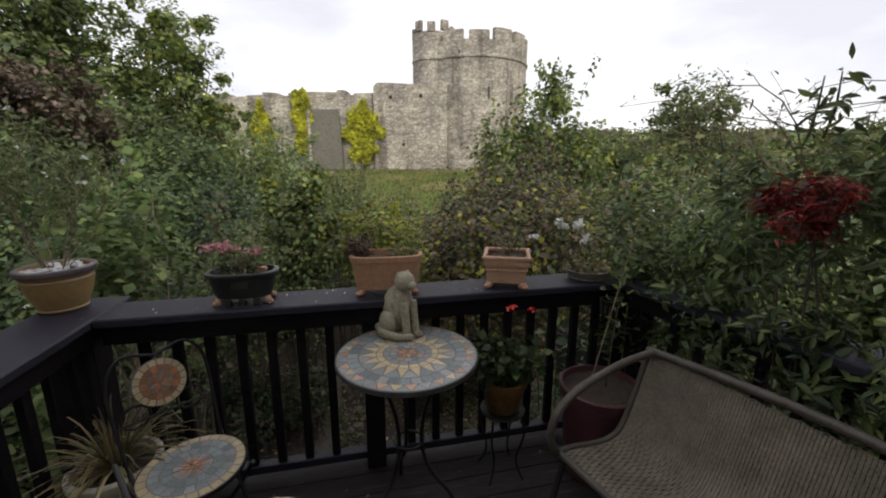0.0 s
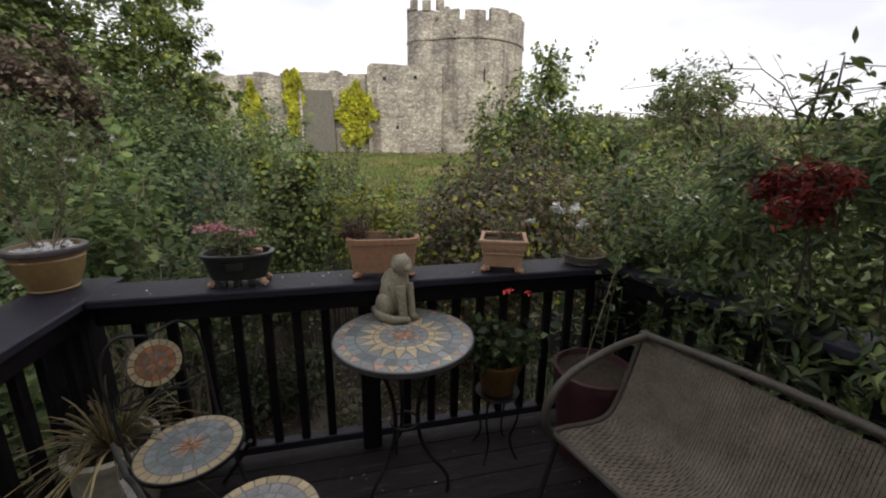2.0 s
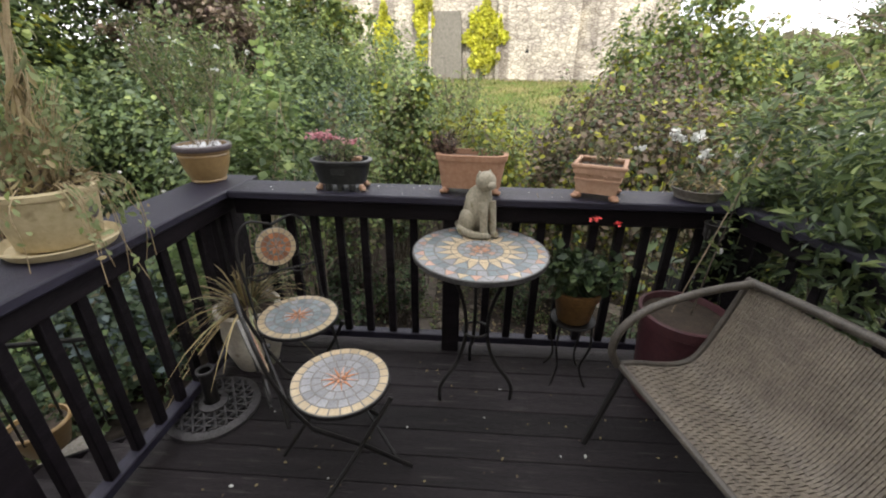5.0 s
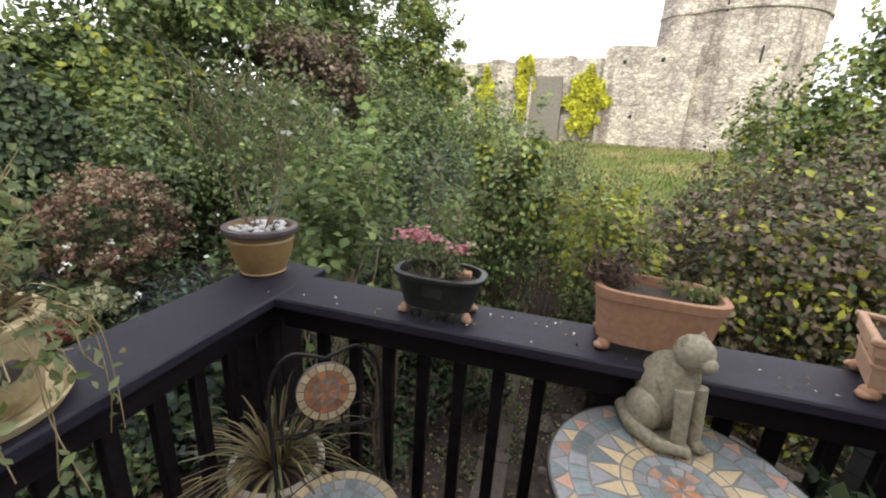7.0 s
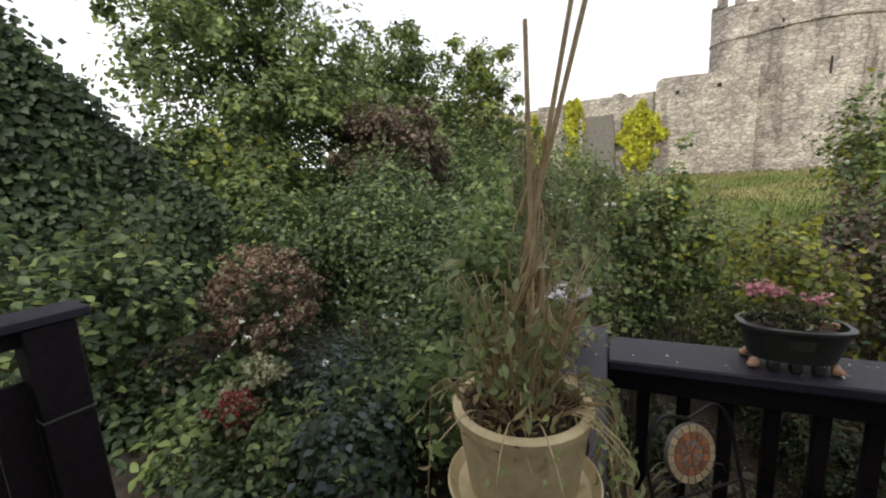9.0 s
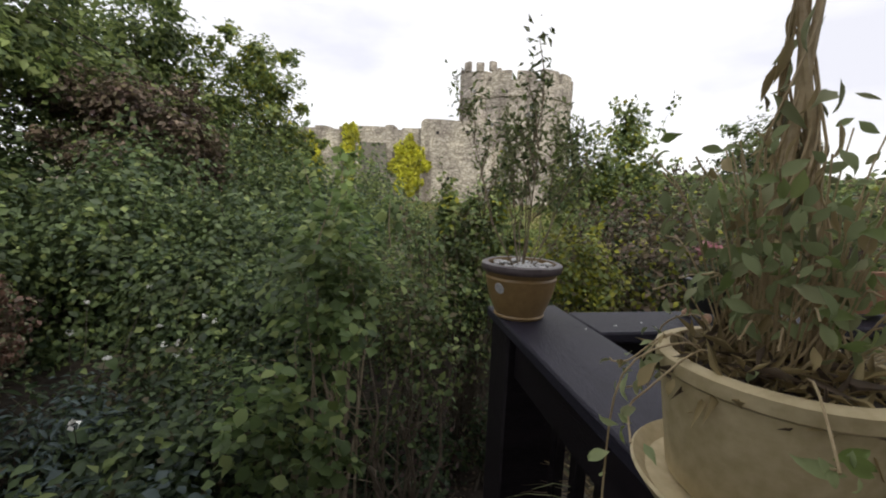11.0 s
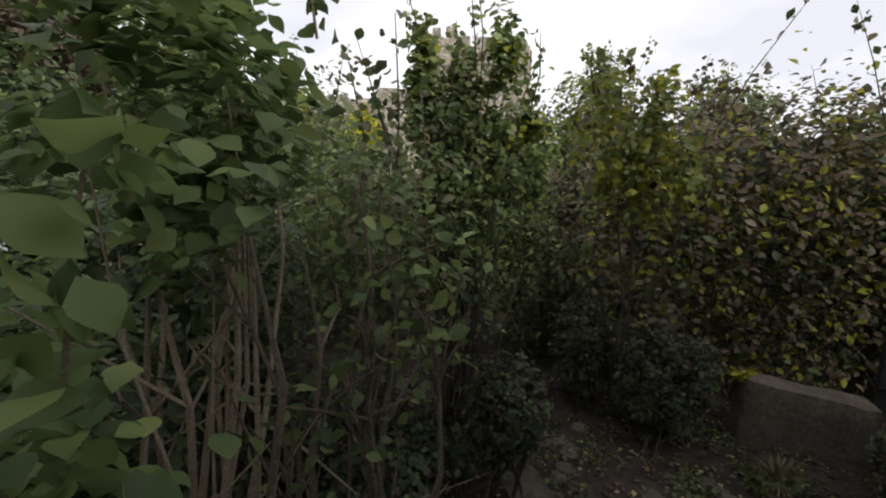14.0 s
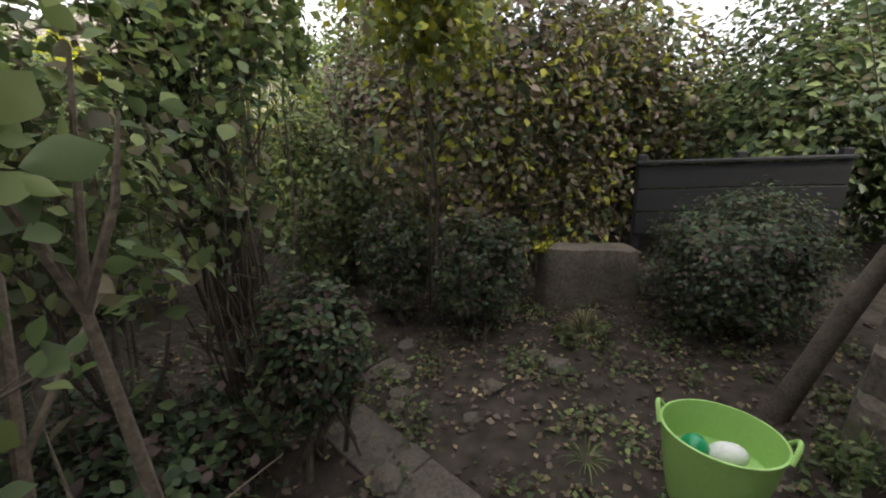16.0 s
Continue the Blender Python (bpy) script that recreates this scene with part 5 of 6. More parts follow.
square_box()
low_plant("wispy_plant", "wispy grey-green seedling in the square box", dk(1.875, 0.125, RZ + 0.142), 240, 0.06, 0.06, 0.16, [L_SAGE, L_OLIVE], [0.5, 0.5], 0.02, 47)

# shallow dish at the end of the rail
sd = pot("shallow_dish", "shallow stone dish with dry stems on the rail", dk(2.36, 0.12, RZ), [(0.08, 0.0), (0.10, 0.02), (0.115, 0.045), (0.12, 0.055)], STONE_GREY)
low_plant("trailing_plant", "half-dry trailing plant in the shallow dish", dk(2.36, 0.12, RZ + 0.04), 320, 0.10, 0.09, 0.07, [L_STRAW, L_MID, L_OLIVE], [0.4, 0.3, 0.3], 0.03, 51)

# big cream planter with withered runner beans on canes
pl = pot("cream_planter", "cream ceramic planter with saucer on the railing", dk(-0.172, -0.706, RZ + 0.02, 20) @ Matrix.Diagonal((1, 1, 1.03, 1)),
         [(0.112, 0.0), (0.118, 0.006), (0.132, 0.10), (0.140, 0.160), (0.147, 0.165), (0.149, 0.183), (0.142, 0.187)], CREAM_POT)
part("medallion", Geo().lathe([(0.002, 0), (0.024, 0), (0.02, 0.003), (0.002, 0.004)], 16, pose(0.1315, -0.028, 0.10, 0, 0, -12) @ pose(0, 0, 0, 0, 96, 0)), GLAZE_RIM, pl, "dark stamped medallion")
part("saucer", Geo().lathe([(0.12, -0.02), (0.15, -0.018), (0.168, 0.008), (0.164, 0.012), (0.145, -0.008), (0.05, -0.01)], 40), CREAM_POT, pl, "cream saucer with raised lip")


def bean_plant(m, seed):
    s = thing("bean_plant", "withered climbing bean plant tied to tall canes", "plant", m)
    rng = random.Random(seed)
    for i, (x, y, tx, ty, h) in enumerate(((0.03, -0.05, -0.002, 0.111, 0.82), (-0.05, 0.0, 0.155, 0.12, 1.0), (-0.02, 0.05, 0.105, 0.15, 0.96))):
        part("cane", Geo().tube([(x, y, -0.05), (0.018 + 0.1 * x, 0.03 + 0.1 * y, 0.38), (tx, ty, h)], [0.0065, 0.006, 0.005], 7), CANE, s, "pale bamboo cane")
    g, pts, nr, lo, ln = Geo(), [], [], [], []
    for i in range(22):
        a = rng.uniform(0, 6.28)
        h = rng.uniform(0.22, 0.60)
        ch = []
        for k in range(7):
            f = k / 6
            w = 0.06 * (1 - f) ** 1.5 + 0.014
            ch.append(Vector((0.02 * f + w * math.cos(a + f * 6) + rng.gauss(0, 0.005), 0.05 * f + w * math.sin(a + f * 6) + rng.gauss(0, 0.005), h * f)))
        g.tube(curve(ch, 3), 0.0019, 5)
        for c in ch[2:]:
            pts.append(c + Vector((rng.gauss(0, 0.016), rng.gauss(0, 0.016), rng.gauss(-0.01, 0.02))))
            nr.append((rng.gauss(0, 1), rng.gauss(0, 1), rng.gauss(0, 0.3)))
    # bushy sprays of soft leaves low down and long trails over the pot's side
    for i in range(80):
        a = rng.uniform(0, 6.28)
        r, h = rng.uniform(0.05, 0.18), rng.uniform(0.06, 0.36)
        p0 = Vector((0.05 * math.cos(a), 0.05 * math.sin(a), 0.0))
        tip_ = Vector((r * math.cos(a), r * math.sin(a) + 0.02, h))
        mid = p0.lerp(tip_, 0.6) + Vector((0, 0, 0.05))
        g.tube(curve([p0, mid, tip_], 4), 0.0014, 4)
        for j in range(6):
            lo.append(mid.lerp(tip_, rng.uniform(-0.3, 1.1)) + Vector((rng.gauss(0, 0.02), rng.gauss(0, 0.02), rng.gauss(0, 0.02))))
            ln.append((rng.gauss(math.cos(a), 0.7), rng.gauss(math.sin(a), 0.7), rng.gauss(0.3, 0.5)))
    for i in range(24):
        a = rng.uniform(0, 6.28) if i < 12 else rng.uniform(-0.5, 1.0)
        r, dz = rng.uniform(0.16, 0.23), rng.uniform(-0.36, -0.06) if i % 3 else rng.uniform(-0.1, 0.02)
        c, s_ = math.cos(a), math.sin(a)
        line = curve([(0.08 * c, 0.08 * s_, 0.02), (0.135 * c, 0.135 * s_, 0.055), (r * c, r * s_, 0.01), (r * 1.06 * c + rng.gauss(0, 0.012), r * 1.06 * s_ + rng.gauss(0, 0.012), dz * 0.5), (r * 1.1 * c + rng.gauss(0, 0.02), r * 1.1 * s_ + rng.gauss(0, 0.02), dz)], 4)
        g.tube(line, 0.0014, 5)
        for j in range(8):
            lo.append(line[rng.randint(6, len(line) - 1)] + Vector((rng.gauss(0, 0.012), rng.gauss(0, 0.012), rng.gauss(0, 0.012))))
            ln.append((rng.gauss(c, 0.6), rng.gauss(s_, 0.6), rng.gauss(0.2, 0.4)))
    part("stem_tangle", g, CANE, s, "dry tangled stems")
    tip = np.tile(np.array([[0, 0, -1.0]]), (len(pts), 1))
    sprig_leaves(s, pts, nr, 0.045, [L_STRAW, L_SAGE, L_OLIVE], [0.4, 0.4, 0.2], seed, 0.12, True, tip=tip, name="dry_leaves", label="shrivelled straw-coloured leaves")
    tip = np.random.default_rng(seed).normal(size=(len(lo), 3)) * 0.7 + np.array([0, 0, -0.5])
    sprig_leaves(s, lo, ln, 0.027, [L_PALE, L_SAGE, L_STRAW, L_BRIGHT], [0.6, 0.15, 0.08, 0.17], seed + 1, 0.24, True, tip=tip, droop=0.3)
    f2, n2 = [], []
    for i in range(420):
        a, r = rng.uniform(0, 6.28), 0.13 * math.sqrt(rng.random())
        f2.append((r * math.cos(a), r * math.sin(a), rng.uniform(-0.01, 0.05)))
        n2.append((rng.gauss(0, 1), rng.gauss(0, 1), rng.gauss(0.5, 1)))
    sprig_leaves(s, f2, n2, 0.05, [L_STRAW, L_BROWN], [0.6, 0.4], seed + 2, 0.07, name="dry_litter", label="matted dry stalks")


bean_plant(dk(-0.172, -0.706, RZ + 0.180), 9)

# spiky plant in the corner of the deck
wp = pot("cream_floor_pot", "cream crazed pot with rope rim on the deck corner", pose(-1.06, 1.86, 0) @ Matrix.Diagonal((1.12, 1.12, 1.28, 1)),
         [(0.085, 0.0), (0.10, 0.01), (0.13, 0.10), (0.138, 0.18), (0.132, 0.24), (0.142, 0.265), (0.150, 0.275), (0.150, 0.295), (0.142, 0.30)], WHITE_POT)


def spiky(m, n, length, mats, weights, seed, label, name="spiky_plant", up=0.7, wide=0.035):
    s = thing(name, label, "plant", m)
    rng = np.random.default_rng(seed)
    vs = []
    for i in range(n):
        a = rng.random() * 6.283
        el = up + rng.normal() * 0.45
        L = length * (0.5 + 0.6 * rng.random())
        d = np.array([math.cos(a) * math.cos(el), math.sin(a) * math.cos(el), math.sin(el)])
        sd_ = np.array([-math.sin(a), math.cos(a), 0])
        p = np.array([0.03 * math.cos(a), 0.03 * math.sin(a), 0.0])
        for k in range(5):
            f = k / 4
            q = p + d * L * f + np.array([0, 0, -0.55 * L * f * f])
            w = wide * L * (1 - f) ** 0.7 * 0.5 + 0.0006
            vs += [tuple(q - sd_ * w), tuple(q + sd_ * w)]
    ch = rng.choice(len(mats), size=n, p=np.array(weights) / sum(weights))
    for k, m_ in enumerate(mats):
        g = Geo()
        for i in range(n):
            if ch[i] == k:
                g.add(vs[10 * i:10 * i + 10], [(2 * j, 2 * j + 1, 2 * j + 3, 2 * j + 2) for j in range(4)])
        if g.v:
            tagged(part("blade_tuft", g, m_, s, smooth=0), kind="stuff")
    return s


spiky(pose(-1.06, 1.86, 0.37), 190, 0.52, [L_STRAW, L_OLIVE, L_BROWN, L_SAGE], [0.34, 0.24, 0.27, 0.15], 61, "dry spiky grass-like plant with arching straw leaves", up=0.95, wide=0.021)

# geranium on an iron stand
st = thing("plant_stand", "low black iron plant stand on curved legs", "plant stand", dk(1.79, -0.10, 0))
part("ring", Geo().tube([(0.11 * math.cos(a * 0.3142), 0.11 * math.sin(a * 0.3142), 0.37) for a in range(20)], 0.006, 6, close=True), IRON, st)
for i in range(4):
    part("leg", Geo().tube(curve([(0.11, 0, 0.37), (0.12, 0, 0.25), (0.085, 0, 0.12), (0.10, 0, 0.05), (0.13, 0, 0.0)], 4), 0.006, 6, pose(0, 0, 0, 0, 0, 45 + 90 * i)), IRON, st)
part("plate", Geo().lathe([(0.005, 0.366), (0.108, 0.366), (0.108, 0.372), (0.005, 0.373)], 24), IRON, st)
BROWN_GLAZE = surface("brown_glaze", (0.085, 0.042, 0.014), (0.17, 0.095, 0.035), 7, 50, 0.32, bump=0.15)
pot("glazed_pot", "brown glazed pot on the iron stand", dk(1.79, -0.10, 0.374), [(0.075, 0.0), (0.085, 0.01), (0.108, 0.14), (0.118, 0.145), (0.12, 0.175), (0.114, 0.178)], BROWN_GLAZE)
low_plant("geranium", "leafy geranium with a few scarlet flowers", dk(1.79, -0.10, 0.53), 900, 0.15, 0.10, 0.22, [L_MID, L_DARK], [0.4, 0.6], 0.045, 63, [L_CRIMSON], 0.016, 0.4,
          [(0.02, -0.02, 0.40, 0.012, 22), (0.13, 0.0, 0.37, 0.010, 12)])

# plum pot behind the bench
pot("plum_pot", "large dark plum plastic pot behind the bench", dk(2.28, -0.20, 0), [(0.14, 0.0), (0.15, 0.01), (0.185, 0.44), (0.20, 0.45), (0.205, 0.50), (0.20, 0.505)], RED_PLASTIC)
sk = thing("staked_sapling", "bare sapling tied to a cane with clips", "plant", dk(2.28, -0.20, 0.48))
part("stem", Geo().tube([(0.03, 0.0, 0.0), (0.06, 0.02, 0.25), (0.09, 0.03, 0.5), (0.12, 0.06, 0.72)], [0.005, 0.004, 0.003, 0.0015], 7), BARK, sk, "thin leaning woody stem")
part("cane", Geo().tube([(-0.05, 0.02, 0.0), (0.14, 0.02, 0.85)], 0.003, 6), TWIG, sk)
part("clip", Geo().box(0.09, 0.03, 0.33, 0.02, 0.015, 0.025, 0.003), PEBBLE, sk, "white plastic clip")
sprig_leaves(sk, [(0.08 + 0.05 * math.sin(i * 2.1), 0.03 + 0.04 * math.cos(i * 1.7), 0.35 + 0.014 * i) for i in range(28)], [(math.sin(i), math.cos(i * 1.3), 0.8) for i in range(28)], 0.06, [L_MID, L_BRIGHT], [0.6, 0.4], 65, 0.25)
cup = pot("black_cup_pot", "small black perforated pot wedged by the post", dk(2.40, -0.05, 0.90), [(0.032, -0.09), (0.036, -0.088), (0.05, -0.01), (0.054, 0.0)], IRON, n=20)
for i in range(12):
    part("slot", Geo().box(0.0455, 0, -0.045, 0.004, 0.008, 0.045, 0.001, pose(0, 0, 0, 0, 0, i * 30)), GREY_IRON, cup)


# ---- plants round the deck ----
# big-leaved shrub beside the steps
shrub("lilac_shrub", "large-leaved green shrub crowding the steps", "shrub",
      [(-2.75, 3.55, 0.62, 0.45, 0.45, 0.55), (-2.5, 2.82, -0.12, 0.26, 0.20, 0.42), (-3.0, 4.2, 0.75, 0.45, 0.5, 0.7), (-3.05, 2.95, -0.2, 0.40, 0.40, 0.6), (-3.0, 4.4, 1.2, 0.10, 0.10, 0.42)],
      2200, 0.082, [L_LILAC, L_BRIGHT, L_MID], [0.55, 0.25, 0.2], 201, 0.42, True, stems=16, base=(-2.6, 3.3, -1.65), shoots=7, stem_r=0.014, depth=0.85, stem_mat=TWIG, up=1.5)
shrub("lilac_shrub", "leafy shrub with upright shoots behind the deck corner", "shrub",
      [(-2.2, 4.6, 0.0, 0.5, 0.5, 0.8), (-2.6, 5.4, 0.2, 0.6, 0.6, 0.9)],
      2900, 0.056, [L_MID, L_BRIGHT, L_OLIVE], [0.45, 0.25, 0.3], 202, 0.38, True, stems=12, base=(-2.3, 4.9, -1.65), shoots=6, depth=0.8)


def bare_stems(name, label, base, n, spread, h, seed, mat, lean=(0, 0), leaves=(L_MID, L_OLIVE), size=0.05, k=14, r=0.012, top=0.5):
    """A multi-stemmed shrub: leaning branching stems, leaves only in the upper part."""
    s = thing(name, label, "shrub", pose(*base))
    rng = random.Random(seed)
    g, pts, nr = Geo(), [], []
    for i in range(n):
        a = rng.uniform(0, 6.28)
        p0 = Vector((0.12 * math.cos(a), 0.12 * math.sin(a), -0.05))
        hh = h * rng.uniform(0.55, 1.0)
        p3 = Vector((lean[0] + spread * math.cos(a) * rng.random(), lean[1] + spread * math.sin(a) * rng.random(), hh))
        ch = [p0] + [p0.lerp(p3, f) + Vector((rng.gauss(0, 0.035), rng.gauss(0, 0.035), 0)) for f in (0.2, 0.4, 0.6, 0.8)] + [p3]
        rr = r * rng.uniform(0.6, 1.3)
        g.tube(ch, [rr, rr * 0.9, rr * 0.75, rr * 0.6, rr * 0.4, rr * 0.15], 6)
        for b in range(5):
            q = ch[rng.randint(1, 4)]
            e = q + Vector((rng.gauss(0, 0.18), rng.gauss(0, 0.18), rng.uniform(0.1, 0.4)))
            g.tube([q, q.lerp(e, 0.5) + Vector((rng.gauss(0, 0.02), rng.gauss(0, 0.02), 0.02)), e], [rr * 0.45, rr * 0.3, rr * 0.1], 5)
            for j in range(k):
                c = q.lerp(e, rng.uniform(0.3, 1.1))
                if c.z > h * top * rng.uniform(0.6, 1.3):
                    pts.append(c + Vector((rng.gauss(0, 0.05), rng.gauss(0, 0.05), rng.gauss(0, 0.05))))
                    nr.append((rng.gauss(0, 0.8), rng.gauss(0, 0.8), rng.gauss(0.6, 0.8)))
    part("stem_tangle", g, mat, s, "bare branching stems")
    sprig_leaves(s, pts, nr, size, list(leaves), [1] * len(leaves), seed, 0.36, True)


bare_stems("old_shrub", "old shrub with bare twisted stems beside the path", (-2.18, 3.55, -1.65), 15, 0.5, 2.15, 211, OLD_WOOD, (-0.1, 0.05), (L_LILAC, L_BRIGHT, L_MID), 0.066, 9, 0.019, 0.66)
bare_stems("twiggy_shrub", "dark twiggy shrub with fine upright stems", (-1.75, 5.25, -1.65), 30, 0.45, 3.0, 212, BARK, (0.0, 0.1), (L_MID, L_BRIGHT, L_DARK), 0.05, 44, 0.012, 0.5)
bare_stems("twiggy_shrub", "slim shrub with leafy spires against the sky", (-1.7, 6.9, -1.6), 14, 0.6, 3.6, 213, BARK, (0.0, 0.0), (L_MID, L_BRIGHT, L_BROWN), 0.055, 46, 0.010, 0.45)
bare_stems("twiggy_shrub", "tall rose shoots behind the deck rail", (-1.0, 7.3, -1.6), 10, 0.5, 2.5, 214, BARK, (0.1, 0.0), (L_MID, L_OLIVE), 0.045, 26, 0.008, 0.5)

shrub("green_spires", "bright upright leafy shoots above the twiggy shrub", "shrub",
      [(-1.78, 5.25, 0.75, 0.30, 0.30, 0.65), (-1.4, 5.55, 0.65, 0.24, 0.24, 0.55), (-2.05, 5.6, 0.9, 0.25, 0.25, 0.6)], 3000, 0.055, [L_BRIGHT, L_MID, L_OLIVE], [0.4, 0.4, 0.2], 215, 0.36, True, stems=10, base=(-1.75, 5.4, -1.65), shoots=8, depth=0.9)
shrub("spire_shoots", "slim leafy shoots standing up against the sky", "shrub",
      [(-1.49, 5.3, 1.2, 0.10, 0.10, 0.85), (-2.07, 5.3, 1.1, 0.09, 0.09, 0.75), (-1.75, 5.5, 1.0, 0.12, 0.12, 0.6), (-1.2, 5.6, 0.8, 0.14, 0.14, 0.5)], 2400, 0.06, [L_BRIGHT, L_MID, L_YELLOW], [0.4, 0.45, 0.15], 216, 0.4, True, stems=8, base=(-1.7, 5.4, -1.65), depth=0.95, clump=0.25, stem_r=0.009)
# beech hedge and the shrubs that rise over it
# yellow share: autumn leaves, plus some more to paint leaves that catch light
shrub("beech_hedge", "tall beech hedge with yellowing autumn leaves and yellow painted for lit ones", "hedge",
      [(0.25, 6.0, -0.1, 0.65, 0.5, 1.0), (1.1, 6.1, 0.1, 0.75, 0.5, 1.2), (1.9, 6.1, 0.2, 0.75, 0.5, 1.2), (0.7, 6.0, 0.55, 0.75, 0.5, 0.65), (1.6, 6.1, 0.55, 0.8, 0.5, 0.65), (2.7, 6.0, 0.0, 0.6, 0.5, 1.0), (-0.25, 6.2, -0.2, 0.45, 0.4, 0.95), (0.3, 5.95, -0.95, 0.6, 0.4, 0.5), (1.2, 6.0, -0.95, 0.7, 0.4, 0.5), (2.1, 6.0, -0.9, 0.7, 0.4, 0.5)],
      17000, 0.07, [L_OLIVE, L_MID, L_YELLOW, L_DARK, L_BROWN], [0.32, 0.06, 0.17, 0.14, 0.31], 221, 0.33, True, stems=22, base=(1.2, 6.1, -1.65), shoots=16, stem_r=0.014, depth=0.6)
shrub("apple_bush", "light green apple bush with long open shoots", "shrub",
      [(3.4, 19.0, 2.8, 1.4, 1.2, 1.9), (1.6, 18.8, 1.5, 1.3, 1.2, 1.6), (5.1, 19.1, 1.6, 1.3, 1.2, 1.25), (3.4, 19.0, 0.5, 2.5, 1.3, 1.7), (3.75, 19.0, 4.3, 0.65, 0.65, 0.95)],
      9500, 0.2, [L_MID, L_BRIGHT, L_YELLOW], [0.4, 0.45, 0.15], 222, 0.4, stems=14, base=(3.3, 19.0, ground_z(3.3, 19.0)), shoots=26, depth=0.8, stem_r=0.03)
shrub("purple_bush", "purple-leaved bush behind the railing", "shrub",
      [(0.6, 8.3, 0.45, 0.9, 0.6, 1.0), (1.5, 8.3, 0.75, 0.9, 0.6, 1.0), (-0.1, 8.2, 0.1, 0.5, 0.5, 0.8)],
      9000, 0.075, [L_PURPLE, L_BROWN, L_OLIVE, L_MID], [0.36, 0.2, 0.24, 0.2], 223, 0.4, stems=26, base=(0.75, 8.3, -1.65), shoots=14, depth=0.9)
shrub("yellow_bush", "yellow-green bush in front of the grass bank", "shrub",
      [(-1.3, 8.6, -0.2, 0.8, 0.7, 0.9), (-0.5, 8.8, -0.3, 0.6, 0.6, 0.8)], 6000, 0.075, [L_YELLOW, L_BRIGHT, L_MID], [0.4, 0.4, 0.2], 224, 0.38, stems=8)
for i, l in enumerate(((-3.2, 7.4, -0.5, 0.9, 0.8, 1.0), (-2.6, 10.2, -0.4, 0.9, 0.8, 0.9), (-0.9, 7.0, -0.7, 0.6, 0.5, 0.9), (0.4, 9.5, -0.3, 0.9, 0.8, 0.9), (-1.9, 12.5, -0.3, 1.1, 0.9, 0.8), (1.6, 11.5, -0.1, 1.2, 0.9, 1.0), (-3.9, 13.5, 0.0, 1.1, 1.0, 1.1))):
    shrub("shrub", "weedy green shrub below the deck", "shrub", [l, (l[0] + 0.5, l[1], l[2] - 0.3, l[3] * 0.7, l[4] * 0.7, l[5] * 0.7)], 5200, 0.07 if i < 3 else 0.09, [L_MID, L_OLIVE, L_BRIGHT, L_DARK], [0.35, 0.2, 0.38, 0.07], 230 + i, 0.3, stems=9, group="shrubs below the deck", shoots=14)
for i, l in enumerate(((3.6, 8.2, -0.3, 1.2, 1.0, 1.4), (5.4, 10.0, -0.5, 1.5, 1.2, 1.4), (7.8, 12.5, -0.6, 1.8, 1.5, 1.5), (3.4, 12.0, -0.4, 1.3, 1.1, 1.2), (4.6, 6.6, -0.5, 1.2, 1.0, 1.3), (3.7, 5.2, 0.1, 0.8, 0.7, 1.3), (3.1, 6.9, 0.2, 0.8, 0.7, 1.2), (5.3, 4.7, 0.1, 1.0, 0.9, 1.4), (6.4, 7.6, -0.5, 1.4, 1.2, 1.5), (10.0, 15.5, -0.7, 2.0, 1.6, 1.7), (6.6, 16.5, -0.7, 1.8, 1.5, 1.4), (5.2, 3.4, -0.3, 1.0, 1.2, 1.4))):
    shrub("shrub", "rounded green shrub in the lower garden", "shrub", [l, (l[0] - 0.4 * l[3], l[1] - 0.3, l[2] - 0.4 * l[5], l[3] * 0.8, l[4] * 0.8, l[5] * 0.8)], 7000, 0.09 if i not in (2, 6, 7) else 0.13, [L_MID, L_BRIGHT, L_OLIVE, L_DARK], [0.4, 0.25, 0.2, 0.15], 250 + i, 0.32, stems=8, group="shrubs of the lower garden", shoots=3)

shrub("golden_bush", "golden-green rounded bush just behind the deck rail", "shrub",
      [(-0.72, 5.0, 0.74, 0.42, 0.36, 0.32), (-0.45, 5.1, 0.5, 0.35, 0.32, 0.35)], 2600, 0.055, [L_YELLOW, L_BRIGHT, L_OLIVE], [0.45, 0.4, 0.15], 226, 0.34, True, stems=4, base=(-0.3, 5.8, -1.65), shoots=6, depth=0.6)
# climber over the right-hand rail
def on_right(s, off, z):
    p = dk(2.5, 0.0, 0, -80) @ Vector((s, off, z))
    return (p.x, p.y, p.z)


vine_lobes = []
for i in range(9):
    s = -0.2 + i * 0.32
    vine_lobes.append((*on_right(s, 0.30 + 0.08 * math.sin(i * 2.0), 1.05 + 0.04 * i + 0.30 * smooth(1, 3, i)), 0.24, 0.24, 0.34 + 0.02 * i))
    vine_lobes.append((*on_right(s + 0.05, 0.08, 0.98 + 0.03 * math.sin(i * 2.7)), 0.16, 0.16, 0.12))
    vine_lobes.append((*on_right(s + 0.1, 0.12 + 0.05 * math.sin(i * 1.3), 0.62), 0.15, 0.15, 0.36))
shrub("climbing_vine", "dense dark climber smothering the side railing", "climbing plant", vine_lobes, 16500, 0.058, [L_DARK, L_MID, L_BRIGHT], [0.28, 0.50, 0.22], 271, 0.16, True, stems=26, base=on_right(1.2, 0.5, -1.65), stem_r=0.008, depth=0.7, shoots=10)


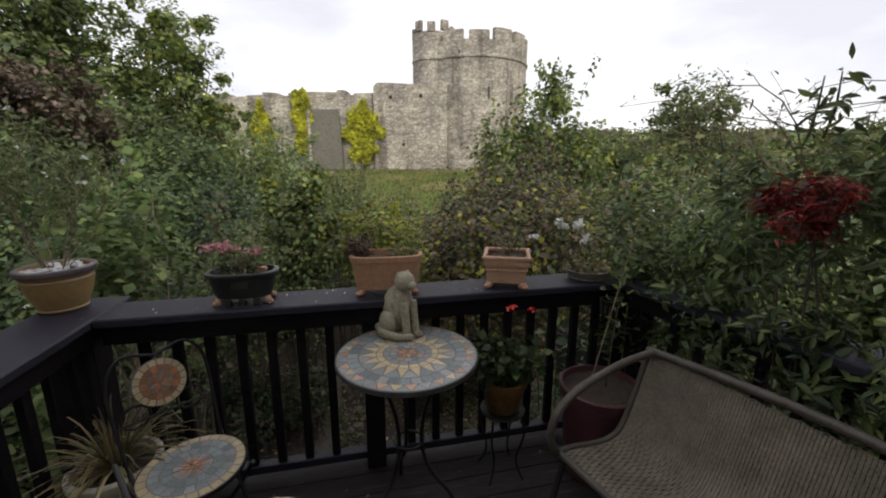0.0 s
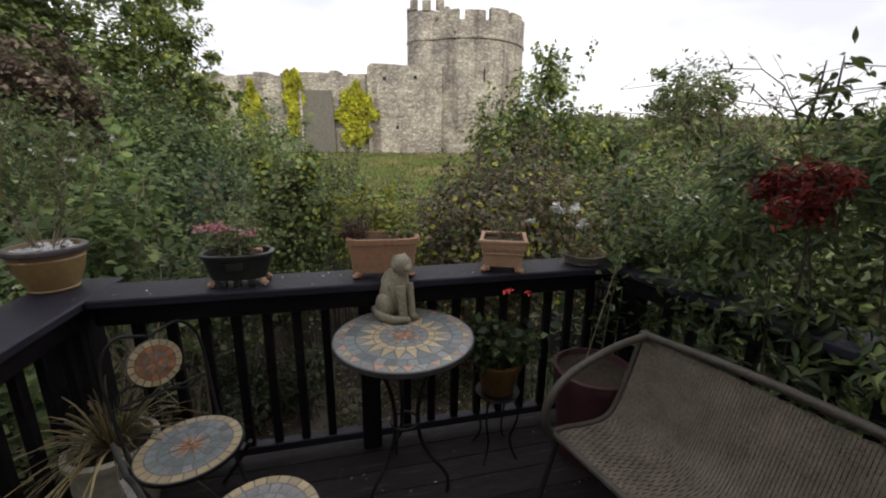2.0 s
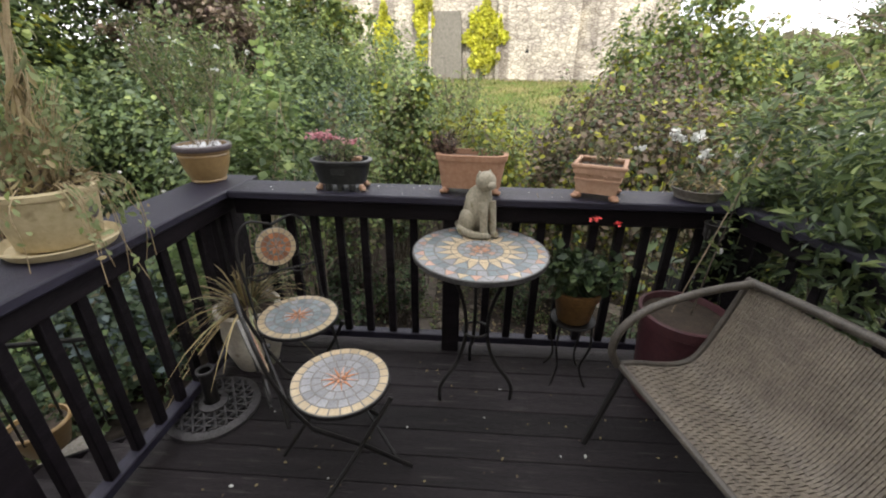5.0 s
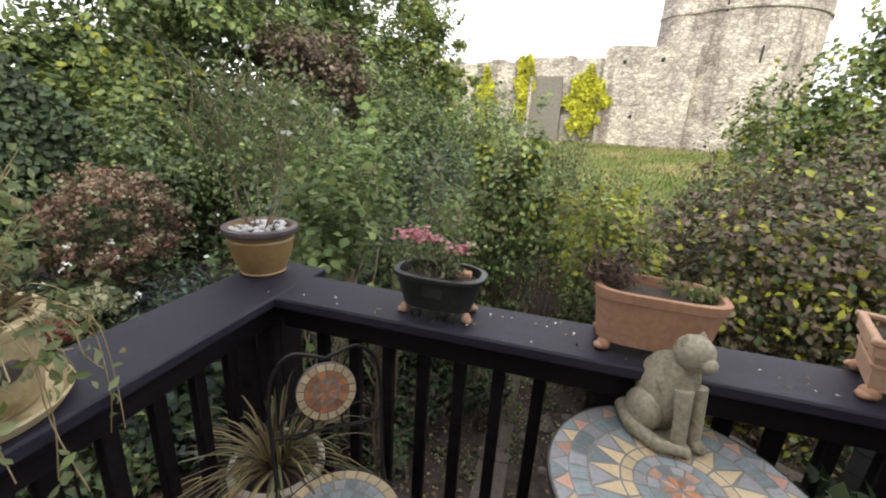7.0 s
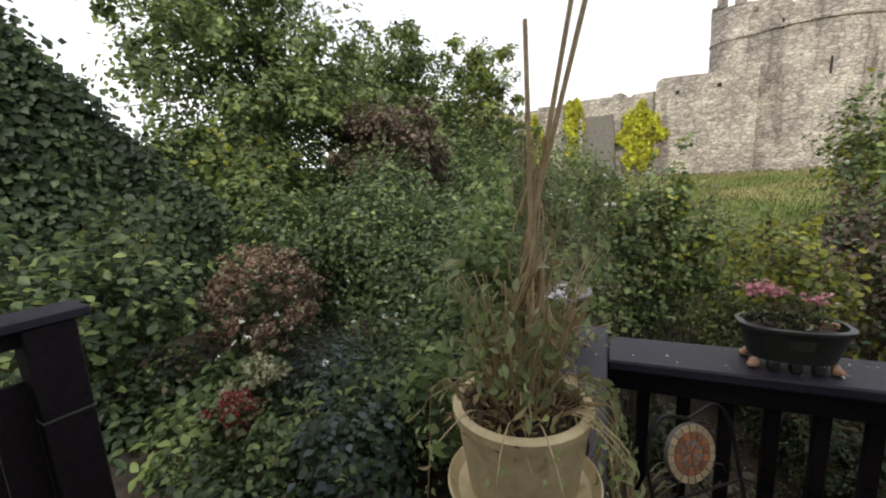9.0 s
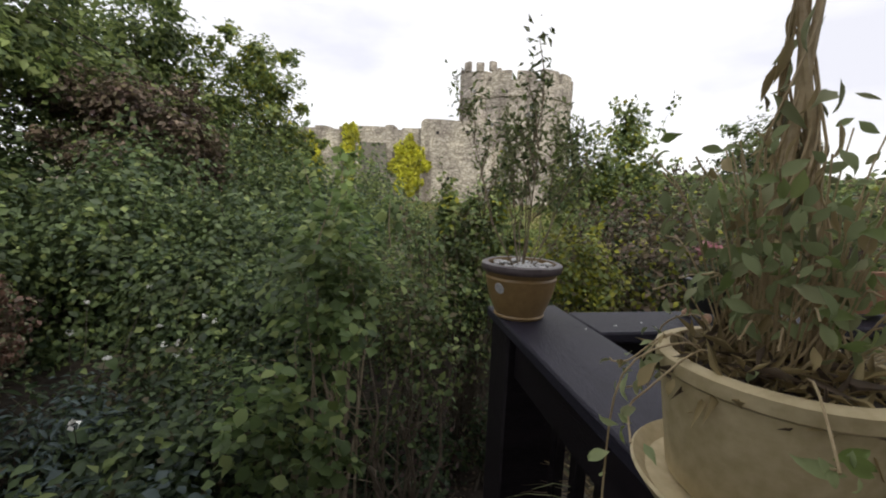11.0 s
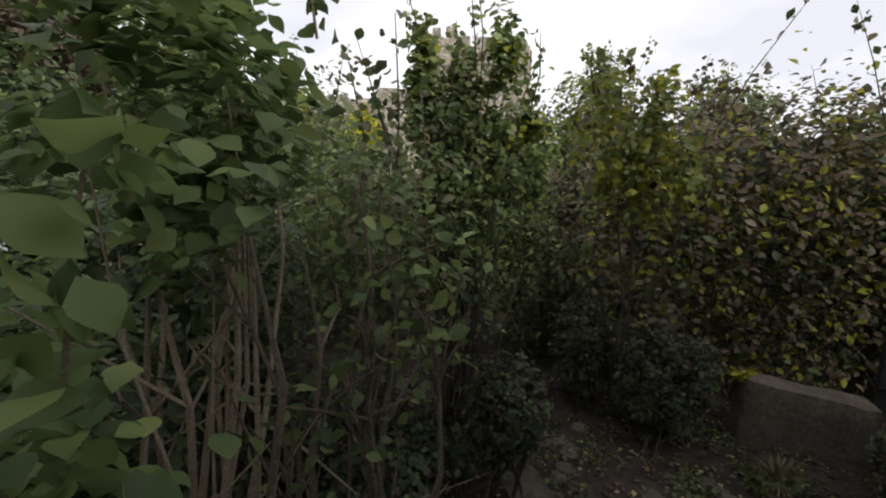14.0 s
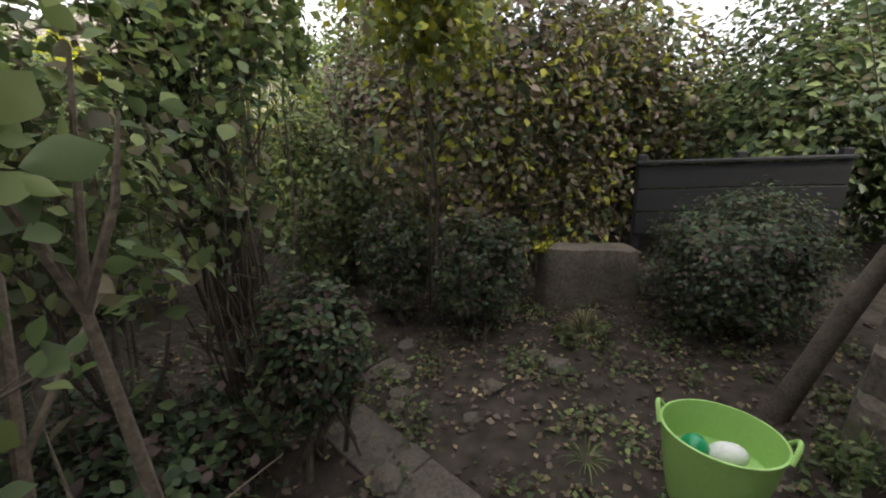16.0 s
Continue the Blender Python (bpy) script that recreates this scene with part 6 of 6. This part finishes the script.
def tendrils():
    s = thing("vine_tendrils", "long bare tendrils arching against the sky", "climbing plant", pose(*on_right(0.9, 0.5, 1.25)))
    rng = random.Random(77)
    g, pts, nr = Geo(), [], []
    for i in range(24):
        x0 = rng.uniform(-1.0, 0.5)
        b = Vector(on_right(0.9 + x0, 0.45 + rng.uniform(-0.1, 0.3), 1.4)) - s.matrix_world.translation
        d = Vector((rng.gauss(-0.3, 0.35), rng.gauss(0.25, 0.3), 1))
        h = rng.uniform(0.55, 1.15)
        ch = [b]
        bend = rng.uniform(-0.55, 0.25)
        for k in range(1, 8):
            f = k / 7
            ch.append(b + d * h * f * (1 - 0.25 * f) + Vector((bend * (f ** 2.5) * h, 0, -0.3 * h * f ** 3)) + Vector((rng.gauss(0, 0.012), rng.gauss(0, 0.012), rng.gauss(0, 0.01))))
        g.tube(ch, [0.0042, 0.0038, 0.0034, 0.003, 0.0026, 0.0022, 0.0018, 0.0012], 5)
        for c in ch[2:]:
            e = c + Vector((rng.gauss(0, 0.07), rng.gauss(0, 0.05), rng.gauss(0.03, 0.05)))
            g.tube([c, c.lerp(e, 0.5) + Vector((0, 0, 0.01)), e], [0.0015, 0.0012, 0.0008], 4)
            for j in range(3):
                pts.append(c.lerp(e, rng.random()) + Vector((rng.gauss(0, 0.012), rng.gauss(0, 0.012), rng.gauss(0, 0.012))))
                nr.append((rng.gauss(0, 1), rng.gauss(0, 1), rng.gauss(0, 0.6)))
    part("stem_tangle", g, TWIG, s)
    sprig_leaves(s, pts, nr, 0.03, [L_OLIVE, L_MID, L_STRAW], [0.3, 0.4, 0.3], 78, 0.14)


tendrils()
shrub("red_maple", "dark red Japanese maple among the climber", "maple", [(*on_right(0.80, 0.0, 1.50), 0.10, 0.10, 0.06), (*on_right(0.67, 0.02, 1.47), 0.08, 0.08, 0.05), (*on_right(0.75, 0.0, 1.41), 0.09, 0.09, 0.06)], 1900, 0.030, [L_RED, L_PURPLE], [0.75, 0.25], 281, 0.15, True, stems=5, base=on_right(0.9, 0.45, -1.65), stem_r=0.008)


def flower_heads(name, label, base, spots, n, r, size, mat, leafs, seed, stem=True, group=""):
    s = thing(name, label, "flower", pose(*base), group)
    rng = random.Random(seed)
    g, fl, fn, lf, ln = Geo(), [], [], [], []
    for x, y, z in spots:
        e = Vector((x, y, z)) - Vector(base)
        p = Vector((rng.gauss(0, 0.06), rng.gauss(0, 0.06), 0))
        g.tube([p, p.lerp(e, 0.5) + Vector((rng.gauss(0, 0.03), rng.gauss(0, 0.03), 0.03)), e], [0.005, 0.004, 0.002], 5)
        for j in range(n):
            d = Vector((rng.gauss(0, 1), rng.gauss(0, 1), rng.gauss(0, 1))).normalized()
            fl.append(e + d * r * rng.uniform(0.75, 1.0) * (1.0 if d.z > -0.3 else 0.6))
            fn.append(d + Vector((rng.gauss(0, 0.4), rng.gauss(0, 0.4), rng.gauss(0, 0.4))))
        for j in range(leafs):
            q = p.lerp(e, rng.uniform(0.35, 0.95))
            lf.append(q + Vector((rng.gauss(0, 0.07), rng.gauss(0, 0.07), rng.gauss(0, 0.05))))
            ln.append((rng.gauss(0, 0.6), rng.gauss(0, 0.6), 1))
    tagged(part("stem_tangle", g, BARK, s), kind="stuff")
    tagged(part("bloom", leaf_mesh("bloom", np.array(fl), np.array(fn), size, mat if isinstance(mat, list) else [mat], [1] * (len(mat) if isinstance(mat, list) else 1), np.random.default_rng(seed), 0.45), None, s, "clustered flower heads"), kind="stuff")
    sprig_leaves(s, lf, ln, 0.10, [L_MID, L_OLIVE, L_DARK], [0.5, 0.2, 0.3], seed, 0.36, True)


rg4 = random.Random(4)
def dome(cx, cy, cz, rx, ry, rz, n):
    """Spots over the upper surface of a rounded bush."""
    out = []
    for _ in range(n):
        d = Vector((rg4.gauss(0, 1), rg4.gauss(0, 1), rg4.gauss(0.25, 0.9))).normalized()
        f = rg4.uniform(0.8, 1.05)
        out.append((cx + d.x * rx * f, cy + d.y * ry * f, cz + d.z * rz * f))
    return out


flower_heads("hydrangea", "faded pinkish-brown hydrangea heads on a large bush", (-6.45, 3.2, -1.2), dome(-6.45, 3.2, -0.02, 0.82, 0.8, 0.74, 135), 60, 0.12, 0.05, [L_DUSTY, L_DUSTY, L_DUSTY, L_BROWN, L_CREAM], 9, 301)
flower_heads("hydrangea", "pale cream-green hydrangea heads in a low bush", (-5.5, 2.52, -1.2), dome(-5.5, 2.52, -0.62, 0.42, 0.36, 0.16, 20), 70, 0.105, 0.05, [L_CREAM], 18, 302)
flower_heads("sedum_border", "low plant with crimson flower heads by the path", (-5.1, 2.08, -1.25), dome(-5.1, 2.08, -0.74, 0.30, 0.26, 0.16, 22), 60, 0.075, 0.036, [L_RED, L_RED, L_DUSTY, L_DUSTY], 26, 303)
flower_heads("phlox", "white flowering stems behind the railing", (1.15, 3.3, -1.65), [(1.05 + rg4.gauss(0, 0.10), 3.05 + rg4.gauss(0, 0.06), 1.16 + rg4.uniform(-0.05, 0.09)) for _ in range(9)], 14, 0.022, 0.028, [L_WHITE], 12, 304)
flower_heads("phlox", "white flowers among the side climber", (2.3, 3.4, -1.65), [(2.2 + rg4.gauss(0, 0.3), 3.4 + rg4.gauss(0, 0.3), 1.2 + rg4.uniform(-0.2, 0.2)) for _ in range(8)], 12, 0.025, 0.03, [L_WHITE], 20, 305)
shrub("border_plants", "mixed low border plants below the railing", "plants", [(-4.2, 2.9, -1.0, 0.7, 0.7, 0.45), (-3.4, 2.2, -1.2, 0.6, 0.7, 0.45), (-4.1, 4.2, -0.9, 0.8, 0.8, 0.6), (-3.4, 3.6, -0.8, 0.6, 0.7, 0.7), (-5.2, 3.9, -0.9, 0.8, 0.8, 0.5), (-3.5, 5.2, -0.6, 0.7, 0.7, 0.8), (-6.6, 1.8, -0.8, 0.7, 0.9, 0.5), (-4.4, 1.7, -1.15, 0.6, 0.5, 0.3), (-3.7, 1.7, -1.25, 0.55, 0.5, 0.3), (-4.6, 2.4, -1.1, 0.5, 0.5, 0.35)], 13000, 0.08, [L_MID, L_DARK, L_BRIGHT, L_OLIVE], [0.32, 0.46, 0.1, 0.12], 311, 0.34, stems=30, shoots=16, depth=0.8)
shrub("light_shrub", "light green shrub before the ivy wall", "shrub", [(-7.0, 1.6, 0.3, 0.9, 0.8, 0.9), (-6.4, 0.8, 0.1, 0.7, 0.7, 0.9)], 3600, 0.105, [L_BRIGHT, L_MID, L_DARK], [0.2, 0.35, 0.45], 312, 0.36, True, stems=12, shoots=10)

# low planting that hides the earth of the border
for i, (l, leaf, w, sz, wd) in enumerate((
        ((-5.3, 1.75, -0.95, 0.55, 0.45, 0.30), [L_MID, L_BRIGHT], [0.6, 0.4], 0.11, 0.36),
        ((-4.6, 2.35, -0.95, 0.50, 0.45, 0.32), [L_BRIGHT, L_MID], [0.5, 0.5], 0.09, 0.3),
        ((-5.9, 2.3, -0.85, 0.50, 0.50, 0.35), [L_MID, L_DARK], [0.6, 0.4], 0.12, 0.38),
        ((-4.2, 1.5, -1.05, 0.55, 0.50, 0.32), [L_DARK, L_MID], [0.5, 0.5], 0.08, 0.36),
        ((-3.6, 2.5, -0.85, 0.50, 0.50, 0.42), [L_DARK, L_BLUE], [0.6, 0.4], 0.075, 0.38),
        ((-5.0, 3.3, -0.75, 0.60, 0.55, 0.42), [L_BLUE, L_DARK], [0.6, 0.4], 0.08, 0.16),
        ((-6.2, 1.2, -0.85, 0.60, 0.55, 0.32), [L_DARK, L_MID], [0.7, 0.3], 0.10, 0.34),
        ((-4.1, 3.3, -0.75, 0.50, 0.50, 0.45), [L_MID, L_DARK], [0.5, 0.5], 0.075, 0.36))):
    shrub("border_plant", "leafy low perennial clump in the garden border", "plant", [l, (l[0], l[1], l[2] - 0.25, l[3] * 1.1, l[4] * 1.1, 0.3)], 1900, sz, leaf, w, 330 + i, wd, True, stems=6, group="low plants of the border", depth=0.6, stem_r=0.006, up=1.1)
spiky(pose(-4.75, 2.05, -1.2), 150, 0.75, [L_BRIGHT, L_MID, L_OLIVE], [0.4, 0.4, 0.2], 341, "clump of arching green strap leaves in the border", "strap_plant", 1.1, 0.03)
flower_heads("daisy_plant", "small white daisies scattered through the border", (-5.2, 3.6, -1.2), [(-5.2 + rg4.gauss(0, 0.9), 3.6 + rg4.gauss(0, 0.8), -0.15 + rg4.uniform(-0.3, 0.35)) for _ in range(22)], 9, 0.022, 0.03, [L_WHITE], 5, 342)


def meadow():
    rg = np.random.default_rng(91)
    n = 60000
    x = rg.uniform(-26, 16, n)
    y = 9 + 36 * rg.random(n) ** 1.4
    z = np.array([ground_z(a, b) for a, b in zip(x, y)])
    tall = rg.random(n) < 0.25
    p = np.stack([x, y, z], 1)
    nr = rg.normal(size=(n, 3)) * [1, 1, 0.25]
    tip = np.tile(np.array([[0, 0, 1.0]]), (n, 1)) + 0.15 * rg.normal(size=(n, 3))
    me = leaf_mesh("meadow_grass", p, nr, 0.22, [L_GRASS, L_DRYGRASS], [0.6, 0.4], rg, 0.05, False, tip)
    tagged(new("meadow_grass", me), "rough green and straw-coloured grass on the bank", "grass", kind="stuff")


meadow()

# ---- lower garden ----
def box_ball(x, y, z, rx, ry, rz, seed, label, n=3600):
    return shrub("box_ball", label, "shrub", [(x, y, z, rx, ry, rz), (x, y, z - rz * 0.35, rx * 0.92, ry * 0.92, rz * 0.8), (x + rx * 0.25, y, z + rz * 0.1, rx * 0.8, ry * 0.8, rz * 0.8)], n * 2, 0.038, [L_DARK, L_PURPLE, L_MID, L_OLIVE], [0.45, 0.2, 0.2, 0.15], seed, 0.36, stems=9, base=(x, y, -1.66), group="clipped box bushes", depth=0.35, clump=0.16, stem_r=0.014)


box_ball(-1.46, 4.62, -1.0, 0.25, 0.25, 0.32, 401, "small dark clipped box bush beside the path")
box_ball(-0.10, 5.3, -1.10, 0.34, 0.32, 0.42, 402, "rounded dark clipped box bush on a short stem")
box_ball(-0.55, 5.9, -1.05, 0.28, 0.28, 0.45, 403, "dark clipped bush before the hedge")
box_ball(1.66, 4.38, -1.12, 0.76, 0.5, 0.46, 404, "broad dark box mound before the fence", 9000)

fence = thing("board_fence", "low black board fence behind the box mound", "fence", pose(1.50, 5.22, -1.3, 0, 0, -37), kind="structure")
for i in range(3):
    part("board", Geo().box(0.8, 0, 0.30 + 0.205 * i, 1.6, 0.025, 0.196, 0.005), FENCE_WOOD, fence)
part("capping", Geo().box(0.8, 0, 0.835, 1.64, 0.06, 0.03, 0.006), FENCE_WOOD, fence, "mossy top rail")
for x in (0.03, 0.8, 1.57):
    part("post", Geo().box(x, 0.045, 0.3, 0.07, 0.07, 1.2, 0.005), FENCE_WOOD, fence)

EARTHY_STONE = surface("earthy_weathered_stone", (0.06, 0.048, 0.038), (0.155, 0.130, 0.103), 4, 40, 0.95, bump=0.8, spots=((0.07, 0.075, 0.04), 0.56))


def rough_block(w, d, h, seed, slope=0.0, rough=0.02, m=None):
    """A worn stone block: rounded plan, uneven faces, a top that slopes along x."""
    n, lev = 40, 9
    vs, fs = [], []
    for k in range(lev + 3):
        f = min(1.0, k / lev)
        shrink = (1.0, 0.985, 0.95, 0.80)[max(0, k - lev + 1)] if k >= lev - 1 else 1.0
        shrink -= 0.06 * f
        for i in range(n):
            a = 2 * math.pi * i / n
            c, s = math.cos(a), math.sin(a)
            x = w / 2 * math.copysign(abs(c) ** 0.3, c)
            y = d / 2 * math.copysign(abs(s) ** 0.3, s)
            top = h + slope * x / w
            z = top * f + (0.012 if k > lev + 1 else 0.0) - (0.02 if k == lev - 1 else 0.0)
            nz = Vector((x * 4 + seed, y * 4, z * 4))
            e = rough * (noise.noise(nz) + 0.5 * noise.noise(nz * 3.1))
            ln = max(0.05, math.hypot(x, y))
            vs.append((x * shrink + e * x / ln, y * shrink + e * 1.4 * y / ln, z + 1.6 * e * f))
    for k in range(lev + 2):
        for i in range(n):
            j = (i + 1) % n
            fs.append((k * n + i, k * n + j, (k + 1) * n + j, (k + 1) * n + i))
    fs.append(tuple(range((lev + 2) * n, (lev + 3) * n)))
    if m is not None:
        vs = [tuple(m @ Vector(v)) for v in vs]
    g = Geo()
    g.add(vs, fs)
    return g


wl_ = thing("retaining_wall", "low weathered stone retaining wall by the path", "wall", pose(0.58, 5.30, -1.7, 0, 0, -10), kind="structure")
part("slab", rough_block(1.0, 0.26, 0.54, 7, -0.12, 0.02, pose(0.45, 0.06, 0.0)), EARTHY_STONE, wl_)

PATH_STONE = surface("muddy_path_concrete", (0.055, 0.045, 0.036), (0.12, 0.10, 0.08), 5, 50, 0.95, bump=0.6, spots=((0.05, 0.042, 0.034), 0.58))
pth = thing("garden_path", "narrow concrete path strip through bare earth", "path", pose(-1.05, 4.6, -1.655, 0, 0, 18), kind="structure")
for i in range(6):
    part("slab", Geo().box(-0.20 + 0.008 * (i % 2), -1.8 + 0.612 * i, 0.006, 0.30, 0.606, 0.04, 0.008), PATH_STONE, pth)


def loose_stones():
    rng = random.Random(12)
    me = [Geo().blob((0, 0, 0), (1, 0.8, 0.5), n=9, rings=6, rough=0.5, seed=k).mesh("stone", EARTHY_STONE, 30) for k in range(5)]
    bed = thing("stone_edging", "scattered grey stones edging the earth path", "stones", pose(-0.3, 4.7, -1.65), "", "structure")
    for i in range(36):
        t = rng.random()
        x, y = -0.9 + 1.5 * t + rng.gauss(0, 0.25), 0.35 - 0.5 * t + rng.gauss(0, 0.28)
        s = rng.uniform(0.012, 0.05) if i > 14 else rng.uniform(0.05, 0.10)
        o = part("stone", me[i % 5], None, bed)
        o.matrix_basis = pose(x, y, s * 0.15, 0, 0, rng.uniform(0, 360)) @ Matrix.Diagonal((s, s, s, 1))


loose_stones()
g = Geo().blob((0, 0, 0.16), (0.10, 0.09, 0.17), n=14, rings=9, rough=0.35, seed=2)
g.blob((0.01, -0.01, 0.36), (0.075, 0.07, 0.08), n=12, rings=8, rough=0.3, seed=5)
solid("garden_statue", g, STONE_GREY, "weathered pale stone ornament by the hedge", "statue", pose(-0.66, 6.1, -1.66, 0, 0, 20), smooth=50)


def ground_weeds():
    rg = np.random.default_rng(93)
    n = 5200
    c = np.stack([rg.uniform(-1.6, 1.9, 130), rg.uniform(3.2, 6.0, 130)], 1)
    k = rg.integers(0, 130, n)
    x, y = c[k, 0] + rg.normal(size=n) * 0.06, c[k, 1] + rg.normal(size=n) * 0.06
    p = np.stack([x, y, -1.645 + 0.05 * rg.random(n)], 1)
    nr = rg.normal(size=(n, 3)) * 0.5 + [0, 0, 1]
    tagged(new("ground_weeds", leaf_mesh("ground_weeds", p, nr, 0.035, [L_MID, L_BRIGHT, L_OLIVE, L_BROWN], [0.35, 0.2, 0.2, 0.25], rg, 0.4)), "small weeds and ivy on the earth", "weeds", kind="stuff")
    n = 4200
    p = np.stack([rg.uniform(-2.6, 2.4, n), rg.uniform(2.8, 6.4, n), -1.645 + 0.012 * rg.random(n)], 1)
    nr = rg.normal(size=(n, 3)) * 0.25 + [0, 0, 1]
    tagged(new("fallen_leaves", leaf_mesh("fallen_leaves", p, nr, 0.045, [L_BROWN, L_STRAW, L_PURPLE], [0.55, 0.15, 0.3], rg, 0.36)), "brown fallen leaves littering the earth", "leaf litter", kind="stuff")


ground_weeds()
shrub("ground_ivy", "dark leafy ground cover beneath the old shrubs", "plant", [(-2.2, 4.3, -1.48, 0.5, 0.5, 0.16), (-1.95, 3.75, -1.52, 0.32, 0.4, 0.12), (-2.55, 3.6, -1.42, 0.4, 0.4, 0.2), (-1.9, 4.9, -1.45, 0.35, 0.3, 0.18), (-2.4, 5.0, -1.4, 0.6, 0.5, 0.26), (-2.9, 4.7, -1.35, 0.5, 0.5, 0.3), (-2.3, 4.5, -1.4, 0.45, 0.4, 0.28)], 8500, 0.05, [L_DARK, L_PURPLE, L_MID], [0.55, 0.25, 0.2], 343, 0.36, True, stems=8, base=(-2.1, 4.1, -1.65), stem_r=0.004, depth=0.9)
low_plant("wall_weeds", "low green weeds at the foot of the stone wall", pose(0.45, 4.75, -1.65), 520, 0.22, 0.16, 0.12, [L_MID, L_BRIGHT, L_OLIVE], [0.5, 0.25, 0.25], 0.04, 98)
low_plant("yellow_sprig", "small sprig of yellow leaves above the stone wall", pose(0.62, 5.36, -1.13), 46, 0.10, 0.05, 0.06, [L_LIME, L_YELLOW], [0.6, 0.4], 0.06, 99)
low_plant("path_ferns", "pale green leafy weeds beside the log", pose(0.55, 3.29, -1.65), 520, 0.22, 0.18, 0.26, [L_MID, L_BRIGHT, L_SAGE], [0.5, 0.3, 0.2], 0.05, 100)
spiky(pose(0.55, 4.85, -1.65), 90, 0.36, [L_OLIVE, L_STRAW, L_MID], [0.4, 0.4, 0.2], 95, "tuft of dry strap leaves by the wall", "grass_tuft", 0.9)
spiky(pose(-0.35, 3.95, -1.65), 40, 0.16, [L_BRIGHT, L_MID], [0.6, 0.4], 96, "small grass tuft on the path", "grass_tuft", 0.9)


def tub():
    t = thing("garden_tub", "lime green flexible tub with two handles", "tub", pose(-0.075, 3.53, -1.652, 0, 0, -62))
    prof = [(0.145, 0.0), (0.152, 0.004), (0.172, 0.12), (0.192, 0.26), (0.203, 0.36), (0.209, 0.362), (0.209, 0.372), (0.200, 0.373), (0.188, 0.26), (0.167, 0.12), (0.178, 0.205), (0.170, 0.198), (0.01, 0.195)]
    part("body", Geo().lathe(prof, 44, None, 1.06, 0.88), TUB_GREEN, t)
    for s in (-1, 1):
        pts = [(s * (0.215 + 0.02 * math.sin(math.pi * k / 8)), -0.06 + 0.12 * k / 8, 0.362 + 0.06 * math.sin(math.pi * k / 8)) for k in range(9)]
        part("handle", Geo().tube(pts, 0.0095, 8), TUB_GREEN, t, "looped green handle")
    solid("toy_ball", Geo().blob((0, 0, 0), (0.055, 0.055, 0.055), n=20, rings=14), BALL_GREEN, "glossy green ball lying in the tub", "ball", pose(-0.115, 3.60, -1.652 + 0.252), smooth=80)
    g = Geo().blob((0, 0, 0), (0.05, 0.05, 0.075), n=20, rings=14)
    solid("white_float", g, BALL_WHITE, "white oval float lying in the tub", "ball", pose(-0.04, 3.51, -1.652 + 0.250, 70, 0, 30), smooth=80)


tub()

lg = thing("leaning_log", "rough bark log leaning against the stone steps", "log", pose(0.72, 3.66, -1.65))
part("trunk", Geo().tube([(0.0, 0.0, -0.02), (0.06, -0.07, 0.32), (0.10, -0.14, 0.64), (0.17, -0.22, 0.98)], [0.062, 0.052, 0.048, 0.04], 10), BARK, lg)
ss = thing("stone_steps", "rough reddish stone blocks under the deck edge", "steps", pose(0.86, 3.20, -1.66, 0, 0, 10), kind="structure")
for i in range(3):
    part("block", rough_block(0.8, 0.45, 0.21, 20 + 5 * i, 0.02, 0.022, pose(0.35 + 0.12 * i, 0.0, 0.02 + 0.215 * i)), EARTHY_STONE, ss)

# low pot and hose end beyond the side rail
pot("ochre_pot", "ochre glazed pot with low greenery beside the steps", pose(-2.45, 1.35, -0.72), [(0.10, 0.0), (0.11, 0.01), (0.15, 0.16), (0.16, 0.18), (0.165, 0.20), (0.158, 0.21)], GLAZE_OCHRE)
low_plant("low_herb", "low green herb in the ochre pot", pose(-2.45, 1.35, -0.55), 300, 0.12, 0.12, 0.06, [L_MID, L_DARK], [0.6, 0.4], 0.03, 97)
solid("stone_plinth", Geo().box(0, 0, -0.25, 0.5, 0.5, 0.9, 0.02), STONE_GREY, "rough stone plinth beside the steps", "plinth", pose(-2.45, 1.35, -1.17), "structure")


# ---- small litter on the deck and its rail ----
def litter():
    rg = np.random.default_rng(17)
    n = 190
    p = np.array([tuple(dk(u, v, 0.006) @ Vector((0, 0, 0))) for u, v in zip(rg.uniform(0.1, 2.5, n), rg.uniform(-2.0, 0.0, n))])
    tagged(new("deck_litter", leaf_mesh("deck_litter", p, rg.normal(size=(n, 3)) * 0.2 + [0, 0, 1], 0.017, [L_STRAW, L_BROWN, L_WHITE], [0.5, 0.35, 0.15], rg, 0.3)), "dry leaf scraps and petals on the deck", "leaf litter", kind="stuff")
    n = 60
    p = np.array([tuple(dk(u, v, RZ + 0.003) @ Vector((0, 0, 0))) for u, v in zip(rg.uniform(-0.2, 2.5, n), rg.uniform(0.03, 0.22, n))])
    tagged(new("rail_litter", leaf_mesh("rail_litter", p, rg.normal(size=(n, 3)) * 0.2 + [0, 0, 1], 0.013, [L_STRAW, L_WHITE, L_SAGE], [0.4, 0.35, 0.25], rg, 0.3)), "petals and leaf scraps on the rail cap", "leaf litter", kind="stuff")


litter()
